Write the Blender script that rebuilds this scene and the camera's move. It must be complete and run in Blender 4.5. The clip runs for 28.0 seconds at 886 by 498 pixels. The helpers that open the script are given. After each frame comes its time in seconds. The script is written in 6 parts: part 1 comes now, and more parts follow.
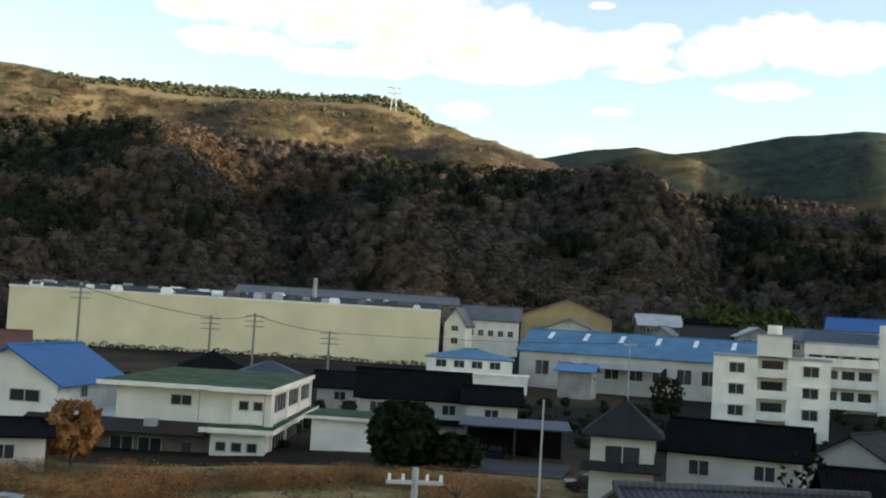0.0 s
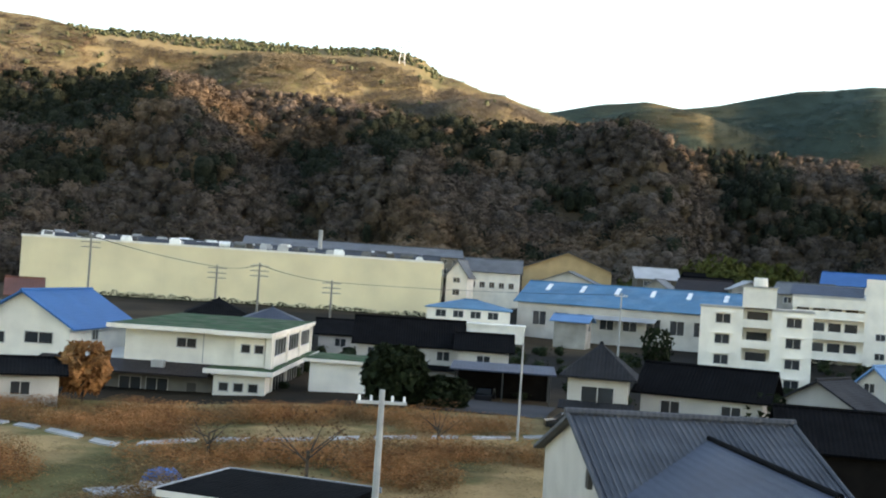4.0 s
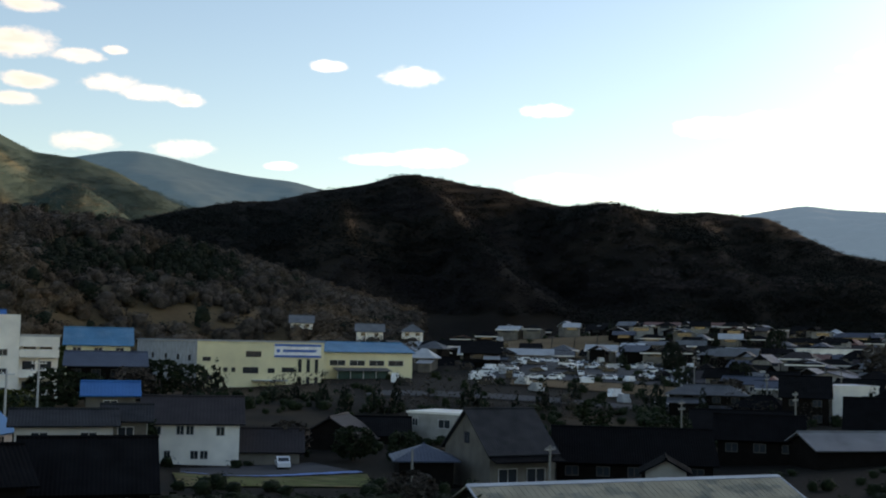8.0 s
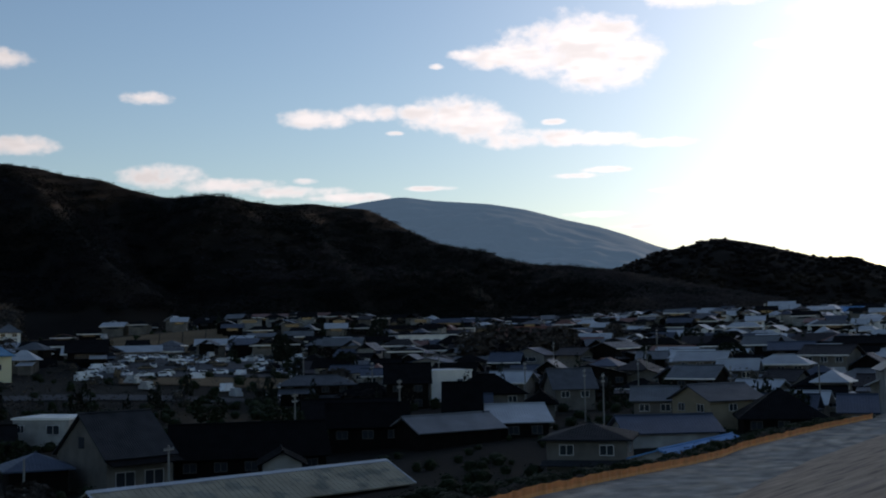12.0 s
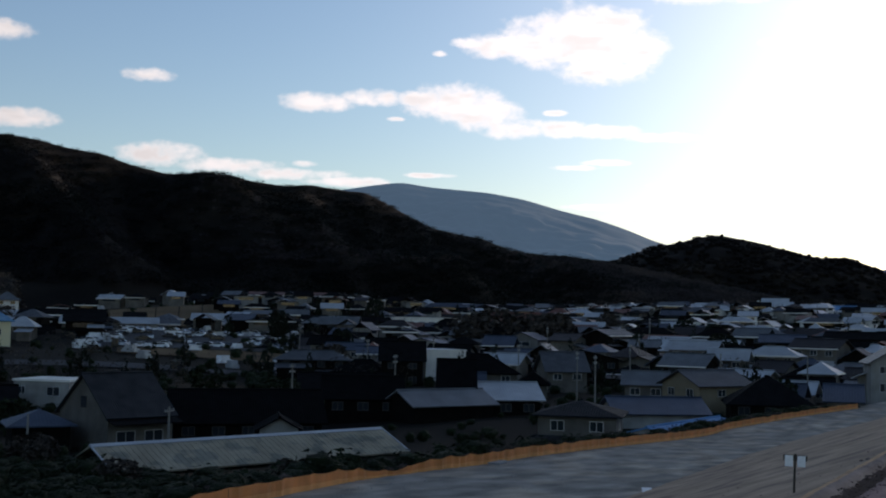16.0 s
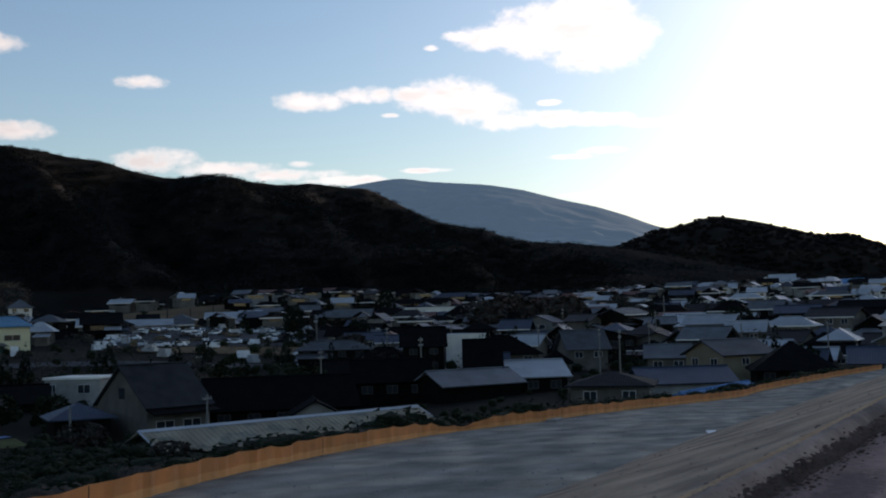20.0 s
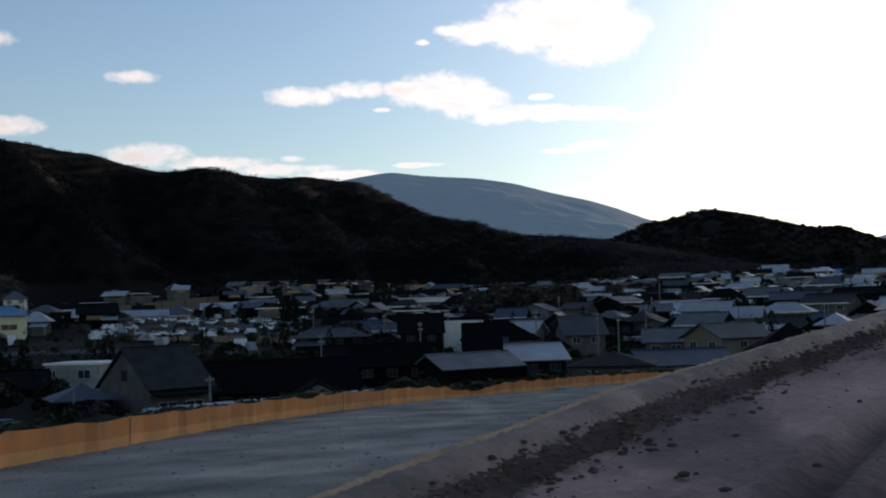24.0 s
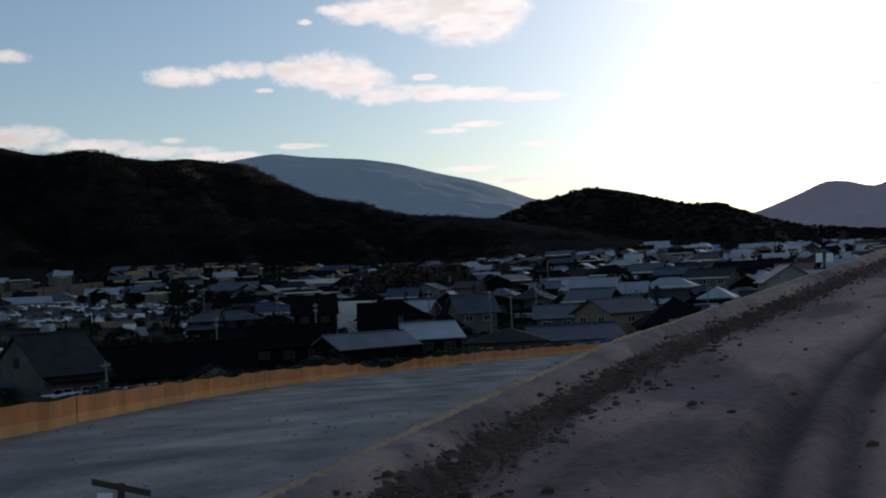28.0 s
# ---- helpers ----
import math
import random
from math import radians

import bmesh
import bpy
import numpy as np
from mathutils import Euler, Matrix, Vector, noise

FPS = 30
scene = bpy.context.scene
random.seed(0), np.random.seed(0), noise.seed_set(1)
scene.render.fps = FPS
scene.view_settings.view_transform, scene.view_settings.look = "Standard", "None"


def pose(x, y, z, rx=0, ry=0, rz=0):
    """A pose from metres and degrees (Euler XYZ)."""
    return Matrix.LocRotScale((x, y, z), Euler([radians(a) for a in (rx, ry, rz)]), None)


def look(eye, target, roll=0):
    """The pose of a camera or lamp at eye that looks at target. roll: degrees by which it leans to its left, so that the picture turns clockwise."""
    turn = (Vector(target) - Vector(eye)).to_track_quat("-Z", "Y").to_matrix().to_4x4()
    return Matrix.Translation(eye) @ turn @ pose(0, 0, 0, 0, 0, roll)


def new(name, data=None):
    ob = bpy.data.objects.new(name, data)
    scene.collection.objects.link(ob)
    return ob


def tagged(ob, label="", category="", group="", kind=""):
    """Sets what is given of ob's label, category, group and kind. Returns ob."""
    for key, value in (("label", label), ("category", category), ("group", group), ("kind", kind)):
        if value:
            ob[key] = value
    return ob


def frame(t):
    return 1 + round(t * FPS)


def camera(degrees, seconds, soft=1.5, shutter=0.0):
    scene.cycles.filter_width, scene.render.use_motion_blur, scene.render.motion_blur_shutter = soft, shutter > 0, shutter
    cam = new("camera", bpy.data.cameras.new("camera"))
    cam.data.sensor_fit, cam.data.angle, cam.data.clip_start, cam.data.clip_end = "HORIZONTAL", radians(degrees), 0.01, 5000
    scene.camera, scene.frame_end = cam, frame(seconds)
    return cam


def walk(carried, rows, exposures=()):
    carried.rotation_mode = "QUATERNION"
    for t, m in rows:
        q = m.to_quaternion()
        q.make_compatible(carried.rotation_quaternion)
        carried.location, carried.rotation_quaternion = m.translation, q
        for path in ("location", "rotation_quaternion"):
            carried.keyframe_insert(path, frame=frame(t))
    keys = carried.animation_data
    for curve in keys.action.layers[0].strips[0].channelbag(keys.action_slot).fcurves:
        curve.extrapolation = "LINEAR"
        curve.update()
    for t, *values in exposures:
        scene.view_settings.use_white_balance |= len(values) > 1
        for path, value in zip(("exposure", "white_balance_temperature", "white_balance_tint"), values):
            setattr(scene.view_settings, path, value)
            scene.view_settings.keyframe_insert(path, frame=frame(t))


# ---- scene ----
# The camera: a small drone that hovers, turns and sinks towards the earth ramp.
# rows: seconds, x, y, z, yaw, pitch, roll
PATH = [
    (0.0, 0.00, 0.00, 20.00, -0.00, 3.43, -3.43),
    (0.5, 0.18, 0.63, 19.84, 0.25, 5.82, -3.48),
    (1.0, 0.55, 0.41, 19.80, 0.41, 6.88, -3.70),
    (1.5, 1.10, -0.76, 19.81, 0.40, 5.54, -4.29),
    (2.0, 1.37, -2.26, 19.77, 0.38, 2.37, -4.22),
    (2.5, 1.39, -3.13, 19.75, 0.15, 0.61, -3.81),
    (4.5, 1.79, -5.84, 19.62, 0.50, 1.42, -3.85),
    (5.0, 1.75, -6.20, 19.59, -2.58, 1.76, -3.76),
    (5.5, 1.45, -6.86, 19.56, -10.29, 2.36, -3.66),
    (6.0, 1.67, -7.11, 19.43, -17.51, 3.55, -3.02),
    (6.5, 1.71, -6.84, 19.43, -25.81, 4.23, -2.22),
    (7.0, 1.17, -6.29, 19.46, -32.48, 4.51, -0.89),
    (7.5, 0.53, -6.94, 19.54, -38.57, 4.51, -0.90),
    (8.0, 0.82, -7.40, 19.55, -42.47, 4.69, -1.13),
    (8.5, 0.45, -7.87, 19.57, -48.06, 4.81, -0.59),
    (9.0, -0.23, -8.08, 19.80, -54.41, 4.65, 0.12),
    (9.5, -0.87, -8.76, 20.01, -58.90, 4.53, 0.25),
    (10.0, -1.50, -9.01, 20.23, -61.19, 4.53, 0.64),
    (10.5, -1.40, -9.81, 20.37, -61.63, 4.66, -0.81),
    (11.0, -1.51, -10.80, 20.44, -61.62, 4.61, -2.14),
    (11.5, -2.20, -10.78, 20.42, -61.74, 4.34, -1.96),
    (12.0, -3.15, -9.05, 20.42, -61.54, 4.23, 1.02),
    (12.5, -3.59, -8.35, 20.34, -61.36, 4.13, 2.65),
    (14.5, -4.59, -10.60, 19.67, -61.66, 3.89, -1.19),
    (15.0, -4.81, -10.68, 19.41, -61.78, 4.18, -1.94),
    (15.5, -5.18, -10.32, 19.14, -61.82, 3.80, -1.56),
    (16.0, -5.84, -9.99, 18.88, -61.85, 3.62, -1.07),
    (16.5, -6.90, -9.01, 18.61, -61.71, 3.30, 1.28),
    (17.0, -7.85, -8.74, 18.49, -61.60, 2.99, 2.74),
    (17.5, -8.52, -8.75, 18.17, -61.46, 2.62, 2.42),
    (18.0, -8.33, -8.53, 17.97, -61.63, 2.93, 1.49),
    (18.5, -8.26, -8.41, 17.54, -61.84, 3.02, 1.02),
    (19.0, -8.18, -8.17, 17.30, -61.70, 3.83, 1.35),
    (19.5, -8.56, -8.01, 17.07, -61.60, 3.89, 1.94),
    (20.0, -8.66, -7.95, 17.00, -61.69, 3.34, 1.47),
    (20.5, -8.57, -7.85, 16.64, -61.61, 3.68, 1.23),
    (21.0, -8.69, -7.77, 16.44, -61.65, 3.68, 1.05),
    (21.5, -8.74, -7.76, 16.25, -61.72, 3.50, 0.75),
    (23.5, -9.43, -7.22, 15.47, -61.96, 3.59, 1.95),
    (24.0, -9.60, -7.18, 15.48, -62.07, 3.06, 1.65),
    (24.5, -9.83, -7.13, 15.49, -61.82, 2.66, 1.73),
    (25.0, -9.98, -7.01, 15.50, -62.08, 2.70, 1.71),
    (25.5, -10.29, -6.96, 15.50, -62.99, 2.70, 2.03),
    (26.0, -10.29, -6.72, 15.47, -66.45, 2.95, 2.11),
    (26.5, -10.44, -6.68, 15.44, -68.02, 3.57, 2.12),
    (27.0, -10.80, -6.69, 15.45, -68.06, 3.61, 2.28),
    (27.5, -11.20, -6.74, 15.42, -67.74, 2.75, 2.18),
    (28.0, -11.66, -6.77, 15.42, -67.61, 1.90, 2.71),
]
cam = camera(41.5, 28.0, soft=2.0)
walk(cam, [(t, pose(x, y, z, 90 + pitch, roll, yaw)) for t, x, y, z, yaw, pitch, roll in PATH],
     exposures=[(0, 2.1, 9900, 17), (1, 1.58, 8000, 13), (2, 1.98, 9900, 19), (2.5, 2.45, 9900, 19), (4.5, 2.8, 9900, 20), (6, 2.5, 9900, 20), (8, 1.55, 9000, 20), (9.5, 0.88, 8500, 20), (11, 0.42, 7400, 20), (15, 0.46, 7150, 20), (18, 0.58, 7350, 20), (24, 0.58, 7350, 20), (26, 0.52, 7350, 20), (28, 0.26, 7350, 20)])

# ------------------------------------------------------------- light
SUN_AZ, SUN_EL = 100.0, 10.0
world = bpy.data.worlds.new("world")
scene.world = world
world.use_nodes = True
wn, wl = world.node_tree.nodes, world.node_tree.links
wn.clear()


def wmath(op, a, b=None, c=None):
    n = wn.new("ShaderNodeMath")
    n.operation = op
    for i, v in enumerate((a, b, c)):
        if v is None:
            continue
        if isinstance(v, (int, float)):
            n.inputs[i].default_value = v
        else:
            wl.new(v, n.inputs[i])
    return n.outputs[0]


sky = wn.new("ShaderNodeTexSky")
sky.sky_type = "NISHITA"
sky.sun_disc = False
sky.sun_elevation = radians(SUN_EL)
sky.sun_rotation = radians(SUN_AZ)
sky.air_density, sky.dust_density, sky.ozone_density = 1.1, 0.3, 2.5
coord = wn.new("ShaderNodeTexCoord")
sep = wn.new("ShaderNodeSeparateXYZ")
wl.new(coord.outputs["Generated"], sep.inputs[0])
az = wmath("MULTIPLY", wmath("ARCTAN2", sep.outputs[0], sep.outputs[1]), 57.2958)
el = wmath("MULTIPLY", wmath("ARCSINE", sep.outputs[2]), 57.2958)


def wnoise(scale, detail, stretch=2.2):
    m = wn.new("ShaderNodeMapping")
    m.inputs["Scale"].default_value = (1, 1, stretch)
    wl.new(coord.outputs["Generated"], m.inputs[0])
    n = wn.new("ShaderNodeTexNoise")
    n.inputs["Scale"].default_value, n.inputs["Detail"].default_value = scale, detail
    n.inputs["Roughness"].default_value = 0.6
    wl.new(m.outputs[0], n.inputs["Vector"])
    return n.outputs["Fac"]


puff, fine, dapple = wnoise(26, 3.5, 1.7), wnoise(90, 4, 1.5), wnoise(24, 2, 3.0)
# the clouds: azimuth, elevation, half width, half height in degrees of each billow
CLOUDS = [(65, 13.5, 2.6, .6), (67.2, 13.7, 3.2, 1.2), (69.3, 14.0, 2.4, 1.6), (71, 13.2, 1.6, 1.2), (69.5, 12.6, 2.2, .9), (63, 13.6, 1.0, .3), (61.5, 13.1, .4, .15),
          (55.6, 10.6, 1.9, .5), (58, 10.9, 1.6, .45), (60.5, 10.9, 1.2, .4), (62.3, 10.7, 2.4, .95), (63.6, 10.2, 2.0, .85), (65.3, 9.5, 1.8, .5), (67.3, 9.5, 1.3, .4), (69.8, 9.4, 1.6, .33), (72.3, 9.1, 1.6, .25), (67.2, 10.3, .6, .15), (59.3, 9.9, .5, .12),
          (40.6, 13.0, 1.5, .5), (47.4, 11.45, 1.1, .36), (41.6, 9.1, 1.7, .45), (48.2, 7.8, 1.9, .55), (51, 7.4, 2.6, .35), (54.3, 7.1, 2.6, .3), (57, 6.8, 2.2, .25), (54.9, 7.6, .6, .2), (61, 7.2, 1.2, .14),
          (68.1, 7.65, 1.3, .15), (72.6, 6.8, 1.0, .13), (69.0, 5.75, 1.5, .16), (72, 5.1, 2.2, .13), (69.7, 7.9, 1.2, .16), (73.5, 15.9, 2.2, .6), (76.6, 15.8, 1.6, .5), (77.8, 13.4, .8, .25),
          (83.9, 13.6, 1.0, .3), (86.9, 8.1, .9, .18), (88.8, 8.5, 1.0, .22), (83, 15, 4, 1.0), (95, 18, 9, 3),
          (22.1, 15.2, 1.5, .35), (22, 13.5, 1.7, .65), (24.6, 13.1, 1.2, .33), (26.3, 13.5, .6, .2), (22.4, 11.8, 1.2, .35), (21.8, 10.9, 1.2, .33), (26.3, 12.0, 1.5, .45), (28, 11.7, 1.7, .42), (29.7, 11.4, .9, .3), (36.5, 13.4, .85, .28),
          (25.1, 9.2, 1.5, .45), (29.6, 9.1, 1.5, .45), (34.3, 8.5, .8, .2), (39.0, 9.0, 1.6, .3),
          (-12.5, 14.4, 2.4, .9), (-10, 14.7, 2.8, 1.3), (-6.5, 14.3, 3.2, 1.5), (-3, 14.2, 3.4, 1.8), (1, 13.9, 3.2, 1.7), (4.5, 13.3, 2.8, 1.3), (8, 13.4, 2.4, .9), (9.5, 14.1, 1.4, .6), (-11, 12.7, 2.8, .65), (-5, 12.2, 4, .65), (2, 12.2, 3.5, .6), (9, 12.3, 2.2, .33),
          (13, 13.5, 2.2, 1.1), (15.5, 14.0, 2.2, 1.1), (18.5, 13.6, 2.4, 1.1), (14.9, 11.6, 1.9, .45), (.5, 10.3, 1.1, .45), (7.7, 10.5, 1.0, .22), (18.6, 16, 1.4, .2), (6.9, 15.5, .6, .18), (-22.3, 16.3, 1, .2), (5.9, 8.9, 1, .28), (-30, 15, 8, 1.8)]
cover = None
for ca, ce, wa, we in CLOUDS:
    dx = wmath("MULTIPLY", wmath("SUBTRACT", az, ca), 1 / wa)
    dy = wmath("MULTIPLY", wmath("SUBTRACT", el, ce), 1 / we)
    d = wmath("MULTIPLY_ADD", dx, dx, wmath("MULTIPLY", dy, dy))
    cover = d if cover is None else wmath("MINIMUM", cover, d)
cover = wmath("SUBTRACT", 1.0, wmath("MINIMUM", cover, 2.4))
cover = wmath("ADD", cover, wmath("MULTIPLY", wmath("SUBTRACT", puff, 0.5), 2.6))
cover = wmath("ADD", cover, wmath("MULTIPLY", wmath("SUBTRACT", fine, 0.5), 1.5))
ramp = wn.new("ShaderNodeMapRange")
ramp.interpolation_type = "SMOOTHSTEP"
ramp.inputs["From Min"].default_value, ramp.inputs["From Max"].default_value = -0.45, 1.05
wl.new(cover, ramp.inputs["Value"])
# the thick middles are greyer than the bright rims
thick = wn.new("ShaderNodeMapRange")
thick.interpolation_type = "SMOOTHSTEP"
thick.inputs["From Min"].default_value, thick.inputs["From Max"].default_value = 0.3, 1.1
wl.new(cover, thick.inputs["Value"])
spots = wn.new("ShaderNodeMapRange")
spots.interpolation_type = "SMOOTHSTEP"
spots.inputs["From Min"].default_value, spots.inputs["From Max"].default_value = 0.40, 0.66
wl.new(dapple, spots.inputs["Value"])
shade = wmath("SUBTRACT", 1.0, wmath("MULTIPLY", wmath("MULTIPLY", thick.outputs[0], spots.outputs[0]), 0.18))
white = wn.new("ShaderNodeVectorMath")
white.operation = "SCALE"
white.inputs[0].default_value = (0.95, 0.99, 1.04)
# the hazy glow of the sky round the low sun
toward = wn.new("ShaderNodeVectorMath")
toward.operation = "DOT_PRODUCT"
toward.inputs[1].default_value = (math.sin(radians(SUN_AZ - 6)) * math.cos(radians(SUN_EL + 2)), math.cos(radians(SUN_AZ - 6)) * math.cos(radians(SUN_EL + 2)), math.sin(radians(SUN_EL + 2)))
wl.new(coord.outputs["Generated"], toward.inputs[0])
# clouds near the sun are the brightest
lit = wmath("MULTIPLY_ADD", wmath("POWER", wmath("MAXIMUM", toward.outputs["Value"], 0.0), 1.8), 5.4, 3.1)
wl.new(wmath("MULTIPLY", lit, shade), white.inputs["Scale"])
halo = wmath("POWER", wmath("MAXIMUM", toward.outputs["Value"], 0.0), 17.0)
glow = wn.new("ShaderNodeVectorMath")
glow.operation = "SCALE"
glow.inputs[0].default_value = (5.6, 5.6, 5.5)
wl.new(halo, glow.inputs["Scale"])
hazy = wn.new("ShaderNodeVectorMath")
hazy.operation = "ADD"
deep = wn.new("ShaderNodeVectorMath")
deep.operation = "MULTIPLY"
deep.inputs[1].default_value = (0.89, 0.97, 1.07)
wl.new(sky.outputs[0], deep.inputs[0])
wl.new(deep.outputs[0], hazy.inputs[0])
wl.new(glow.outputs[0], hazy.inputs[1])
mixed = wn.new("ShaderNodeMix")
mixed.data_type = "RGBA"
wl.new(ramp.outputs[0], mixed.inputs["Factor"])
wl.new(hazy.outputs[0], mixed.inputs["A"])
wl.new(white.outputs[0], mixed.inputs["B"])
bg = wn.new("ShaderNodeBackground")
bg.inputs["Strength"].default_value = 0.107
wl.new(mixed.outputs["Result"], bg.inputs["Color"])
wout = wn.new("ShaderNodeOutputWorld")
wl.new(bg.outputs[0], wout.inputs[0])

sun_data = bpy.data.lights.new("sun", "SUN")
sun_data.energy, sun_data.angle, sun_data.color = 2.3, radians(0.6), (1.0, 0.92, 0.82)
sun = new("sun", sun_data)
sa, se = radians(SUN_AZ), radians(SUN_EL)
sun_dir = Vector((math.sin(sa) * math.cos(se), math.cos(sa) * math.cos(se), math.sin(se)))
sun.matrix_world = look(sun_dir * 400, (0, 0, 0))

# --------------------------------------------------------- materials


def material(name, color, rough=0.8, metal=0.0, dark=0.75, scale=0.6, grain=25.0, bump=0.15, spec=0.4, vary=0.0, wave=None, second=None, glow=None, stretch=None, fuzz=None, rut_shade=None):
    """Two scales of noise over a base colour. vary: change from object to object. wave: (scale, depth, axis) for ribs. second: (colour, scale, share)."""
    m = bpy.data.materials.new(name)
    m.use_nodes = True
    nt = m.node_tree
    n, l = nt.nodes, nt.links
    b = n["Principled BSDF"]
    b.inputs["Roughness"].default_value, b.inputs["Metallic"].default_value = rough, metal
    b.inputs["Specular IOR Level"].default_value = spec
    tc = n.new("ShaderNodeTexCoord")
    src = tc.outputs["Object"]
    wide = src
    if stretch:
        mp = n.new("ShaderNodeMapping")
        mp.inputs["Scale"].default_value = stretch
        l.new(src, mp.inputs[0])
        wide = mp.outputs[0]
    big, small = n.new("ShaderNodeTexNoise"), n.new("ShaderNodeTexNoise")
    for q, s, d, at in ((big, scale, 5, wide), (small, grain, 3, src)):
        q.inputs["Scale"].default_value, q.inputs["Detail"].default_value = s, d
        l.new(at, q.inputs["Vector"])
    add = n.new("ShaderNodeMath")
    add.operation = "MULTIPLY_ADD"
    add.inputs[1].default_value = 0.35
    l.new(small.outputs["Fac"], add.inputs[0])
    l.new(big.outputs["Fac"], add.inputs[2])
    mr = n.new("ShaderNodeMapRange")
    mr.inputs["From Min"].default_value, mr.inputs["From Max"].default_value = 0.45, 0.95
    mr.inputs["To Min"].default_value, mr.inputs["To Max"].default_value = dark, 1.12
    l.new(add.outputs[0], mr.inputs["Value"])
    tone = mr.outputs[0]
    if vary:
        info = n.new("ShaderNodeObjectInfo")
        vr = n.new("ShaderNodeMapRange")
        vr.inputs["To Min"].default_value, vr.inputs["To Max"].default_value = 1 - vary, 1 + vary
        l.new(info.outputs["Random"], vr.inputs["Value"])
        mm = n.new("ShaderNodeMath")
        mm.operation = "MULTIPLY"
        l.new(tone, mm.inputs[0])
        l.new(vr.outputs[0], mm.inputs[1])
        tone = mm.outputs[0]
    if fuzz:
        # leafy texture: light and dark flecks and a deep relief
        fz = n.new("ShaderNodeTexNoise")
        fz.inputs["Scale"].default_value, fz.inputs["Detail"].default_value, fz.inputs["Roughness"].default_value = fuzz[0], 6, 0.75
        l.new(src, fz.inputs["Vector"])
        fr_ = n.new("ShaderNodeMapRange")
        fr_.inputs["From Min"].default_value, fr_.inputs["From Max"].default_value = 0.35, 0.68
        fr_.inputs["To Min"].default_value, fr_.inputs["To Max"].default_value = 0.45, 1.42
        l.new(fz.outputs["Fac"], fr_.inputs["Value"])
        fm = n.new("ShaderNodeMath")
        fm.operation = "MULTIPLY"
        l.new(tone, fm.inputs[0])
        l.new(fr_.outputs[0], fm.inputs[1])
        tone = fm.outputs[0]
    base = n.new("ShaderNodeRGB")
    base.outputs[0].default_value = (*color, 1)
    col = base.outputs[0]
    if second:
        c2, s2, share = second
        q = n.new("ShaderNodeTexNoise")
        q.inputs["Scale"].default_value, q.inputs["Detail"].default_value = s2, 5
        l.new(wide, q.inputs["Vector"])
        r2 = n.new("ShaderNodeMapRange")
        r2.inputs["From Min"].default_value, r2.inputs["From Max"].default_value = 0.62 - share * 0.3, 0.72 - share * 0.3
        l.new(q.outputs["Fac"], r2.inputs["Value"])
        mx = n.new("ShaderNodeMix")
        mx.data_type = "RGBA"
        mx.inputs["B"].default_value = (*c2, 1)
        l.new(r2.outputs[0], mx.inputs["Factor"])
        l.new(col, mx.inputs["A"])
        col = mx.outputs["Result"]
    if rut_shade:
        # rut shade put into the colour where the mesh says so
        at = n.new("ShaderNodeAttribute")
        at.attribute_name = "rut_dark"
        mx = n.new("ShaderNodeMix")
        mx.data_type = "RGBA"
        mx.inputs["B"].default_value = (*rut_shade, 1)
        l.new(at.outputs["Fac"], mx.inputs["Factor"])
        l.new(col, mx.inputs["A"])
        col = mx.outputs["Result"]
    sc = n.new("ShaderNodeVectorMath")
    sc.operation = "SCALE"
    l.new(col, sc.inputs[0])
    l.new(tone, sc.inputs["Scale"])
    l.new(sc.outputs[0], b.inputs["Base Color"])
    height = small.outputs["Fac"]
    if wave:
        w = n.new("ShaderNodeTexWave")
        w.wave_type, w.bands_direction = "BANDS", wave[2]
        w.inputs["Scale"].default_value, w.inputs["Distortion"].default_value = wave[0], 0.15
        l.new(src, w.inputs["Vector"])
        ad = n.new("ShaderNodeMath")
        ad.operation = "MULTIPLY_ADD"
        ad.inputs[1].default_value = wave[1]
        l.new(w.outputs["Fac"], ad.inputs[0])
        l.new(height, ad.inputs[2])
        height = ad.outputs[0]
    bp = n.new("ShaderNodeBump")
    bp.inputs["Strength"].default_value, bp.inputs["Distance"].default_value = (1.0, fuzz[1]) if fuzz else (bump, 0.05)
    if fuzz:
        height = fz.outputs["Fac"]
    l.new(height, bp.inputs["Height"])
    l.new(bp.outputs[0], b.inputs["Normal"])
    # emission that stands in for haze in front of far hills
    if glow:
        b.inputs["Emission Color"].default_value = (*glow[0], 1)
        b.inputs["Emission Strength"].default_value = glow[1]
    return m


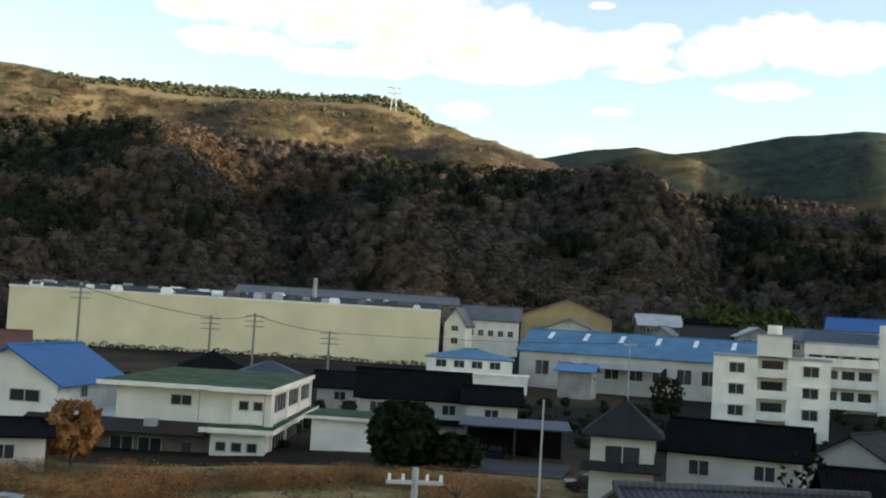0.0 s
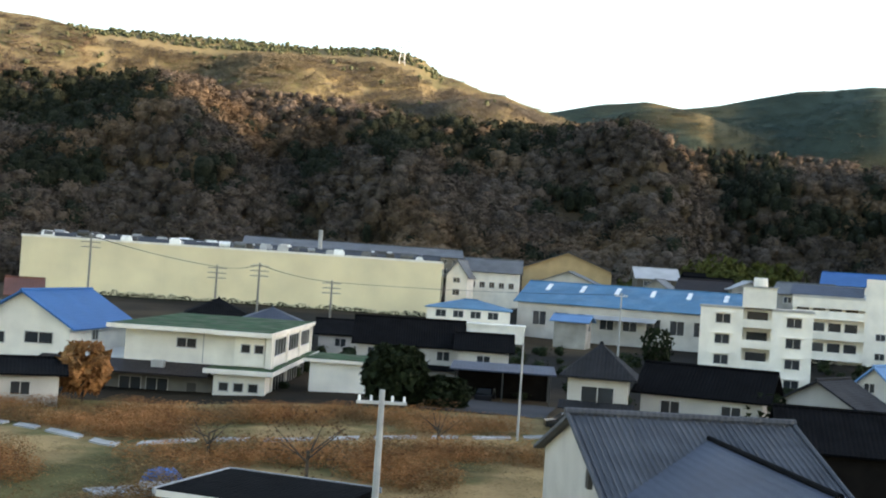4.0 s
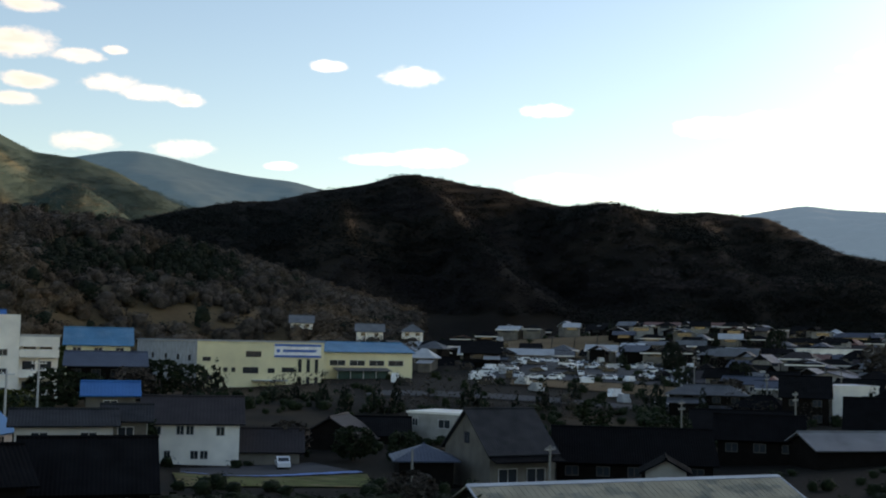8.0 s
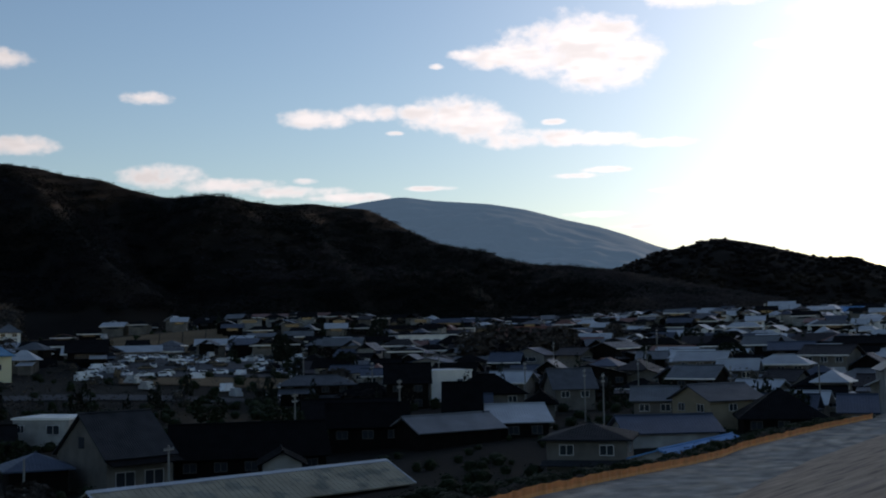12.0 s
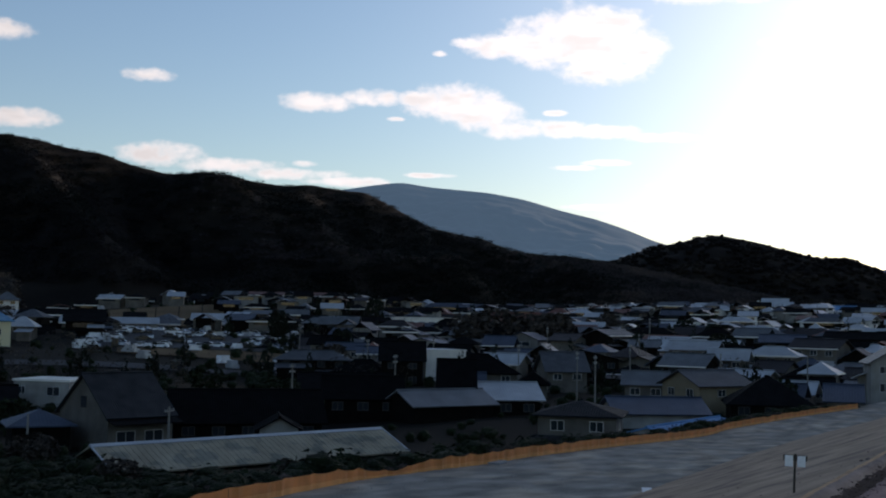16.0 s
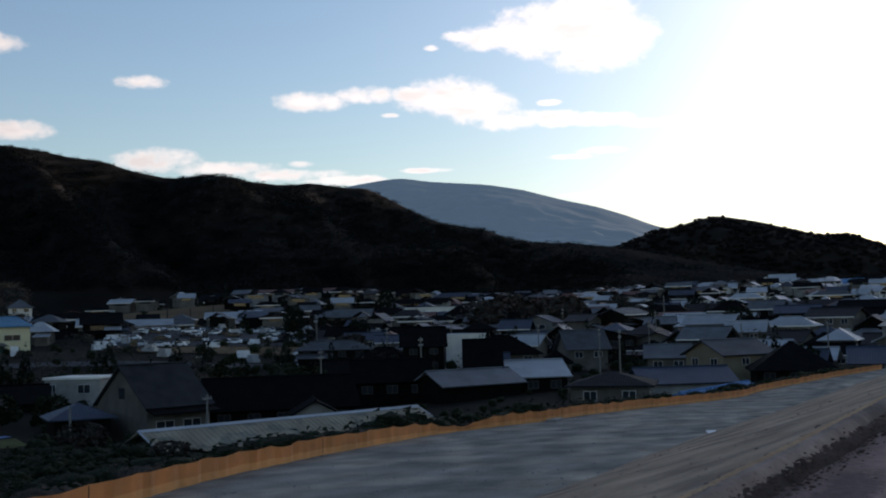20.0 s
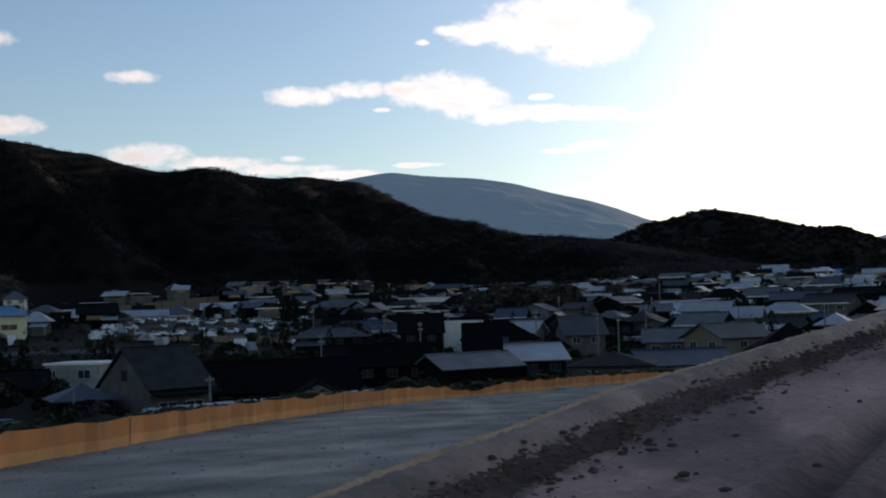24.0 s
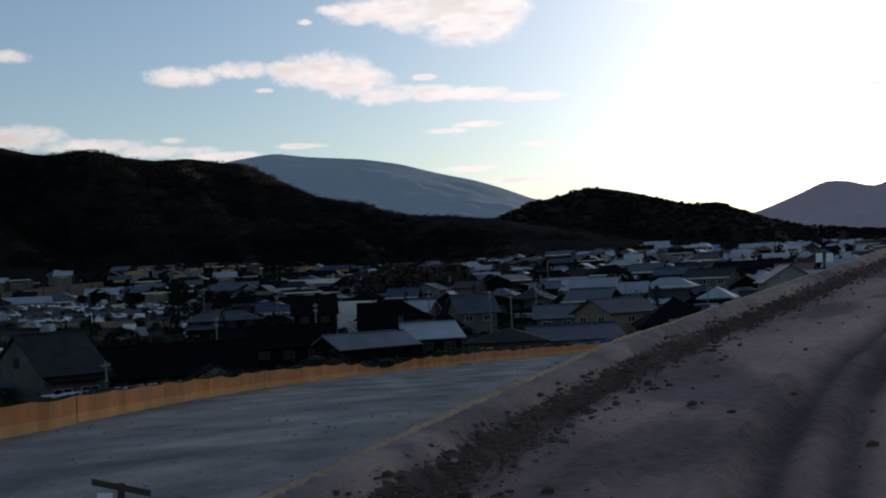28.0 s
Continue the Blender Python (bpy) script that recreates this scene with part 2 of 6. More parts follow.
M = {
    "white": material("white_paint", (0.86, 0.795, 0.70), 0.75, dark=0.8, scale=0.35, vary=0.06),
    "offwhite": material("offwhite_render", (0.54, 0.50, 0.45), 0.85, dark=0.7, scale=0.3, vary=0.12),
    "cream": material("cream_siding", (0.79, 0.665, 0.43), 0.6, dark=0.88, scale=0.12, wave=(1.6, 0.6, "Z"), bump=0.25),
    "plantyellow": material("yellow_render", (0.76, 0.67, 0.42), 0.7, dark=0.85, scale=0.2),
    "beige": material("beige_render", (0.16, 0.14, 0.115), 0.85, dark=0.5, scale=0.4, vary=0.35),
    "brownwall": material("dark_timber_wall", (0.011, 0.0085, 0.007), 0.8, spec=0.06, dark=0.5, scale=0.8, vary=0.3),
    "ochre": material("ochre_board", (0.25, 0.195, 0.125), 0.8, dark=0.7, scale=0.4),
    "concrete": material("concrete", (0.40, 0.39, 0.37), 0.9, dark=0.65, scale=0.5, vary=0.15),
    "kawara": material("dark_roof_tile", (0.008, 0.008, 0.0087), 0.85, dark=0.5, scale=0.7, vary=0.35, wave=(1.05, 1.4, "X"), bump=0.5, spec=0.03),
    "kawara_light": material("grey_roof_tile", (0.088, 0.092, 0.101), 0.65, dark=0.6, scale=0.6, vary=0.2, wave=(1.05, 1.4, "X"), bump=0.5, spec=0.3),
    "kawara_mid": material("weathered_roof_tile", (0.030, 0.031, 0.034), 0.8, dark=0.55, scale=0.6, vary=0.3, wave=(1.05, 1.4, "X"), bump=0.5, spec=0.1),
    "brownroof": material("brown_metal_roof", (0.030, 0.023, 0.023), 0.65, spec=0.2, dark=0.6, scale=0.5, vary=0.25, wave=(0.7, 1.0, "X"), bump=0.4),
    "redroof": material("rust_red_roof", (0.17, 0.06, 0.04), 0.6, dark=0.6, scale=0.4, vary=0.25, wave=(0.7, 1.0, "X"), bump=0.4),
    "slate": material("slate_blue_roof", (0.046, 0.058, 0.083), 0.55, spec=0.25, dark=0.7, scale=0.4, vary=0.2, wave=(0.8, 1.0, "X"), bump=0.4),
    "blueroof": material("blue_metal_roof", (0.045, 0.19, 0.31), 0.5, spec=0.2, dark=0.72, scale=0.25, wave=(0.8, 1.0, "X"), bump=0.4, second=((0.08, 0.22, 0.34), 0.3, 0.4)),
    "bluebright": material("bright_blue_roof", (0.008, 0.115, 0.30), 0.55, spec=0.2, dark=0.85, scale=0.3, wave=(0.8, 1.0, "X"), bump=0.3),
    "bluelight": material("light_blue_roof", (0.11, 0.26, 0.45), 0.8, spec=0.1, dark=0.85, scale=0.3, wave=(0.8, 1.0, "X"), bump=0.3),
    "greenroof": material("green_flat_roof", (0.05, 0.11, 0.055), 0.85, spec=0.06, dark=0.6, scale=0.35, second=((0.10, 0.13, 0.08), 0.5, 0.5)),
    "greyroof": material("grey_sheet_roof", (0.13, 0.135, 0.14), 0.55, dark=0.55, scale=0.3, vary=0.25, wave=(0.8, 1.0, "X"), bump=0.4),
    "paleroof": material("pale_sheet_roof", (0.38, 0.39, 0.40), 0.5, dark=0.75, scale=0.3, vary=0.2, wave=(0.8, 1.0, "X"), bump=0.4),
    "barnroof": material("weathered_cement_sheet", (0.40, 0.335, 0.24), 0.85, spec=0.03, dark=0.65, scale=0.35, second=((0.25, 0.23, 0.18), 0.5, 0.4)),
    "glass": material("window_glass", (0.03, 0.035, 0.04), 0.08, dark=0.9, spec=0.8, bump=0.0),
    "frame": material("aluminium_frame", (0.50, 0.49, 0.47), 0.4, metal=0.6),
    "darkframe": material("dark_frame", (0.06, 0.055, 0.05), 0.5),
    "pole": material("concrete_pole", (0.42, 0.41, 0.39), 0.85, scale=1.5),
    "steel": material("galvanised_steel", (0.55, 0.55, 0.55), 0.45, metal=0.7),
    "wire": material("black_cable", (0.03, 0.03, 0.03), 0.6),
    "darkwood": material("dark_post", (0.05, 0.04, 0.03), 0.8),
    "boardwhite": material("white_board", (0.88, 0.88, 0.87), 0.6),
    "orange": material("orange_net", (0.86, 0.29, 0.075), 0.7, dark=0.7, scale=0.8, grain=60, bump=0.3),
    "gravel": material("gravel_road_stone", (0.36, 0.325, 0.28), 0.95, spec=0.06, dark=0.42, scale=0.45, grain=11, bump=0.9, second=((0.50, 0.42, 0.335), 0.3, 0.45), stretch=(0.7, 1.25, 1)),
    "dirt": material("bare_earth", (0.55, 0.34, 0.28), 0.95, spec=0.06, dark=0.5, scale=0.5, grain=9, bump=0.9, second=((0.31, 0.20, 0.175), 0.6, 0.35), stretch=(0.5, 1.3, 1), rut_shade=(0.17, 0.11, 0.098)),
    "soil": material("dark_earth", (0.155, 0.103, 0.084), 0.95, spec=0.06, dark=0.5, scale=0.8, grain=9, bump=0.9),
    "field": material("dry_field", (0.44, 0.28, 0.13), 0.95, spec=0.06, dark=0.45, scale=0.15, grain=3, bump=0.8, second=((0.16, 0.135, 0.055), 0.10, 0.5)),
    "berm": material("sandy_earth", (0.50, 0.35, 0.245), 0.95, spec=0.06, dark=0.6, scale=0.6, grain=9, bump=0.35, second=((0.34, 0.24, 0.18), 0.5, 0.4)),
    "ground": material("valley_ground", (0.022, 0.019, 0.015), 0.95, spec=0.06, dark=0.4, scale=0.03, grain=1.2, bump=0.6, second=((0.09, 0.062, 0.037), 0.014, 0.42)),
    "sand": material("pale_sand", (0.68, 0.41, 0.24), 0.95, spec=0.06, dark=0.6, scale=0.8, grain=9, bump=0.9),
    "orangelight": material("orange_net_light", (0.95, 0.40, 0.13), 0.7, dark=0.75, scale=0.8, grain=60, bump=0.3),
    # bare twigs with the backlit hills' shade put into the colour
    "shadebare": material("shaded_bare_twigs", (0.017, 0.0145, 0.0135), 0.95, fuzz=(0.25, 1.8), spec=0.06, dark=0.45, scale=0.02, grain=0.4, second=((0.034, 0.027, 0.021), 0.008, 0.4)),
    # the same twigs paled, with the veil of haze put into the colour
    "hazebare": material("hazed_bare_twigs", (0.048, 0.040, 0.038), 0.95, fuzz=(0.25, 1.2), spec=0.06, dark=0.5, scale=0.02, grain=0.4, second=((0.085, 0.062, 0.050), 0.008, 0.4)),
    "hillrusset": material("dark_russet_leaf", (0.105, 0.080, 0.052), 0.9, fuzz=(0.35, 2.0), spec=0.06, dark=0.5, scale=0.05, grain=1),
    "darkroof": material("dark_sheet_roof", (0.035, 0.037, 0.042), 0.7, spec=0.2, dark=0.5, scale=0.2, vary=0.3),
    # the offwhite render in a darker tone, mostly for town houses
    "townpale": material("darker_pale_render", (0.30, 0.28, 0.25), 0.85, dark=0.55, scale=0.4, vary=0.3),
    "bankearth": material("grey_brown_earth", (0.46, 0.315, 0.25), 0.95, spec=0.06, dark=0.55, scale=0.9, grain=9, bump=0.6, second=((0.29, 0.205, 0.17), 0.8, 0.4)),
    # haze tints this floor bluish, and its tan patches imitate sunlit slopes
    "ridgefloor": material("hazed_ridge_floor", (0.052, 0.078, 0.064), 0.95, spec=0.06, dark=0.6, scale=0.01, grain=0.3, bump=0.6, second=((0.13, 0.115, 0.07), 0.006, 0.35)),
    "hallochre": material("ochre_sheet_wall", (0.46, 0.31, 0.16), 0.75, dark=0.75, scale=0.3),
    "lawn": material("winter_lawn", (0.12, 0.13, 0.045), 0.95, spec=0.06, dark=0.5, scale=0.4, grain=5, bump=0.5, second=((0.20, 0.16, 0.08), 0.3, 0.4)),
    "tarp": material("blue_tarpaulin", (0.04, 0.17, 0.46), 0.55, dark=0.7, scale=0.5),
    # hill floor and conifer leaf, darkened by colour for the same backlit shade
    "hillshade": material("shaded_hill_floor", (0.015, 0.0125, 0.010), 0.95, spec=0.05, dark=0.5, scale=0.02, grain=0.5, bump=0.8, second=((0.027, 0.021, 0.015), 0.008, 0.4)),
    "shadeever": material("shaded_conifer_leaf", (0.0065, 0.009, 0.006), 0.85, fuzz=(0.25, 1.8), spec=0.05, dark=0.5, scale=0.02, grain=0.4),
    # lighter copy of the bare twigs, with sunlight put into the colour
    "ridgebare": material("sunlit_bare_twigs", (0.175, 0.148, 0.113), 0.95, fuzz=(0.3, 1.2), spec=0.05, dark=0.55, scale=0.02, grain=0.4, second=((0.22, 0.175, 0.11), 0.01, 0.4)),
    "paddy": material("dry_paddy", (0.17, 0.112, 0.062), 0.95, spec=0.06, dark=0.6, scale=0.05, grain=0.8),
    "asphalt": material("asphalt", (0.075, 0.075, 0.077), 0.9, spec=0.06, dark=0.7, scale=0.2),
    "hillsoil": material("hill_floor", (0.07, 0.052, 0.034), 0.95, spec=0.06, dark=0.5, scale=0.02, grain=0.5, bump=0.8, second=((0.14, 0.095, 0.052), 0.008, 0.5)),
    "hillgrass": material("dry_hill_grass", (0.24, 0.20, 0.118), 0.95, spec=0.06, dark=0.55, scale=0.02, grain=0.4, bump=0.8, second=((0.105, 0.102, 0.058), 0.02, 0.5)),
    "bare": material("bare_twigs", (0.125, 0.102, 0.085), 0.95, fuzz=(0.4, 1.6), spec=0.06, dark=0.4, scale=0.03, grain=0.5, second=((0.185, 0.128, 0.085), 0.014, 0.35)),
    "ever": material("dark_evergreen_leaf", (0.027, 0.034, 0.022), 0.8, fuzz=(0.4, 1.6), spec=0.06, dark=0.5, scale=0.06, grain=0.8),
    # pine leaf lightened by colour for the sun on the crest
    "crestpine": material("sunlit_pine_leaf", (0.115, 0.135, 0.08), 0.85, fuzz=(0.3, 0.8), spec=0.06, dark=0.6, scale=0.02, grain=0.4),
    # leaf green turned bluish to carry the haze before this ridge
    "ridgeleaf": material("hazed_evergreen_leaf", (0.055, 0.092, 0.076), 0.85, fuzz=(0.18, 0.8), spec=0.06, dark=0.55, scale=0.012, grain=0.3, second=((0.085, 0.10, 0.065), 0.006, 0.3)),
    "twig": material("red_brown_twigs", (0.26, 0.15, 0.085), 0.9, fuzz=(1.2, 0.6), spec=0.06, dark=0.5, scale=0.3, grain=3),
    "bamboo": material("yellow_green_leaf", (0.11, 0.125, 0.035), 0.8, fuzz=(0.6, 2.0), spec=0.06, dark=0.5, scale=0.1, grain=0.8),
    "russet": material("russet_leaf", (0.60, 0.255, 0.10), 0.85, fuzz=(1.2, 0.4), spec=0.06, dark=0.45, scale=0.3, grain=3, second=((0.34, 0.19, 0.085), 0.12, 0.45)),
    "drygrass": material("dry_grass", (0.36, 0.265, 0.12), 0.9, fuzz=(4.0, 0.3), spec=0.06, dark=0.5, scale=0.2, grain=4),
    "bark": material("bark", (0.09, 0.07, 0.055), 0.9, spec=0.06, scale=2.0),
    "shrub": material("garden_leaf", (0.026, 0.038, 0.017), 0.7, fuzz=(2.0, 0.5), spec=0.06, dark=0.5, scale=0.8, grain=4),
    # the bluish haze of distance is added to these hills as emission
    "farhill": material("far_hill_hazed", (0.045, 0.058, 0.048), 0.95, spec=0.06, dark=0.5, scale=0.006, grain=0.04, glow=((0.17, 0.38, 0.62), 0.085)),
    "fararea": material("farther_hill_hazed", (0.040, 0.055, 0.060), 0.95, spec=0.06, dark=0.6, scale=0.005, grain=0.03, glow=((0.21, 0.39, 0.62), 0.17)),
    "lasthill": material("last_hill_hazed", (0.045, 0.055, 0.052), 0.95, spec=0.06, dark=0.5, scale=0.006, grain=0.04, glow=((0.30, 0.38, 0.62), 0.14)),
    "linepole": material("weathered_pole", (0.24, 0.22, 0.19), 0.85, scale=1.5),
    "carblack": material("car_paint_black", (0.015, 0.015, 0.018), 0.2, spec=0.7, bump=0),
    "carwhite": material("car_paint_white", (0.85, 0.85, 0.85), 0.25, spec=0.6, bump=0),
    "netgreen": material("green_netting", (0.03, 0.075, 0.06), 0.8, dark=0.6, scale=0.5),
    "rubber": material("rubber", (0.02, 0.02, 0.02), 0.8),
    "signblue": material("sign_blue", (0.05, 0.16, 0.45), 0.5),
}

# ----------------------------------------------------------- helpers


class Mesh:
    """Collects boxes and faces for one mesh."""

    def __init__(self):
        self.v, self.f = [], []

    def face(self, *pts):
        i = len(self.v)
        self.v += [tuple(p) for p in pts]
        self.f.append(tuple(range(i, i + len(pts))))
        return self

    def box(self, x0, x1, y0, y1, z0, z1):
        i = len(self.v)
        self.v += [(x, y, z) for z in (z0, z1) for x, y in ((x0, y0), (x1, y0), (x1, y1), (x0, y1))]
        for q in ((3, 2, 1, 0), (4, 5, 6, 7), (0, 1, 5, 4), (1, 2, 6, 5), (2, 3, 7, 6), (3, 0, 4, 7)):
            self.f.append(tuple(i + k for k in q))
        return self

    def slab(self, a, b, c, d, t):
        """A plate of thickness t below the quad a b c d."""
        n = (Vector(b) - Vector(a)).cross(Vector(d) - Vector(a)).normalized() * t
        i = len(self.v)
        top = [Vector(p) for p in (a, b, c, d)]
        self.v += [tuple(p) for p in top] + [tuple(p - n) for p in top]
        for q in ((0, 1, 2, 3), (7, 6, 5, 4), (0, 4, 5, 1), (1, 5, 6, 2), (2, 6, 7, 3), (3, 7, 4, 0)):
            self.f.append(tuple(i + k for k in q))
        return self

    def tube(self, p, q, r0, r1=None, k=8):
        r1 = r0 if r1 is None else r1
        p, q = Vector(p), Vector(q)
        d = (q - p).normalized()
        u = d.orthogonal().normalized()
        w = d.cross(u)
        i = len(self.v)
        for c, r in ((p, r0), (q, r1)):
            self.v += [tuple(c + (u * math.cos(a) + w * math.sin(a)) * r) for a in (2 * math.pi * j / k for j in range(k))]
        for j in range(k):
            e = (j + 1) % k
            self.f.append((i + j, i + e, i + k + e, i + k + j))
        self.f.append(tuple(i + j for j in reversed(range(k))))
        self.f.append(tuple(i + k + j for j in range(k)))
        return self

    def data(self, name):
        me = bpy.data.meshes.new(name)
        me.from_pydata(self.v, [], self.f)
        me.update()
        return me


def part(name, mesh, mat, parent, label=""):
    me = mesh.data(name) if isinstance(mesh, Mesh) else mesh
    if mat and not me.materials:
        me.materials.append(M[mat])
    ob = new(name, me)
    ob.parent = parent
    if label:
        ob["label"] = label
    return ob


def thing(name, at, label, category, group="", kind=""):
    ob = new(name)
    ob.empty_display_size = 0.5
    ob.matrix_world = at
    return tagged(ob, label, category, group, kind)


def solid(name, mesh, mat, label, category, group="", kind="", at=None):
    me = mesh.data(name) if isinstance(mesh, Mesh) else mesh
    me.materials.append(M[mat])
    ob = new(name, me)
    if at is not None:
        ob.matrix_world = at
    return tagged(ob, label, category, group, kind)


# height of the valley floor: a few known levels, blended
LEVELS = [(-30, 97, 6.3), (0, 98, 7.5), (-15, 62, 7.7), (5, 70, 7.8), (15, 82, 7.2), (14, 46, 7.2), (45, 110, 6.5), (45, 150, 7.0), (-40, 116, 7.0), (-3, 257, 9.5), (-95, 257, 9.5),
          (124, 200, 8.7), (72, 175, 9.5), (82, 117, 3.8), (105, 92, 3.2), (78, 52, 4.6), (117, 36, 4.6), (162, 42, 6.0), (200, 104, 6.5),
          (360, 207, 14.5), (618, 134, 26), (300, 60, 13), (30, 296, 15), (190, 215, 11), (250, 250, 15), (450, 320, 26), (800, 150, 30),
          (0, 420, 17), (0, 20, 7.5), (-60, 20, 8), (1100, 300, 36), (600, 500, 32), (-120, 100, 7), (0, -60, 14), (90, -60, 16), (-90, -60, 13)]
LV = np.array(LEVELS, float)


def floor_z(x, y):
    x, y = np.asarray(x, float), np.asarray(y, float)
    d2 = (x[..., None] - LV[:, 0]) ** 2 + (y[..., None] - LV[:, 1]) ** 2 + 60.0
    w = d2 ** -1.6
    return (w * LV[:, 2]).sum(-1) / w.sum(-1)


def gz(x, y):
    return float(floor_z(x, y))


# ------------------------------------------------- ground, road, ramp
FENCE = [(-60, -14), (-20, 1), (0, 8.9), (7.4, 12.1), (12, 13.6), (15.4, 14.8), (22, 17.0), (30, 18.9), (36, 19.9), (44.5, 21.3), (52, 21.4), (59, 21.2), (66, 21.9), (80, 21.9), (98, 21.4), (118, 22.0), (140, 19.6), (166, 15.5), (240, 10)]
BORDER = [(-60, -10), (-20, -4), (2, 1.0), (10, 3.0), (20, 5.2), (30, 6.4), (45, 8.2), (60, 9.6), (80, 11.4), (110, 13.5), (240, 3)]


def along(table, x):
    return np.interp(x, [p[0] for p in table], [p[1] for p in table])


def fence_y(x):
    return along(FENCE, x)


def border_y(x):
    return np.minimum(along(BORDER, x), fence_y(x) - 2)


EDGE = [(-60, 0.4), (-20, -2.9), (-12, -3.4), (-6, -3.6), (-2, -3.62), (0, -3.68), (3.5, -4.0), (8, -4.5), (16, -5.3), (60, -9.9), (240, -28)]


def edge_y(x):
    return np.minimum(along(EDGE, x), border_y(x) - 1)


def road_z(x):
    return 12.84 - 0.042 * np.clip(x, -60, 110)


def ramp_z(x):
    return 14.53 + 0.054 * np.clip(x, -60, 60)


def sheet(name, X, Y, Z, mat, label, category, kind="structure"):
    """A grid of points as one smooth surface."""
    nu, nv = X.shape
    co = np.stack([X, Y, Z], -1).reshape(-1, 3)
    i = np.arange(nu * nv).reshape(nu, nv)
    f = np.stack([i[:-1, :-1], i[1:, :-1], i[1:, 1:], i[:-1, 1:]], -1).reshape(-1, 4)
    me = bpy.data.meshes.new(name)
    me.vertices.add(len(co))
    me.vertices.foreach_set("co", co.astype(np.float32).ravel())
    me.loops.add(f.size)
    me.loops.foreach_set("vertex_index", f.astype(np.int32).ravel())
    me.polygons.add(len(f))
    me.polygons.foreach_set("loop_start", np.arange(0, f.size, 4, dtype=np.int32))
    me.polygons.foreach_set("use_smooth", np.ones(len(f), dtype=bool))
    me.update(calc_edges=True)
    me.materials.append(M[mat])
    return tagged(new(name, me), label, category, kind=kind)


def rough(X, Y, scale, seed):
    """Cheap smooth noise from a few crossed waves."""
    r = np.random.RandomState(seed)
    out = np.zeros_like(X)
    for k in range(9):
        a = r.uniform(0, 6.28)
        q = scale * r.uniform(0.5, 2.2)
        out += np.sin((X * math.cos(a) + Y * math.sin(a)) * q + r.uniform(0, 6.28)) / 9
    return out


rad = np.concatenate([[0.5], np.geomspace(6, 4900, 90)])
ang = np.linspace(0, 2 * math.pi, 241)
RR, AA = np.meshgrid(rad, ang, indexing="ij")
GX, GY = RR * np.sin(AA), RR * np.cos(AA)


def ground_level(X, Y):
    z = floor_z(X, Y)
    # the works platform falls away beyond the fence, and lies under road and ramp
    inside = np.clip((fence_y(X) + 13 - Y) / 12, 0, 1) * np.clip((200 - X) / 40, 0, 1) * np.clip((X + 75) / 30, 0, 1)
    inside = inside * inside * (3 - 2 * inside)
    return z + (np.maximum(road_z(X) - 0.35, z) - z) * inside


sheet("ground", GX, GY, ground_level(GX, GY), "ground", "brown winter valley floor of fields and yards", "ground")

def RUT(x):
    return 2.25 + 0.012 * np.clip(x + 3, -9, 0) ** 2 + 0.004 * np.clip(x, 0, 30) ** 2


ux = np.concatenate([np.arange(-50, -12, 0.5), np.arange(-12, 6, 0.12), np.arange(6, 60, 0.35), np.arange(60, 185, 1.0)])
for nm, lo, hi, k, mt, lb, ct in (("road", border_y, lambda x: fence_y(x) + 0.9, 40, "gravel", "grey crushed-stone road under construction", "road"),
                                  ("embankment", edge_y, lambda x: border_y(x) + 0.05, 70, "berm", "sandy earth bank between the ramp and the gravel road", "bank"),
                                  ("dirt_ramp", lambda x: edge_y(x) - 12, lambda x: edge_y(x) + 0.02, 170, "dirt", "brown compacted earth ramp with wheel ruts", "ramp")):
    V = np.linspace(0, 1, k)
    UX, VV = np.meshgrid(ux, V, indexing="ij")
    ylo, yhi = lo(UX), hi(UX)
    UY = ylo + (yhi - ylo) * VV
    if nm == "road":
        UZ = road_z(UX) + 0.05 * rough(UX, UY, 0.8, 3)
    elif nm == "embankment":
        s = np.clip(VV * 1.0, 0, 1)
        UZ = ramp_z(UX) + 0.10 * np.exp(-((UY - ylo - 0.05) / 0.5) ** 2) * (1 + 0.3 * rough(UX, UY, 2.0, 6)) + (road_z(UX) + 0.05 * rough(UX, UY, 0.8, 3) - ramp_z(UX)) * s ** 0.9
        UZ = UZ + 0.035 * rough(UX, UY, 2.6, 5) * np.sin(VV * math.pi)
    else:
        d = yhi - UY
        # the flat ramp, and two wheel ruts that swing in towards its edge further on
        UZ = ramp_z(UX) + 0.03 * rough(UX, UY, 3.0, 7) * np.clip(d, 0, 1) + 0.010 * np.random.RandomState(8).normal(0, 1, UX.shape)
        for off in (0.0, 0.42, 1.6):
            rut = RUT(UX) + off
            UZ = UZ - 0.11 * np.exp(-((d - rut) / 0.17) ** 2) + 0.045 * np.exp(-((np.abs(d - rut) - 0.27) / 0.09) ** 2)
    ob = sheet(nm, UX, UY, UZ, mt, lb, ct)
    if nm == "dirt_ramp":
        # mask of the painted rut shade, plus a darker band near the edge
        rut_mask = sum(q * np.exp(-((d - RUT(UX) - off) / wd) ** 2) for off, wd, q in ((0.0, .15, .75), (0.42, .13, .6), (0.2, .3, .25), (1.6, .2, .6), (2.05, .15, .4)))
        rut_mask = np.clip(rut_mask * (1 + 0.5 * rough(UX, UY, 2.2, 71)) + 0.25 * np.exp(-((d - .8) / .35) ** 2) * (1 + rough(UX, UY, 3, 72)), 0, 1)
        ob.data.attributes.new("rut_dark", "FLOAT", "POINT").data.foreach_set("value", rut_mask.astype(np.float32).ravel())

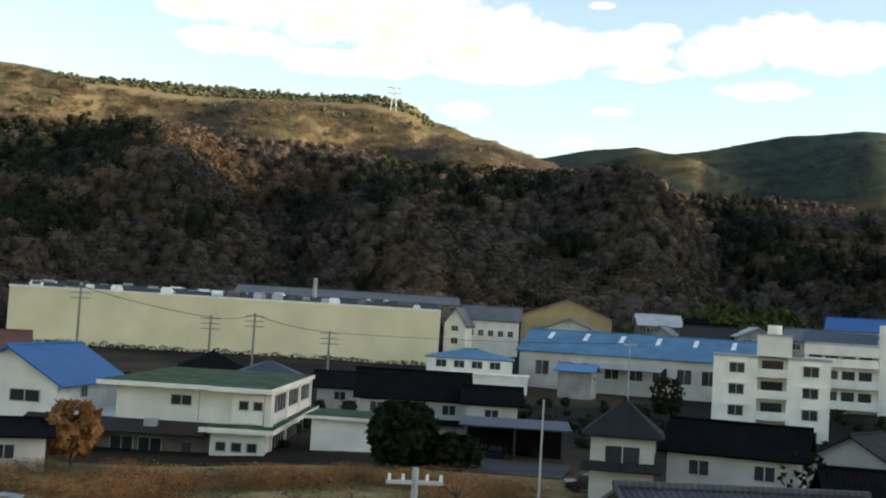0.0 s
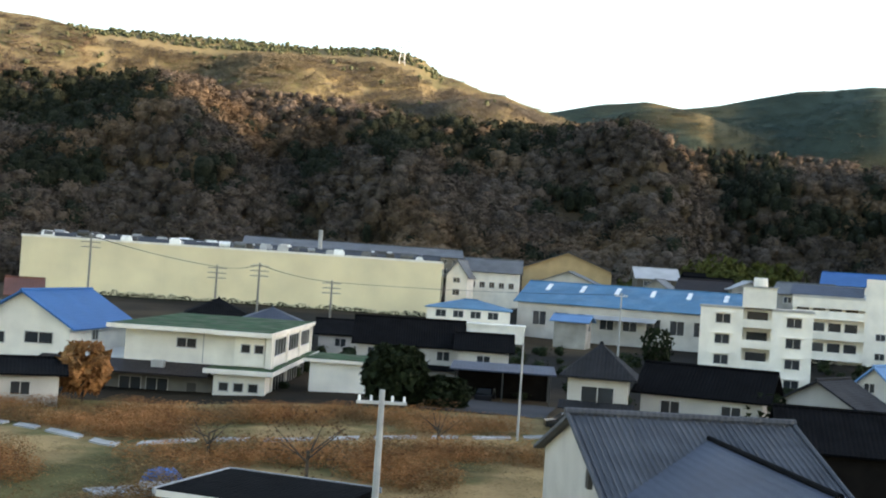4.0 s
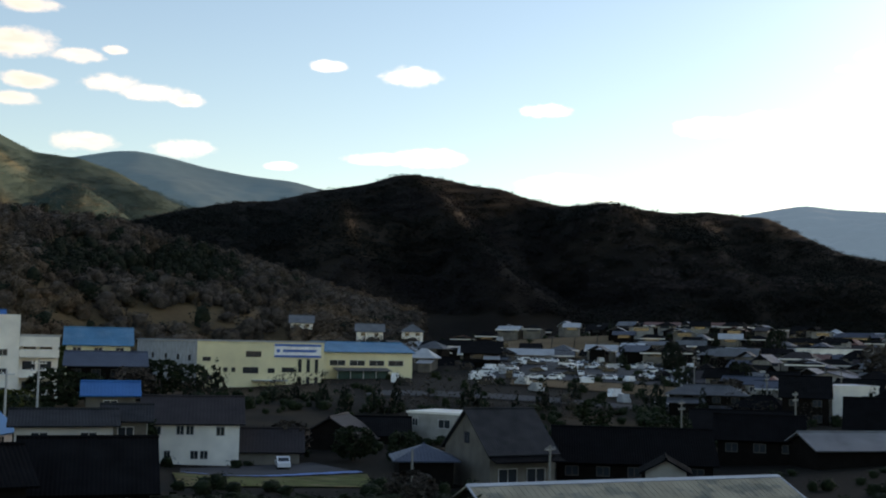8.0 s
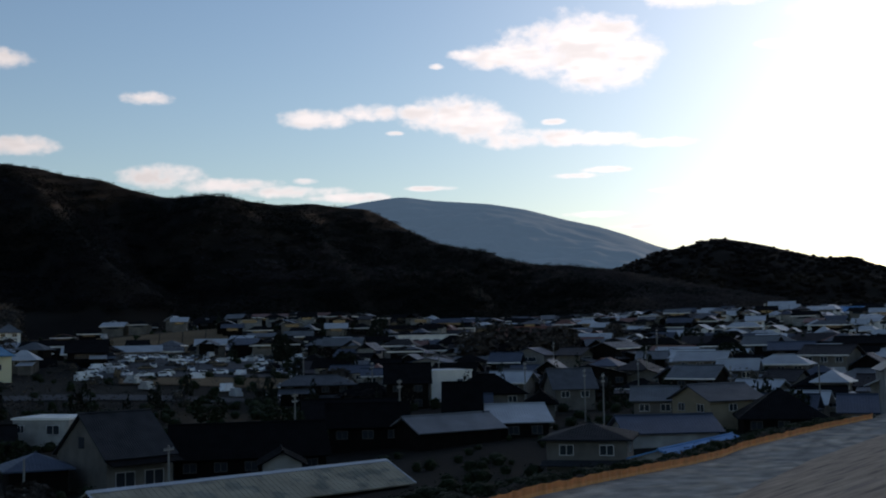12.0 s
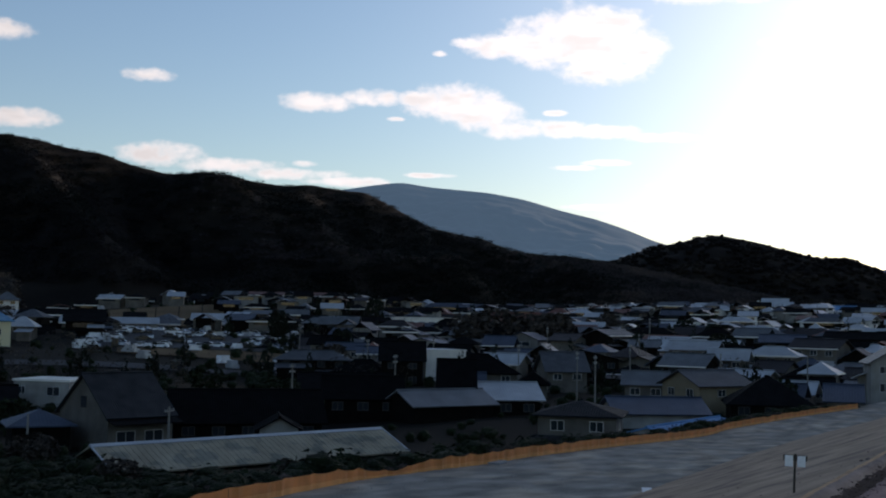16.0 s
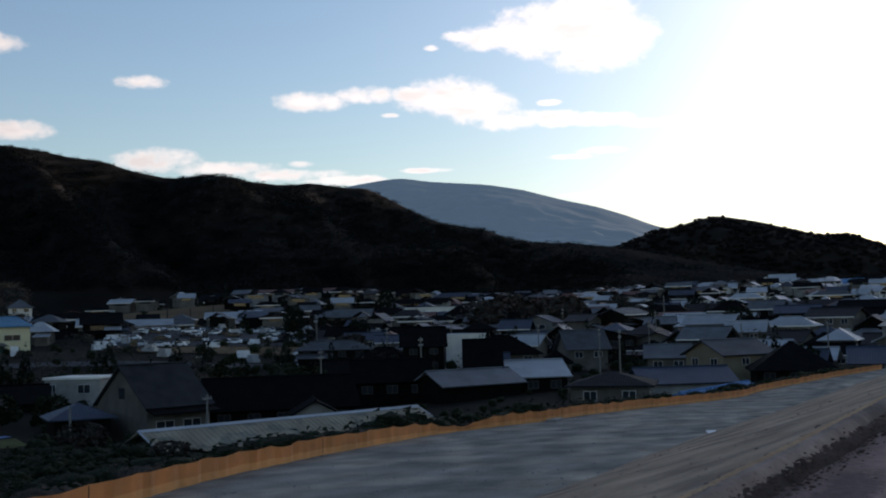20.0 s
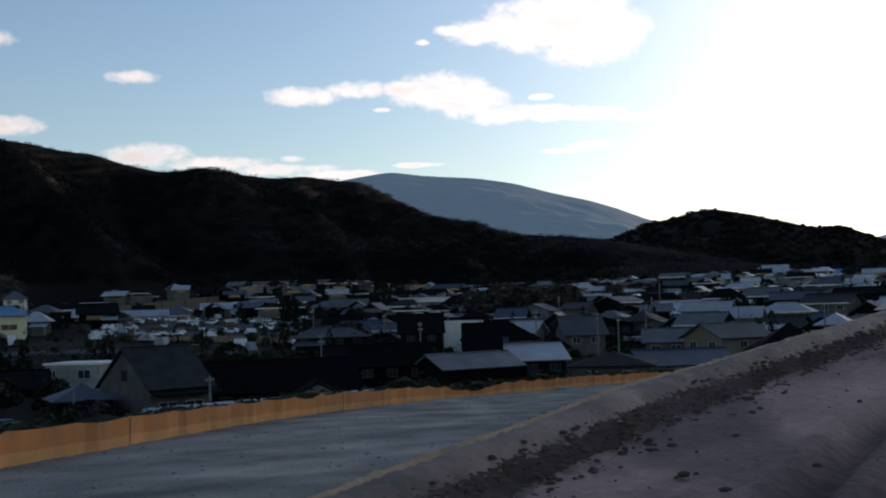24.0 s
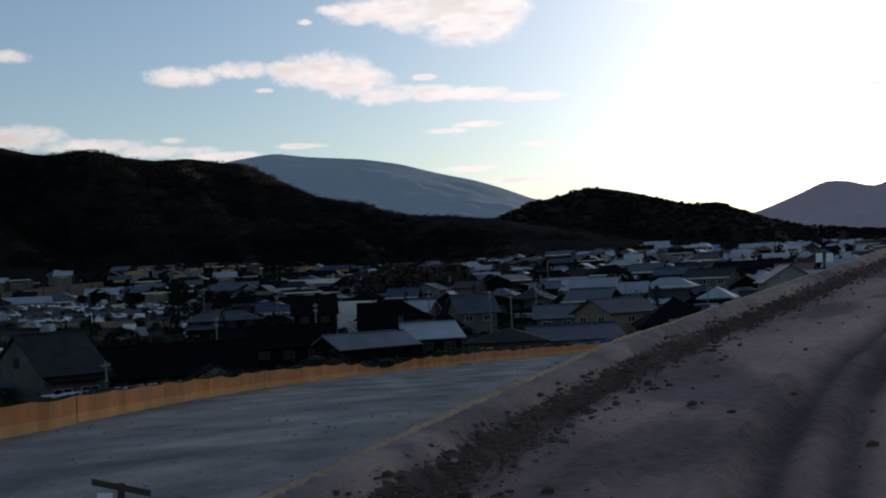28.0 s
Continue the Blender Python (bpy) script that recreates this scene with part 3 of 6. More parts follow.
# the windrow of earth pushed up along the ramp's edge, with a darker strip inside it
wx = np.concatenate([np.arange(-40, -8, 0.16), np.arange(-8, 14, 0.05), np.arange(14, 70, 0.16)])
for nm, prof, mt, lb in (("sand_rim", ((-0.35, -0.10), (-0.2, 0.08), (-0.08, 0.19), (0.02, 0.235), (0.12, 0.20)), "sand", "rim of pale sand along the outer edge of the bank"),
                         ("earth_windrow", ((0.0, 0.15), (0.10, 0.235), (0.24, 0.225), (0.30, 0.17), (0.38, 0.08), (0.48, 0.0)), "bankearth", "low windrow of grey-brown earth along the ramp's edge"),
                         ("dark_earth_strip", ((0.18, 0.16), (0.26, 0.17), (0.36, 0.11), (0.45, 0.06), (0.54, 0.02), (0.62, -0.06)), "soil", "strip of darker earth beside the windrow")):
    prof = np.array(prof)
    WX, K = np.meshgrid(wx, np.arange(len(prof)), indexing="ij")
    WY = edge_y(WX) - prof[K, 0] - 0.05 * rough(WX, K * 0.15, 1.1, 33) - 0.006 * np.random.RandomState(36).normal(0, 1, WX.shape)
    WZ = ramp_z(WX) + prof[K, 1] * np.where(prof[K, 1] > 0, 1 + 0.12 * rough(WX, K * 0.15, 1.6, 31), 1) + 0.006 * np.random.RandomState(35).normal(0, 1, WX.shape)
    sheet(nm, WX, WY, WZ, mt, lb, "earth bank")

# the orange safety net along the road: posts and sagging panels
fence = thing("safety_fence", pose(0, 0, 0), "orange plastic safety net on dark posts beside the gravel road", "fence")
rng = random.Random(5)
fx = -14.0
posts = []
while fx < 164:
    posts.append((fx, float(fence_y(fx)), float(road_z(fx))))
    fx += 2.6 + rng.uniform(-0.3, 0.3) + max(0, fx - 60) * 0.01
for k, (px, py, pz) in enumerate(posts):
    big = 0.055 if k % 7 == 3 else 0.011
    part("post", Mesh().tube((px, py + .05, pz - 0.2), (px + rng.uniform(-.03, .03), py + .05, pz + 0.84 - 0.4 * math.exp(-((px - 47.5) / 3.4) ** 2) + rng.uniform(-.05, .08)), big, big, 6), "darkwood", fence)
for (ax, ay, z0), (bx, by, z1) in zip(posts, posts[1:]):
    sag = rng.uniform(0.02, 0.13)
    mesh = Mesh()
    n = 6
    pts = []
    for j in range(n + 1):
        u = j / n
        x, y, z = ax + (bx - ax) * u, ay + (by - ay) * u + (rng.uniform(-.07, .07) if 0 < j < n else 0), z0 + (z1 - z0) * u
        pts.append((x, y, z, z + 0.76 - 0.40 * math.exp(-((x - 47.5) / 3.4) ** 2) - sag * 4 * u * (1 - u)))
    lower = Mesh()
    for p, q in zip(pts, pts[1:]):
        for me_, lo, hi, out in ((lower, 0.03, 0.40, 0), (mesh, 0.42, 0.93, 0), (mesh, 0.93, 1.0, .012), (mesh, 0.39, 0.43, .008)):
            me_.slab((p[0], p[1] - out, p[2] + (p[3] - p[2]) * lo), (q[0], q[1] - out, q[2] + (q[3] - q[2]) * lo),
                     (q[0], q[1] - out, q[2] + (q[3] - q[2]) * hi), (p[0], p[1] - out, p[2] + (p[3] - p[2]) * hi), 0.012)
    part("net_panel", mesh, "orange", fence)
    part("net_skirt", lower, "orangelight", fence)


def batter_board(x, y, z, rz, tall, wide, label):
    """A survey stake with a cross board."""
    t = thing("survey_stake", pose(x, y, z, 0, 2, rz), label, "stake", "survey stakes")
    part("stake", Mesh().box(-.025, .025, -.025, .025, -.3, tall), "darkwood", t)
    part("cross_board", Mesh().box(-wide / 2, wide / 2, -.045, -.027, tall - .16, tall - .03), "darkwood", t)
    part("paper_sheet", Mesh().box(-wide / 2 + .04, -.05, -.052, -.047, tall - .30, tall - .04), "boardwhite", t, "white paper sheet")
    part("paper_sheet", Mesh().box(.05, wide / 2 - .04, -.052, -.047, tall - .30, tall - .04), "boardwhite", t, "white paper sheet")
    return t


batter_board(22.9, -4.15, 14.95, -75, 0.98, 0.55, "dark survey stake with two white sheets on the earth bank")
st = thing("survey_stake", pose(-4.62, -1.2, 13.3, 0, 3, -52), "timber survey stake with a short slanting board at the road edge", "stake", "survey stakes")
part("stake", Mesh().box(-.025, .025, -.025, .025, -.3, .8), "darkwood", st)
part("cross_board", Mesh().slab((-.21, -.05, .80), (.21, -.05, .70), (.21, -.05, .745), (-.21, -.05, .845), .03), "bark", st, "weathered timber board")
part("paper_sheet", Mesh().box(-.17, -.06, -.052, -.047, .55, .74), "boardwhite", st, "white paper sheet")

slab = solid("concrete_slab", Mesh().box(-0.9, 0.9, -.35, .35, 0, .12), "concrete", "pale concrete slab lying on the gravel road beside the net", "slab", at=pose(59.5, 21.0, float(road_z(59.5)) + .03, 0, 1, 8))
solid("plank", Mesh().box(-1.1, 1.1, -.25, .25, 0, .08), "boardwhite", "pale board lying flat on the gravel road", "board", at=pose(50.4, 8.5, float(road_z(50.4)) + .04, 0, 1, 20))



def lumps(name, spots, mat, label, category):
    """Clods or stones: squashed uneven balls of ten corners, as one mesh."""
    m = Mesh()
    r = random.Random(9)
    for x, y, z, q in spots:
        a = r.uniform(0, 6.28)
        sx, sy, sz = (q * r.uniform(.6, 1.2) for _ in range(3))
        ring = []
        for hz_, k in ((-.25, .85), (.35, .8)):
            for i in range(5):
                b = i * 1.2566 + hz_ + r.uniform(-.3, .3)
                k2 = k * r.uniform(.8, 1.15)
                cx, cy = math.cos(b) * sx * k2, math.sin(b) * sy * k2
                ring.append((x + cx * math.cos(a) - cy * math.sin(a), y + cx * math.sin(a) + cy * math.cos(a), z + hz_ * sz * .7))
        top = (x, y, z + sz * .5)
        for i in range(5):
            e = (i + 1) % 5
            m.face(ring[i], ring[e], ring[5 + e], ring[5 + i]).face(ring[5 + i], ring[5 + e], top)
    return solid(name, m, mat, label, category, kind="stuff")


rl = random.Random(17)
sp = []
for _ in range(1500):
    x = -14 + 60 * rl.random() ** 1.6
    d = 0.5 + 7 * rl.random() ** 1.5
    sp.append((x, float(edge_y(x)) - d, float(ramp_z(x)) + .01, .012 + .05 * rl.random() ** 4))
for _ in range(5200):
    x = -10 + 40 * rl.random() ** 1.6
    d = rl.gauss(.55, .13)
    sp.append((x, float(edge_y(x)) - d, float(ramp_z(x)) + max(.0, .2 - .42 * max(0, d - .24)), .008 + .045 * rl.random() ** 3))
lumps("earth_clods", sp, "soil", "dark earth clods scattered over the ramp", "clods")
sp = []
for _ in range(1300):
    x = -14 + 70 * rl.random() ** 1.4
    v = rl.random()
    y = float(edge_y(x)) + (float(border_y(x)) - float(edge_y(x))) * (v ** 1.5)
    z = float(ramp_z(x)) + (float(road_z(x)) - float(ramp_z(x))) * (v ** 1.5) ** .9
    sp.append((x, y, z + .015, .012 + .06 * rl.random() ** 4))
for _ in range(1300):
    x = -14 + 50 * rl.random() ** 1.5
    d = rl.uniform(-.2, .5)
    sp.append((x, float(edge_y(x)) - d, float(ramp_z(x)) + (.20 if -.1 < d < .3 else .12), .01 + .045 * rl.random() ** 3))
lumps("bank_stones", sp, "bankearth", "stones and crumbs of earth scattered over the sandy bank", "stones")
sp = []
for _ in range(2200):
    x = -14 + 90 * rl.random() ** 1.3
    y = float(border_y(x)) + (float(fence_y(x)) - float(border_y(x))) * rl.random()
    sp.append((x, y, float(road_z(x)) + .02, .015 + .06 * rl.random() ** 4))
lumps("road_stones", sp, "concrete", "loose crushed stones on the gravel road", "stones")

# ------------------------------------------------------------- hills


def hill(name, crest, r_top, r_foot, mat, label, kind="structure", back=1.35, seed=1, rough_h=6.0, gully=0.26, step=0.35, prof=1.15, spurs=()):
    """A range seen from the valley: crest heights given as elevation over azimuth, feet and top at given distances."""
    a = np.arange(crest[0][0], crest[-1][0] + 1e-6, step)
    e = np.interp(a, [c[0] for c in crest], [c[1] for c in crest])
    e = np.convolve(np.pad(e, 1, "edge"), [0.2, 0.6, 0.2], "valid")
    v = np.concatenate([np.linspace(0, 1, 84), np.linspace(1, back, 12)[1:]])
    A, V = np.meshgrid(np.radians(a), v, indexing="ij")
    E = np.repeat(e[:, None], len(v), 1)
    top = r_top(np.degrees(A)) if callable(r_top) else r_top
    foot = r_foot(np.degrees(A)) if callable(r_foot) else r_foot
    wob = rough(np.sin(A) * (foot + (top - foot) * V), np.cos(A) * (foot + (top - foot) * V), 14.0 / (top - foot + 200), seed)
    R = foot + (top - foot) * V
    crest_z = 20 + top * np.tan(np.radians(E))
    base = floor_z(np.sin(A) * foot, np.cos(A) * foot) - 4
    up = np.clip(V, 0, 1) ** prof
    Z = base + (crest_z - base) * up - np.clip(V - 1, 0, None) * (crest_z - base) * 1.6
    k = np.sin(np.clip(V, 0, 1) * math.pi)
    Z = Z + (crest_z - base) * gully * wob * k + rough_h * rough(np.sin(A) * R, np.cos(A) * R, 0.05, seed + 3) * k
    # spurs and gullies that run down the face: bearing at the top and at the foot, width, height
    for top_a, foot_a, wide, high in spurs:
        mid = top_a + (foot_a - top_a) * (1 - np.clip(V, 0, 1))
        Z = Z + high * k * np.exp(-((np.degrees(A) - mid) / wide) ** 2)
    ob = sheet(name, np.sin(A) * R, np.cos(A) * R, Z, mat, label, "hill", kind)
    return a, e, v, np.sin(A) * R, np.cos(A) * R, Z


NEAR = [(-60, 6), (-40, 7.2), (-22, 7.7), (-16.4, 8.2), (-13, 8.4), (-11.1, 7.9), (-8.6, 8.0), (-6.1, 7.9), (-3.4, 7.5), (-1.2, 7.1), (2.1, 7.1), (4.9, 7.2), (7.7, 7.1), (10.5, 6.7), (13.4, 6.4), (16.2, 6.4), (19, 6.1), (21.7, 5.8), (24.4, 5.7), (27.0, 5.4), (29.7, 4.8), (34, 3.7), (38, 2.4), (42, 1.2)]
SUNNY = [(-60, 8), (-40, 10.2), (-26, 10.6), (-21.6, 10.5), (-20.4, 10.5), (-19.1, 10.3), (-17.6, 10.2), (-15.5, 10.35), (-13.2, 10.4), (-10.5, 10.45), (-8, 10.4), (-5.8, 10.5), (-4.1, 10.65), (-3, 10.5), (-2, 10.3), (-1.3, 9.65), (-.1, 9.4), (1, 8.95), (2.1, 8.8), (3, 8.45), (4, 8.15), (7, 7.2), (11, 6)]
GREEN = [(-2, 6.5), (2, 7.6), (4.1, 8.05), (5.5, 8.35), (6.6, 8.6), (8.2, 8.75), (9, 8.85), (10.7, 8.55), (12.5, 8.8), (13.6, 9.05), (16.1, 9.55), (17.5, 9.6), (19.4, 9.8), (20.5, 9.7), (21.6, 9.2), (23, 8.55), (25, 8.4), (26.7, 7.9), (28.2, 7.15), (29.8, 6.4), (34, 5.2)]
BLUE = [(16, 6.5), (22, 7.8), (25, 8.5), (26.5, 8.82), (27.6, 8.9), (29.2, 8.65), (30.8, 8.28), (32.9, 7.96), (35.1, 7.78), (36.2, 7.5), (40, 6.8), (46, 5)]
MAIN = [(24, 4.4), (28, 5.7), (30.1, 6.25), (32.5, 6.7), (34.2, 6.8), (36.4, 7.35), (37.5, 7.55), (38.9, 7.8), (40.3, 8.25), (41.1, 8.3), (42.5, 8.15), (43.9, 7.85), (45.6, 7.65), (46.7, 7.25), (48.6, 6.85), (50.3, 6.95), (51.7, 6.85), (52.8, 6.65), (54.2, 6.5), (55.5, 6.6), (57.1, 6.35), (58.2, 6.3), (59.3, 5.75), (60.4, 5.15), (61.4, 4.65), (62.4, 4.4), (64.1, 4.1), (65.2, 3.65), (66.3, 3.4), (68, 3.35), (69.6, 3.15), (72, 2.7), (78, 1.5)]
FAR = [(48, 4.6), (54, 5.9), (57.8, 6.56), (59, 6.75), (59.8, 6.83), (61.2, 6.62), (64, 6.41), (65.8, 6.1), (67.7, 5.55), (69.4, 5.15), (70.8, 4.68), (72.2, 4.1), (76, 3.1), (82, 2)]
WEST = [(64, 1.2), (67, 1.9), (69, 2.6), (70.5, 3.2), (71.4, 3.5), (72.2, 3.85), (73.3, 4.0), (74.5, 4.32), (75.3, 4.42), (77.2, 4.05), (78.6, 3.65), (79.8, 3.35), (81.3, 3.28), (82.1, 3.0), (82.8, 2.65), (83.5, 2.4), (85, 2), (90, 1.4), (98, 1)]
# past azimuth 89 the crest is unseen, raised to keep sun off the valley
LAST = [(78, 2.0), (80.5, 2.3), (83.1, 2.9), (84.9, 3.58), (86, 4.08), (87, 4.03), (88.1, 3.67), (89.1, 3.96), (90.0, 5.2), (90.6, 9.5), (91.4, 10.0), (94, 10.85), (96, 11.8), (101, 12.4), (106, 11.5), (112, 8), (122, 4), (135, 2)]
H = {}
H["near"] = hill("wooded_hill", NEAR, lambda a: 520 + 3.0 * np.clip(a, 0, 60), lambda a: 315 + 1.2 * np.clip(a, 0, 60), "hillsoil", "steep hill of bare brown woods and dark conifers", seed=2, gully=0.3, spurs=((7, 12, 2.4, 20), (11.5, 15.5, 1.6, -16), (-5, -1, 2.0, 12), (-10, -7, 1.6, -9), (-15, -12, 2.4, 11), (21, 24, 2.2, 12)))
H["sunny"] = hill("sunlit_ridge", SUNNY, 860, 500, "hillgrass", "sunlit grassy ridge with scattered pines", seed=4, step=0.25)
H["green"] = hill("green_ridge", GREEN, 1350, 760, "ridgefloor", "green wooded ridge beyond the near hill", seed=6, gully=0.36, step=0.25, rough_h=2.5, spurs=((12, 9, 1.5, 14), (15.5, 17, 1.3, -14), (8, 5.5, 1.2, 8), (23.5, 26, 1.4, 10)))
H["main"] = hill("main_hill", MAIN, lambda a: 1050 + 4 * np.clip(a - 40, 0, 40), lambda a: 520 + 9 * np.clip(a - 36, 0, 40), "hillshade", "broad wooded hill behind the town, in shaded colours", seed=8, gully=0.3, step=0.25, spurs=((41, 46.5, 1.5, 26), (50, 55, 1.7, 24), (36.5, 39, 1.3, 18), (46, 50.5, 1.2, -20), (56, 60, 1.3, -18), (60, 64, 1.4, 16)))
H["west"] = hill("west_hill", WEST, 1750, 1150, "hillshade", "rounded wooded hill at the end of the valley", seed=10, step=0.25)
hill("blue_backdrop", BLUE, 2700, 1500, "farhill", "distant wooded mountain, blue with emitted haze", seed=12, rough_h=14)
hill("far_backdrop", FAR, 3700, 2200, "fararea", "distant mountain, pale blue with emitted haze", seed=14, rough_h=26, gully=0.11)
hill("last_backdrop", LAST, 4500, 3300, "lasthill", "distant hazy hill against the bright sky, unseen end raised to shade the valley", seed=16, rough_h=12)

# -------------------------------------------------------------- woods


def crown_shape(r, n, kind, leaf=0.085, loose=0.25):
    """n small leaf clumps (triangles) in the outline of one tree about 1 high and 1 wide."""
    out = []
    for _ in range(n):
        if kind == "cone":
            h = r.uniform(0.05, 1.0)
            rad_ = 0.42 * (1.05 - h) ** 0.8 * math.sqrt(r.uniform(0.25, 1))
            size = leaf * 1.25 * (1.25 - h)
        else:
            h = r.uniform(0.12, 1.0)
            rad_ = 0.5 * math.sqrt(max(0.02, 1 - ((h - 0.55) / 0.52) ** 2)) * r.uniform(0.45, 1) ** 0.6
            size = leaf
        t = r.uniform(0, 6.2832)
        c = np.array([rad_ * math.cos(t), rad_ * math.sin(t), h])
        # each clump lies roughly along the crown's skin
        n_ = Vector((c[0] * 1.3 + r.gauss(0, loose), c[1] * 1.3 + r.gauss(0, loose), (h - .35) * .8 + r.gauss(0, loose))).normalized()
        p_ = n_.orthogonal().normalized()
        q_ = n_.cross(p_)
        a_ = r.uniform(0, 6.28)
        tri = np.array([p_ * math.cos(a_ + k * 2.1) * r.uniform(.7, 1.7) + q_ * math.sin(a_ + k * 2.1) * r.uniform(.7, 1.7) for k in range(3)]) * size
        out.append(c + tri)
    return np.array(out)


def lumpy_core(r, kind):
    """The dense inside of a crown: an uneven ball or cone, as points and triangles."""
    V, F = [], []
    rows = (0.08, 0.45, 0.80)
    n = 6
    for h in rows:
        q = 0.26 * (1.04 - h) ** 0.8 if kind == "cone" else 0.33 * math.sqrt(max(0.02, 1 - ((h - 0.45) / 0.55) ** 2))
        for k in range(n):
            a = 6.2832 * (k + 0.5 * (rows.index(h) % 2)) / n + r.uniform(-.2, .2)
            d = q * r.uniform(0.6, 1.25)
            V.append((d * math.cos(a), d * math.sin(a), h + r.uniform(-.08, .08)))
    V.append((r.uniform(-.05, .05), r.uniform(-.05, .05), 0.92))
    for i in range(len(rows) - 1):
        for k in range(n):
            e = (k + 1) % n
            a, b, c, d = i * n + k, i * n + e, (i + 1) * n + e, (i + 1) * n + k
            F += [(a, b, c), (a, c, d)]
    for k in range(n):
        F.append(((len(rows) - 1) * n + k, (len(rows) - 1) * n + (k + 1) % n, len(V) - 1))
    return np.array(V), np.array(F)


def woods(name, spots, mat, label, kind, n, seed, size, leaf=0.085, core=False, loose=0.25, lean=0.0):
    """Many trees as one mesh. spots: x, y, z, scale for each. lean: how steeply the canopy follows the slope away from the valley."""
    r = random.Random(seed)
    shapes = []
    for _ in range(9):
        tri = crown_shape(r, n, kind, leaf, loose)
        V, F = tri.reshape(-1, 3), np.arange(3 * n).reshape(-1, 3)
        if core:
            cv, cf = lumpy_core(r, kind)
            V, F = np.concatenate([cv, V]), np.concatenate([cf, F + len(cv)])
        shapes.append((V, F))
    verts, faces, at = [], [], 0
    rs = np.random.RandomState(seed)
    for x, y, z, s in spots:
        g, F = shapes[rs.randint(9)]
        a = rs.uniform(0, 6.28)
        w = s * size[0] * rs.uniform(0.8, 1.25)
        h = s * size[1] * rs.uniform(0.85, 1.2)
        c, q = math.cos(a) * w, math.sin(a) * w
        gx, gy = g[:, 0], g[:, 1]
        ox, oy = gx * c - gy * q, gx * q + gy * c
        verts.append(np.stack([x + ox, y + oy, z - 0.06 * h + g[:, 2] * h + lean * (ox * x + oy * y) / math.hypot(x, y)], -1))
        faces.append(F + at)
        at += len(g)
    co = np.concatenate(verts).astype(np.float32)
    fa = np.concatenate(faces).astype(np.int32)
    me = bpy.data.meshes.new(name)
    me.vertices.add(len(co))
    me.vertices.foreach_set("co", co.ravel())
    me.loops.add(fa.size)
    me.loops.foreach_set("vertex_index", fa.ravel())
    me.polygons.add(len(fa))
    me.polygons.foreach_set("loop_start", np.arange(0, fa.size, 3, dtype=np.int32))
    me.polygons.foreach_set("use_smooth", np.ones(len(fa), dtype=bool))
    me.update(calc_edges=True)
    me.materials.append(M[mat])
    return tagged(new(name, me), label, "trees", kind="stuff")


def scatter(h, count, seed, lo=0.02, hi=1.02, a0=-90, a1=180):
    """Random spots on a hill's face, even over its area."""
    a, e, v, X, Y, Z = h
    rs = np.random.RandomState(seed)
    out = []
    ia = np.where((a >= a0) & (a <= a1))[0]
    while len(out) < count:
        i = rs.uniform(ia[0], ia[-1] - 0.01)
        t = rs.uniform(lo, hi)
        j = np.interp(t, v, np.arange(len(v)))
        i0, j0 = int(i), min(int(j), len(v) - 2)
        fi, fj = i - i0, j - j0
        p = [(q[i0, j0] * (1 - fi) + q[i0 + 1, j0] * fi) * (1 - fj) + (q[i0, j0 + 1] * (1 - fi) + q[i0 + 1, j0 + 1] * fi) * fj for q in (X, Y, Z)]
        # the trees along a crest are low and wind-clipped
        out.append((p[0], p[1], p[2], rs.uniform(0.7, 1.3) * (1 if t < .93 or rs.uniform() < .02 else .62)))
    return out


def patches(spots, seed, scale, share, lean=0.0):
    """Split spots into those inside and outside patches of another kind of wood."""
    x = np.array([s[0] for s in spots])
    y = np.array([s[1] for s in spots])
    zz = np.array([s[2] for s in spots])
    q = rough(x, y + zz * 1.5, scale, seed) + np.random.RandomState(seed).normal(0, 0.10, len(x)) - lean * (np.degrees(np.arctan2(x, y)) - 45)
    cut = np.quantile(q, 1 - share)
    return [s for s, k in zip(spots, q) if k > cut], [s for s, k in zip(spots, q) if k <= cut]


def stands(spots, eye=(1, -3, 19.8)):
    """Conifer stands of the near hill, by bearing and height; a few stray conifers elsewhere."""
    ev, br, rust = [], [], []
    rs = np.random.RandomState(4)
    drift = rough(np.array([p[0] for p in spots]), np.array([p[1] + 1.5 * p[2] for p in spots]), 0.045, 19)
    for p, dr in zip(spots, drift):
        a = math.degrees(math.atan2(p[0] - eye[0], p[1] - eye[1]))
        e = math.degrees(math.atan2(p[2] - eye[2], math.hypot(p[0] - eye[0], p[1] - eye[1])))
        k = 0.06 + (0.25 if dr > 0.36 else 0)
        if 23 < a < 36 and e < 2.5 and rs.uniform() < .68:
            continue
        for ca, ce, wa, we in ((-21, 7.0, 6.6, 2.1), (0.6, 6.5, 4.4, 1.2), (-3.5, 5.8, 1.8, 1.0), (13.6, 6.0, 1.8, 1.5), (14.6, 4.2, 1.9, 1.6), (15.8, 3.0, 2.4, 1.2), (19, 3.0, 3, .7), (-12, 3.4, 1.6, .9), (30, 3.2, 3, 1.0), (25, 3.4, 2, .9), (-19, 3.0, 2.5, .9), (-7, 4.4, 1.2, .8), (6, 3.6, 1.2, .6)):
            q = ((a - ca) / wa) ** 2 + ((e - ce) / we) ** 2
            if q < 1 + rs.normal(0, .2):
                k = 0.9
        u = rs.uniform()
        (ev if u < k else rust if u > .95 else br).append(p)
    return ev, br, rust


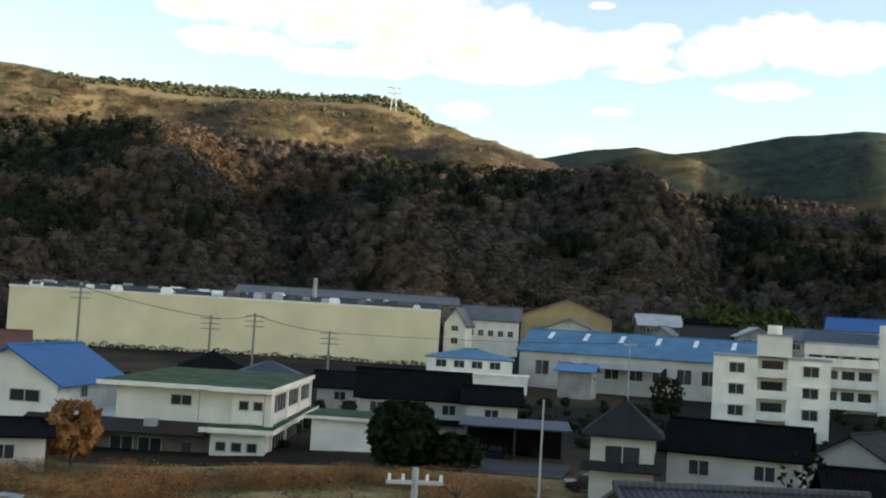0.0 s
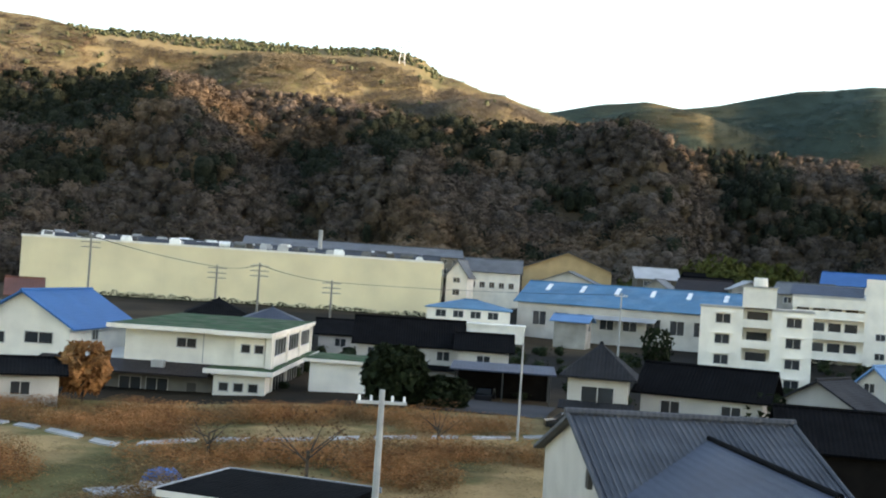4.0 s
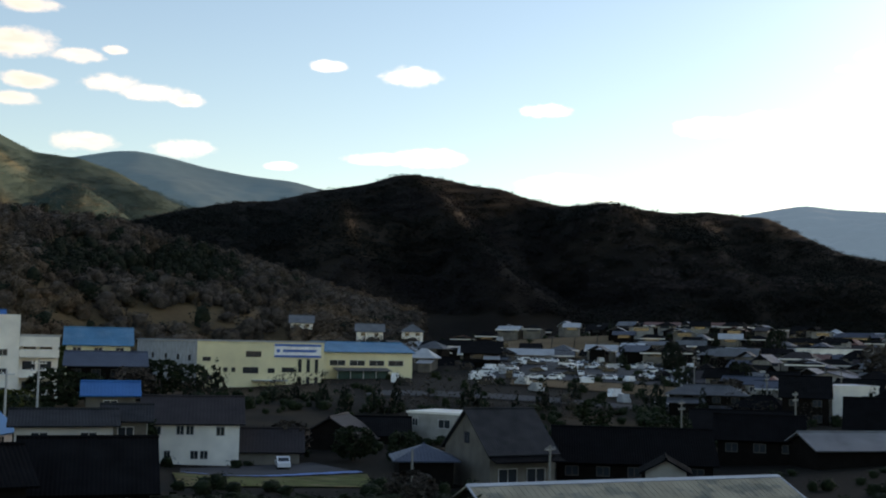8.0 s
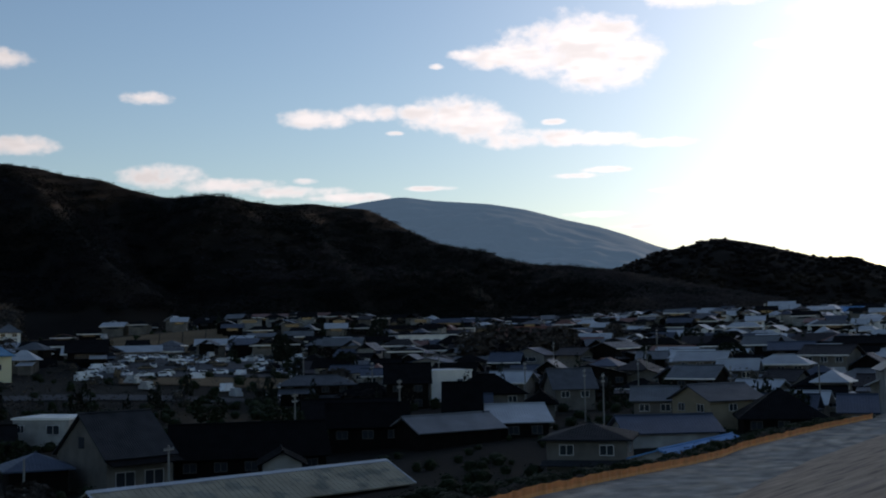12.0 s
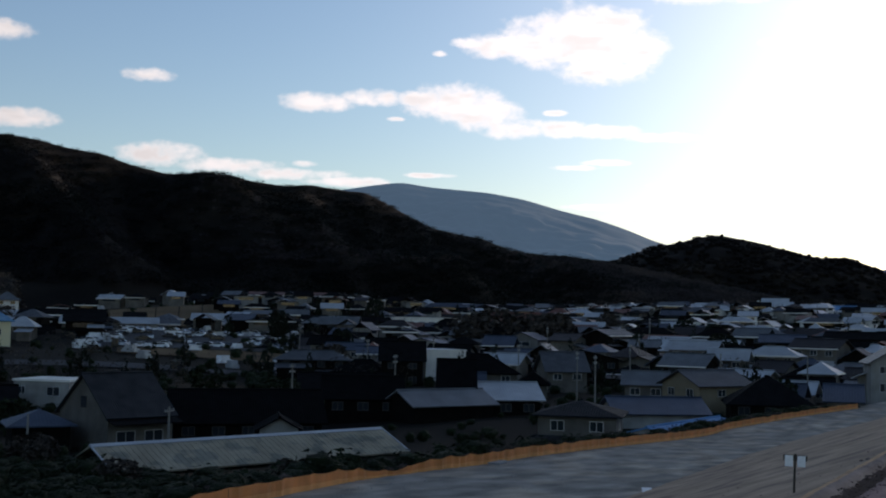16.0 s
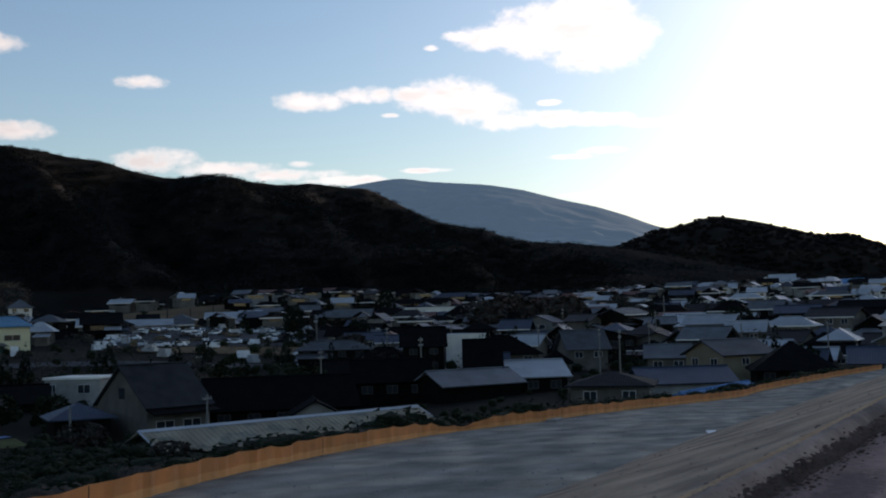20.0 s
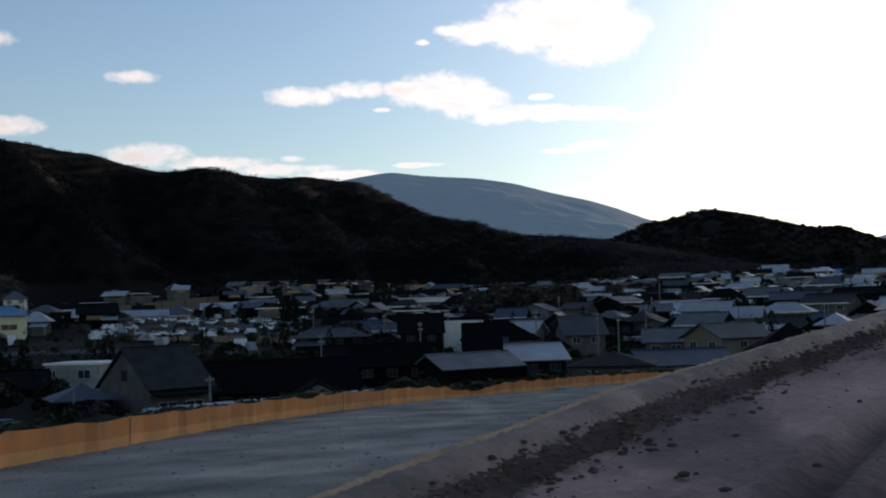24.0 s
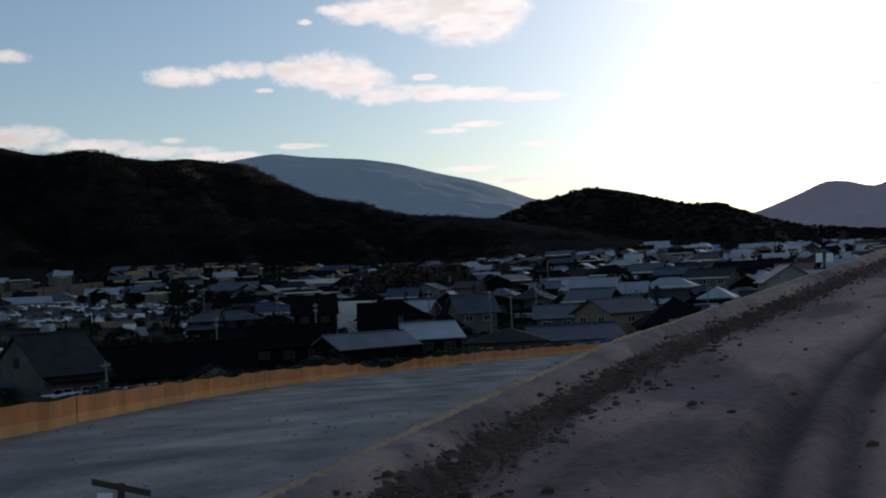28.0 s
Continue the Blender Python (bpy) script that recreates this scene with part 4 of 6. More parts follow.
ev, br, ru = stands(scatter(H["near"], 8200, 21, 0.0, 1.03, -30, 42))
woods("bare_woods", br, "bare", "bare brown deciduous woods on the near hill", "round", 105, 1, (9.0, 5.6), .05, core=True, loose=.45)
woods("conifer_woods", ev, "ever", "dark conifer stands on the near hill", "round", 80, 2, (7.0, 6.6), .055, core=True, loose=.35)
woods("russet_woods", ru, "hillrusset", "scattered russet oaks on the near hill", "round", 90, 12, (8.0, 5.0), .05, core=True, loose=.45)
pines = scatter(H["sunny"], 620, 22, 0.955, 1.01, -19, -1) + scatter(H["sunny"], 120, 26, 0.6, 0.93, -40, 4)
woods("ridge_pines", pines, "crestpine", "pines along the crest of the sunlit ridge, in sun-paled green", "round", 40, 3, (5.0, 3.4), .08, core=True, loose=.45)
woods("ridge_bare_woods", scatter(H["sunny"], 4600, 28, 0.45, 0.93, -17, 4) + scatter(H["sunny"], 900, 30, 0.8, 1.0, -1, 9), "ridgebare", "bare woods on the flank of the ridge, in sunlit grey-brown", "round", 64, 14, (10, 1.7), .06, loose=1.4, lean=.36)
# the unlightened twigs stand in for cloud shade at this end
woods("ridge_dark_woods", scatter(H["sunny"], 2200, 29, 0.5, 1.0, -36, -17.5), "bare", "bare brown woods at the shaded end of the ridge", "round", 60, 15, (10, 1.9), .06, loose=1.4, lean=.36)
woods("ridge_scrub", scatter(H["sunny"], 500, 27, 0.45, 0.92, -30, 12), "hillrusset", "russet scrub on the sunlit ridge", "round", 50, 4, (7.5, 1.6), .06, loose=1.4)
ev = scatter(H["green"], 6200, 23, 0.4, 1.0)
br = scatter(H["green"], 1500, 33, 0.2, 0.5) + scatter(H["green"], 500, 34, 0.5, 0.8)
woods("green_ridge_trees", ev, "ridgeleaf", "evergreen woods on the ridge beyond, in hazed green", "round", 56, 5, (14, 2.0), .055, loose=1.4, lean=.3)
# sunlit patches of this ridge, made by the lighter twig colour
woods("green_ridge_scrub", br, "ridgebare", "woods on the ridge beyond, in sunlit tan", "round", 56, 6, (14, 1.9), .055, loose=1.4, lean=.3)
sp_main = [p for p in scatter(H["main"], 10500, 24, 0.0, 1.01) if math.degrees(math.atan2(p[0], p[1])) > 49 or math.degrees(math.atan2(p[2] - 19.8, math.hypot(p[0], p[1]))) > 1.5]
ev, br = patches(sp_main, 7, 0.012, 0.6, 0.012)
# the right end gets the paled twigs that imitate haze
pale = [p for p in br if math.degrees(math.atan2(p[0], p[1])) > 50 + 14 * (p[2] < 60)]
palest = set(pale)
br = [p for p in br if p not in palest]
woods("main_hill_conifers", ev, "shadeever", "conifers on the broad hill, in shaded colours", "round", 64, 7, (11, 3.0), .07, loose=1.2, lean=.25)
woods("main_hill_woods", br, "shadebare", "bare woods on the broad hill, in shaded brown", "round", 64, 8, (11, 2.6), .07, loose=1.2, lean=.25)
woods("main_hill_grey_woods", pale, "hazebare", "bare woods on the sloping end of the broad hill, greyed by haze", "round", 64, 17, (11, 2.6), .07, loose=1.2, lean=.25)
sp = scatter(H["west"], 3600, 25, 0.0, 1.01)
woods("west_hill_woods", sp, "shadebare", "bare woods on the rounded hill, in shaded brown", "round", 22, 9, (13, 4.6), .08, core=True, loose=.5)

# ---------------------------------------------------------- buildings


def window(parent, u0, u1, z0, z1, y=0.0, side="front", w=0.0, frame="frame", bars=1):
    """A window on the front (y = 0 plane) or on the right side (x = w plane), frame proud of the wall."""
    def q(u, d, z):
        return (u, y - d, z) if side == "front" else (w + d, u, z)
    m = Mesh()

    def bar(a0, a1, b0, b1):
        p, r = q(a0, 0.002, b0), q(a1, 0.09, b1)
        m.box(min(p[0], r[0]), max(p[0], r[0]), min(p[1], r[1]), max(p[1], r[1]), b0, b1)
    t = 0.08
    bar(u0, u1, z0, z0 + t), bar(u0, u1, z1 - t, z1), bar(u0, u0 + t, z0 + t, z1 - t), bar(u1 - t, u1, z0 + t, z1 - t)
    for k in range(bars):
        c = u0 + (u1 - u0) * (k + 1) / (bars + 1)
        bar(c - t / 2, c + t / 2, z0 + t, z1 - t)
    ob = part("window", m, frame, parent)
    p, r = q(u0 + t, 0.004, 0), q(u1 - t, 0.03, 0)
    part("pane", Mesh().box(min(p[0], r[0]), max(p[0], r[0]), min(p[1], r[1]), max(p[1], r[1]), z0 + t, z1 - t), "glass", ob)
    return ob


def roof_mesh(kind, w, d, h, top, o, thick=0.16):
    """The roof over a w by d plan at eave height h, ridge at height top, overhang o."""
    m = Mesh()
    if kind == "gable_x":
        s = (top - h) / (d / 2)
        e = h - s * o
        c = d / 2
        m.slab((-o, -o, e), (w + o, -o, e), (w + o, c, top), (-o, c, top), thick)
        m.slab((w + o, d + o, e), (-o, d + o, e), (-o, c, top), (w + o, c, top), thick)
        ridge = ((-o, c, top), (w + o, c, top))
    elif kind == "gable_y":
        s = (top - h) / (w / 2)
        e = h - s * o
        c = w / 2
        m.slab((-o, d + o, e), (-o, -o, e), (c, -o, top), (c, d + o, top), thick)
        m.slab((w + o, -o, e), (w + o, d + o, e), (c, d + o, top), (c, -o, top), thick)
        ridge = ((c, -o, top), (c, d + o, top))
    else:
        s = (top - h) / (min(w, d) / 2)
        e = h - s * o
        if w >= d:
            k = d / 2
            a, b = (k, d / 2, top), (w - k, d / 2, top)
        else:
            k = w / 2
            a, b = (w / 2, k, top), (w / 2, d - k, top)
        p, q, r, t = (-o, -o, e), (w + o, -o, e), (w + o, d + o, e), (-o, d + o, e)
        if w >= d:
            m.face(p, q, b, a).face(q, r, b).face(r, t, a, b).face(t, p, a)
        else:
            m.face(p, q, a).face(q, r, b, a).face(r, t, b).face(t, p, a, b)
        u = [(x, y, z - thick) for x, y, z in (p, q, r, t)]
        m.face(u[3], u[2], u[1], u[0])
        for i, (x, y) in enumerate(((p, q), (q, r), (r, t), (t, p))):
            m.face(u[i], u[(i + 1) % 4], y, x)
        ridge = (a, b)
    return m, ridge


FOOT = []


def house(fl, fr, depth, eave, top, roof="gable_x", cover="kawara", wall="offwhite", label="", name="house", category="house", base=None, over=0.7,
          windows=None, group="", ridge_cap=True, lower=False, side_windows=True, gable_wall=None):
    """A building whose front runs from fl to fr; eave and top are world heights."""
    (x0, y0), (x1, y1) = fl, fr
    w = math.hypot(x1 - x0, y1 - y0)
    rz = math.degrees(math.atan2(y1 - y0, x1 - x0))
    cx, cy = (x0 + x1) / 2, (y0 + y1) / 2
    FOOT.append((cx - (y1 - y0) / w * depth / 2, cy + (x1 - x0) / w * depth / 2, max(w, depth) / 2 + 2.0))
    z = gz(cx, cy) - 0.4 if base is None else base
    t = thing(name, pose(x0, y0, z, 0, 0, rz), label, category, group)
    h, p = eave - z, top - z
    body = Mesh()
    if roof == "gable_x":
        body.face((0, 0, 0), (w, 0, 0), (w, 0, h), (0, 0, h)).face((w, depth, 0), (0, depth, 0), (0, depth, h), (w, depth, h))
        body.face((w, 0, 0), (w, depth, 0), (w, depth, h), (w, depth / 2, p - .1), (w, 0, h)).face((0, depth, 0), (0, 0, 0), (0, 0, h), (0, depth / 2, p - .1), (0, depth, h))
    elif roof == "gable_y":
        body.face((0, 0, 0), (w, 0, 0), (w, 0, h), (w / 2, 0, p - .1), (0, 0, h)).face((w, depth, 0), (0, depth, 0), (0, depth, h), (w / 2, depth, p - .1), (w, depth, h))
        body.face((w, 0, 0), (w, depth, 0), (w, depth, h), (w, 0, h)).face((0, depth, 0), (0, 0, 0), (0, 0, h), (0, depth, h))
    else:
        body.box(0, w, 0, depth, 0, h)
    part("wall", body, wall, t)
    if roof == "flat":
        m = Mesh().box(-over, w + over, -over, depth + over, h, h + 0.28)
        rf = part("roof", m, cover, t)
        part("fascia", Mesh().box(-over - .03, w + over + .03, -over - .03, -over, h - .06, h + .24), "white", rf)
    else:
        m, (a, b) = roof_mesh(roof, w, depth, h, p, over)
        rf = part("roof", m, cover, t)
        if ridge_cap:
            part("ridge", Mesh().tube(a, b, 0.17, 0.17, 6), cover, rf)
    if windows is None:
        windows = []
        n = max(1, int(w / 3.2))
        levels = [(h - 2.0, h - 0.8)] + ([(h - 4.9, h - 3.5)] if h > 5.2 else [])
        for lo, hi in levels:
            if lo < 0.5:
                continue
            for k in range(n):
                c = w * (k + 0.5) / n
                windows.append((c - 0.8, c + 0.8, lo, hi))
    for u0, u1, a0, a1 in windows:
        window(t, u0, u1, a0, a1, frame="darkframe" if wall == "brownwall" else "frame")
    if side_windows and h > 2.4:
        window(t, depth * .35, depth * .35 + 1.5, h - 1.9, h - .8, side="right", w=w)
    if lower:
        part("canopy", Mesh().slab((-.6, -1.3, h - 3.0), (w + .6, -1.3, h - 3.0), (w + .6, 0, h - 2.5), (-.6, 0, h - 2.5), .1), cover, t)
    return t


house((-31.6, 144.1), (-24.4, 145.5), 9, 12.6, 14.3, 'hip', 'kawara', 'beige', 'small house with a dark hipped tile roof behind the hall')
house((-24.1, 137.4), (-15.8, 138.7), 10, 12.1, 13.8, 'hip', 'slate', 'beige', 'house with a blue-grey hipped roof behind the hall')
house((-8.9, 132.3), (3.3, 132.7), 9, 11.2, 13.8, 'gable_x', 'kawara', 'offwhite', 'white two-storey house with a dark tiled roof', lower=True)
house((-61.3, 161.1), (-57.3, 162.6), 9, 12.7, 14.8, 'gable_x', 'redroof', 'beige', 'house with a rust-red roof near the factory')
house((-56.4, 141.6), (-50.1, 143.9), 9, 10.7, 12.2, 'gable_x', 'greyroof', 'beige', 'low house with a grey sheet roof')
house((-35.5, 88.5), (-29.9, 90.6), 7, 9.4, 10.2, 'gable_x', 'kawara', 'offwhite', 'low outbuilding with a dark tiled roof and white eave')
house((3.1, 129.7), (8.8, 129.5), 8, 11.2, 12.7, 'gable_x', 'kawara', 'offwhite', 'small dark-tiled house behind the carport')
house((-16.2, 156.8), (-10.1, 157.3), 8, 10.4, 12.0, 'gable_x', 'kawara', 'offwhite', 'small house with a dark roof and white ridge boards')
house((17.5, 89.0), (26.4, 85.6), 9, 11.5, 13.3, 'gable_x', 'kawara', 'offwhite', 'long farmhouse with a black tile roof and white gable band')
house((31.5, 101.2), (37.9, 95.6), 6, 10.0, 12.4, 'gable_y', 'kawara_mid', 'offwhite', 'grey-tiled house with a pale plaster gable')
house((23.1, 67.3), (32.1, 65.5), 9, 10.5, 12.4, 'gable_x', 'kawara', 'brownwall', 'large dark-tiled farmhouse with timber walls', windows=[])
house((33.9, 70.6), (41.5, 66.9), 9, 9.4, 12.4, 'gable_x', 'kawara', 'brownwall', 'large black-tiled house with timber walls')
house((45.6, 100.3), (53.7, 96.7), 8, 11.5, 12.6, 'gable_x', 'kawara_mid', 'offwhite', 'house with a long slate-grey roof')
house((54.8, 100.6), (58.3, 98.7), 7, 11.7, 12.9, 'gable_x', 'kawara_mid', 'beige', 'small house with a slate-grey roof')
house((61.7, 119.4), (66.6, 117.0), 6, 13.3, 14.5, 'gable_x', 'bluebright', 'beige', 'small shed with a bright blue roof')
house((99.2, 206.8), (109.9, 201.6), 10, 18.6, 21.6, 'gable_x', 'blueroof', 'plantyellow', 'blue-roofed works shed with a cream wall')
house((89.8, 185.8), (101.5, 180.0), 12, 15.0, 17.2, 'gable_x', 'slate', 'brownwall', 'open shed with a dark slate-blue roof')
house((82.9, 120.5), (89.4, 116.1), 9, 5.9, 8.2, 'gable_x', 'brownroof', 'beige', 'single-storey house with a brown roof beside the white house')
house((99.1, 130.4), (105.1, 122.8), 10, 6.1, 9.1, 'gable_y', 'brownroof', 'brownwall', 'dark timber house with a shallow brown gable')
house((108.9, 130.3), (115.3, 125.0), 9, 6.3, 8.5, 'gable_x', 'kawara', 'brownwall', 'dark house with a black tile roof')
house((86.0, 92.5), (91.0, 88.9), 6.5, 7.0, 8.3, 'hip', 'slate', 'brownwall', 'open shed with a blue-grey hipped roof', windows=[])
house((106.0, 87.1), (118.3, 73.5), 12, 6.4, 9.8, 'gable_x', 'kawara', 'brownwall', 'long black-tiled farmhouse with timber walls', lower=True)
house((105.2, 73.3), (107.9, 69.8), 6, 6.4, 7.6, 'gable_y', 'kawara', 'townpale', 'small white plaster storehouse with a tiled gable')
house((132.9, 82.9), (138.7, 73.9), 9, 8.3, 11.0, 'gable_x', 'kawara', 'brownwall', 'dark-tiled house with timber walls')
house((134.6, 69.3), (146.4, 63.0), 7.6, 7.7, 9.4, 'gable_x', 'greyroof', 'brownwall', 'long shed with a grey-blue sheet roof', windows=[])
house((145.9, 66.3), (151.7, 58.0), 12, 8.2, 10.2, 'gable_x', 'paleroof', 'brownwall', 'shed with a pale sheet roof')
house((117.9, 43.7), (120.2, 35.1), 9, 8.9, 10.2, 'hip', 'kawara_mid', 'beige', 'pale two-storey house with a dark hipped tile roof', lower=True)
house((141.3, 42.5), (148.0, 32.5), 9, 7.7, 9.4, 'gable_x', 'slate', 'townpale', 'long house with a wide slate-grey roof')
house((115.3, 26.8), (135.6, 24.6), 6.4, 7.3, 8.2, 'gable_x', 'bluelight', 'townpale', 'low building with a light blue sheet roof', over=.4)
house((169.6, 45.4), (164.3, 38.1), 9.5, 10.6, 12.5, 'gable_y', 'kawara_light', 'ochre', 'ochre-walled house with a grey gabled roof')
house((156.9, 31.6), (160.3, 21.4), 10, 8.9, 12.2, 'hip', 'kawara', 'brownwall', 'dark two-storey house with a hipped tile roof', lower=True)
house((177.9, 54.4), (179.9, 48.0), 8, 9.7, 11.5, 'gable_x', 'greyroof', 'beige', 'low house with a grey sheet roof')
house((177.2, 86.9), (183.8, 76.4), 9, 10.6, 13.4, 'hip', 'kawara', 'beige', 'beige house with a dark hipped roof')
house((165.1, 79.1), (167.2, 75.0), 6, 9.0, 10.8, 'gable_x', 'slate', 'beige', 'small slate-roofed beige house')
house((178.8, 73.7), (180.7, 69.3), 8, 9.1, 10.8, 'hip', 'kawara', 'beige', 'small beige house with a tiled roof')
house((151.8, 100.1), (160.5, 88.4), 12, 7.6, 10.2, 'gable_x', 'kawara', 'brownwall', 'long low house with a black roof')
house((190.0, 108.2), (194.1, 101.2), 10, 11.8, 15.1, 'gable_x', 'kawara', 'brownwall', 'tall dark timber house')
tier = house((283.0, 63.0), (277.5, 46.0), 9, 12.2, 14.4, 'gable_x', 'brownroof', 'townpale', 'long two-storey house with a reddish-brown roof and white eaves', lower=True)
for zz, yy in ((3.05, -.78), (.35, -1.38)):
    part("eave_board", Mesh().box(-.7, 18.5, yy - .08, yy, zz + 1.0, zz + 1.25), "white", tier, "white eave board")
house((263.4, 57.5), (265.7, 47.3), 8, 11.6, 14.0, 'gable_x', 'greyroof', 'townpale', 'white house with a grey roof')
house((164.0, 19.9), (164.7, 15.7), 9, 9.3, 11.2, 'gable_x', 'slate', 'beige', 'house with a slate roof near the net')
house((193.7, 74.7), (198.1, 68.8), 9, 10.8, 13.9, 'gable_x', 'kawara_light', 'beige', 'house with a pale tiled roof')
house((356.0, 166.9), (365.4, 146.0), 10, 19.0, 22.9, 'gable_x', 'redroof', 'beige', 'long low house with a reddish roof')
house((145.8, 71.4), (148.0, 67.2), 9, 10.0, 13.5, 'gable_x', 'kawara', 'townpale', 'white house with a dark tiled roof')
house((218.0, 241.1), (225.6, 234.2), 9, 12.5, 16.1, 'gable_x', 'kawara', 'townpale', 'house by the car park with a tiled roof')
house((248.2, 345.5), (254.8, 340.8), 7, 27.0, 29.4, 'gable_x', 'greyroof', 'white', 'white house at the foot of the hill')
house((261.4, 323.3), (268.8, 317.3), 7, 24.2, 26.6, 'gable_x', 'greyroof', 'white', 'white house below the woods')
house((280.4, 320.6), (286.3, 315.5), 7, 24.6, 27.0, 'hip', 'greyroof', 'white', 'white house at the edge of the field')
house((91.6, 279.4), (113.1, 271.7), 16, 23.1, 26.1, 'gable_x', 'bluebright', 'white', 'large blue-roofed hall behind the school')
house((614.0, 132.0), (616.7, 119.4), 14, 31.0, 35.1, 'gable_x', 'paleroof', 'white', 'tall white block far down the valley')
house((637.5, 116.8), (640.0, 103.3), 14, 29.3, 32.6, 'gable_x', 'paleroof', 'white', 'white works building far down the valley')
house((620.4, 99.0), (623.2, 81.1), 14, 28.4, 31.6, 'gable_x', 'bluelight', 'white', 'pale blue-roofed works far down the valley')
house((662.9, 86.0), (664.8, 70.8), 14, 28.1, 32.4, 'gable_x', 'paleroof', 'white', 'white block far down the valley')
house((192.0, 18.1), (194.2, 10.1), 10, 14.1, 16.6, 'gable_y', 'greyroof', 'townpale', 'pale gabled house with white eaves near the earth bank')
house((494.9, 114.6), (496.5, 107.4), 10, 24.5, 26.4, 'gable_x', 'paleroof', 'white', 'white low building in the distant town')
house((42.4, 252.2), (51.1, 251.9), 9, 21.6, 23.7, 'gable_x', 'paleroof', 'beige', 'small shed with a pale roof behind the works hall')
house((41.7, 236.2), (45.5, 234.5), 7, 19.8, 21.2, 'gable_y', 'greyroof', 'townpale', 'narrow grey-roofed shed behind the works hall')
house((47.1, 230.3), (56.2, 227.0), 9, 19.5, 21.6, 'gable_x', 'brownroof', 'beige', 'brown-roofed house behind the works hall')
house((56.3, 222.9), (63.4, 222.4), 9, 20.4, 21.9, 'gable_y', 'paleroof', 'townpale', 'white shed with a pale gabled roof')
house((62.4, 214.6), (70.8, 210.4), 9, 20.2, 22.1, 'gable_x', 'greyroof', 'townpale', 'white workshop with a grey roof beside the school')
house((55.9, 263.1), (59.9, 263.2), 8, 21.4, 23.4, 'gable_x', 'kawara', 'townpale', 'small dark-roofed house below the woods')


# ------------------------------------------- the buildings of their own


def factory():
    t = thing("factory", pose(-95.5, 257, 9.0), "long cream-sided factory hall with grey roof monitors", "factory")
    w, d, h = 94.8, 60.0, 12.9
    part("wall", Mesh().box(0, w, 0, d, 0, h), "cream", t)
    part("cornice", Mesh().box(-.15, w + .15, -.15, .0, h - .35, h + .12), "white", t)
    for k in range(22):
        x = 4.3 * k + 2
        part("siding_joint", Mesh().box(x, x + .06, -.03, -.002, .5, h - .4), "cream", t)
    # roof bays behind the parapet
    rr = random.Random(3)
    for k in range(5):
        y = 3 + 11 * k
        m = Mesh()
        m.slab((1, y, h - .1), (w - 1, y, h - .1), (w - 1, y + 7, h + 1.1 + .25 * k), (1, y + 7, h + 1.1 + .25 * k), .2)
        m.slab((w - 1, y + 10, h - .1), (1, y + 10, h - .1), (1, y + 7, h + 1.1 + .25 * k), (w - 1, y + 7, h + 1.1 + .25 * k), .2)
        bay = part("roof_bay", m, "darkroof", t)
        for j in range(26 if k < 2 else 9):
            x = rr.uniform(2, w - 6)
            s = rr.uniform(.7, 1.8)
            z = h - .1 + rr.uniform(.2, .7) + .2 * k
            y1 = y - .5 + rr.uniform(0, 3)
            mt = rr.choice(("boardwhite", "darkframe", "paleroof", "boardwhite", "greyroof"))
            if rr.random() < .45:
                vent = Mesh().tube((x, y1, z + s * .35), (x + s * 1.7, y1, z + s * .35), s * .42, s * .42, 8)
            else:
                vent = Mesh().box(x, x + s * 1.6, y1, y1 + 1.5, z - .4, z + s * .45).box(x + .2, x + s * 1.4, y1 + .2, y1 + 1.3, z + s * .45, z + s * .7)
            part("roof_vent", vent, mt, bay)
    part("chimney", Mesh().tube((63.6, 31, h), (63.6, 31, h + 6.3), .55, .5, 10), "concrete", t)
    for x in (w + .0,):
        for y in (6, 18, 30):
            window(t, y, y + 7, h - 3.2, h - 1.6, side="right", w=w, bars=3)
    return t


factory()
house((-57, 322), (4, 327), 12, 24.2, 26.3, "gable_x", "greyroof", "beige", "long low works building with a grey sheet roof behind the factory", name="works_shed", category="shed")
house((0.4, 265.5), (5.2, 264.5), 26, 19.5, 22.8, "gable_y", "greyroof", "white", "narrow works building with a pale gable beside the factory", name="works_shed", category="shed")
house((4.8, 273), (17.6, 272), 10, 20.8, 23.6, "gable_x", "greyroof", "white", "white works office with a row of square windows", name="works_office", category="office",
      windows=[(1.2 + 2.3 * k, 2.5 + 2.3 * k, 6.2, 7.6) for k in range(5)])
# the low white works building with a blue roof
house((-2.4, 203.2), (12.4, 202.4), 12, 13.6, 15.0, "hip", "blueroof", "white", "low white works building with a shallow blue roof", name="works_office", category="office", base=9.2, over=.4,
      windows=[(1.6 + 3.1 * k, 3.5 + 3.1 * k, 2.6, 3.9) for k in range(4)])
house((-.5, 197), (14.6, 195.5), 5, 11.0, 11.3, "flat", "white", "white", "white low annex with a flat roof below the works building", name="annex", category="annex", base=7.2, windows=[], over=.2)


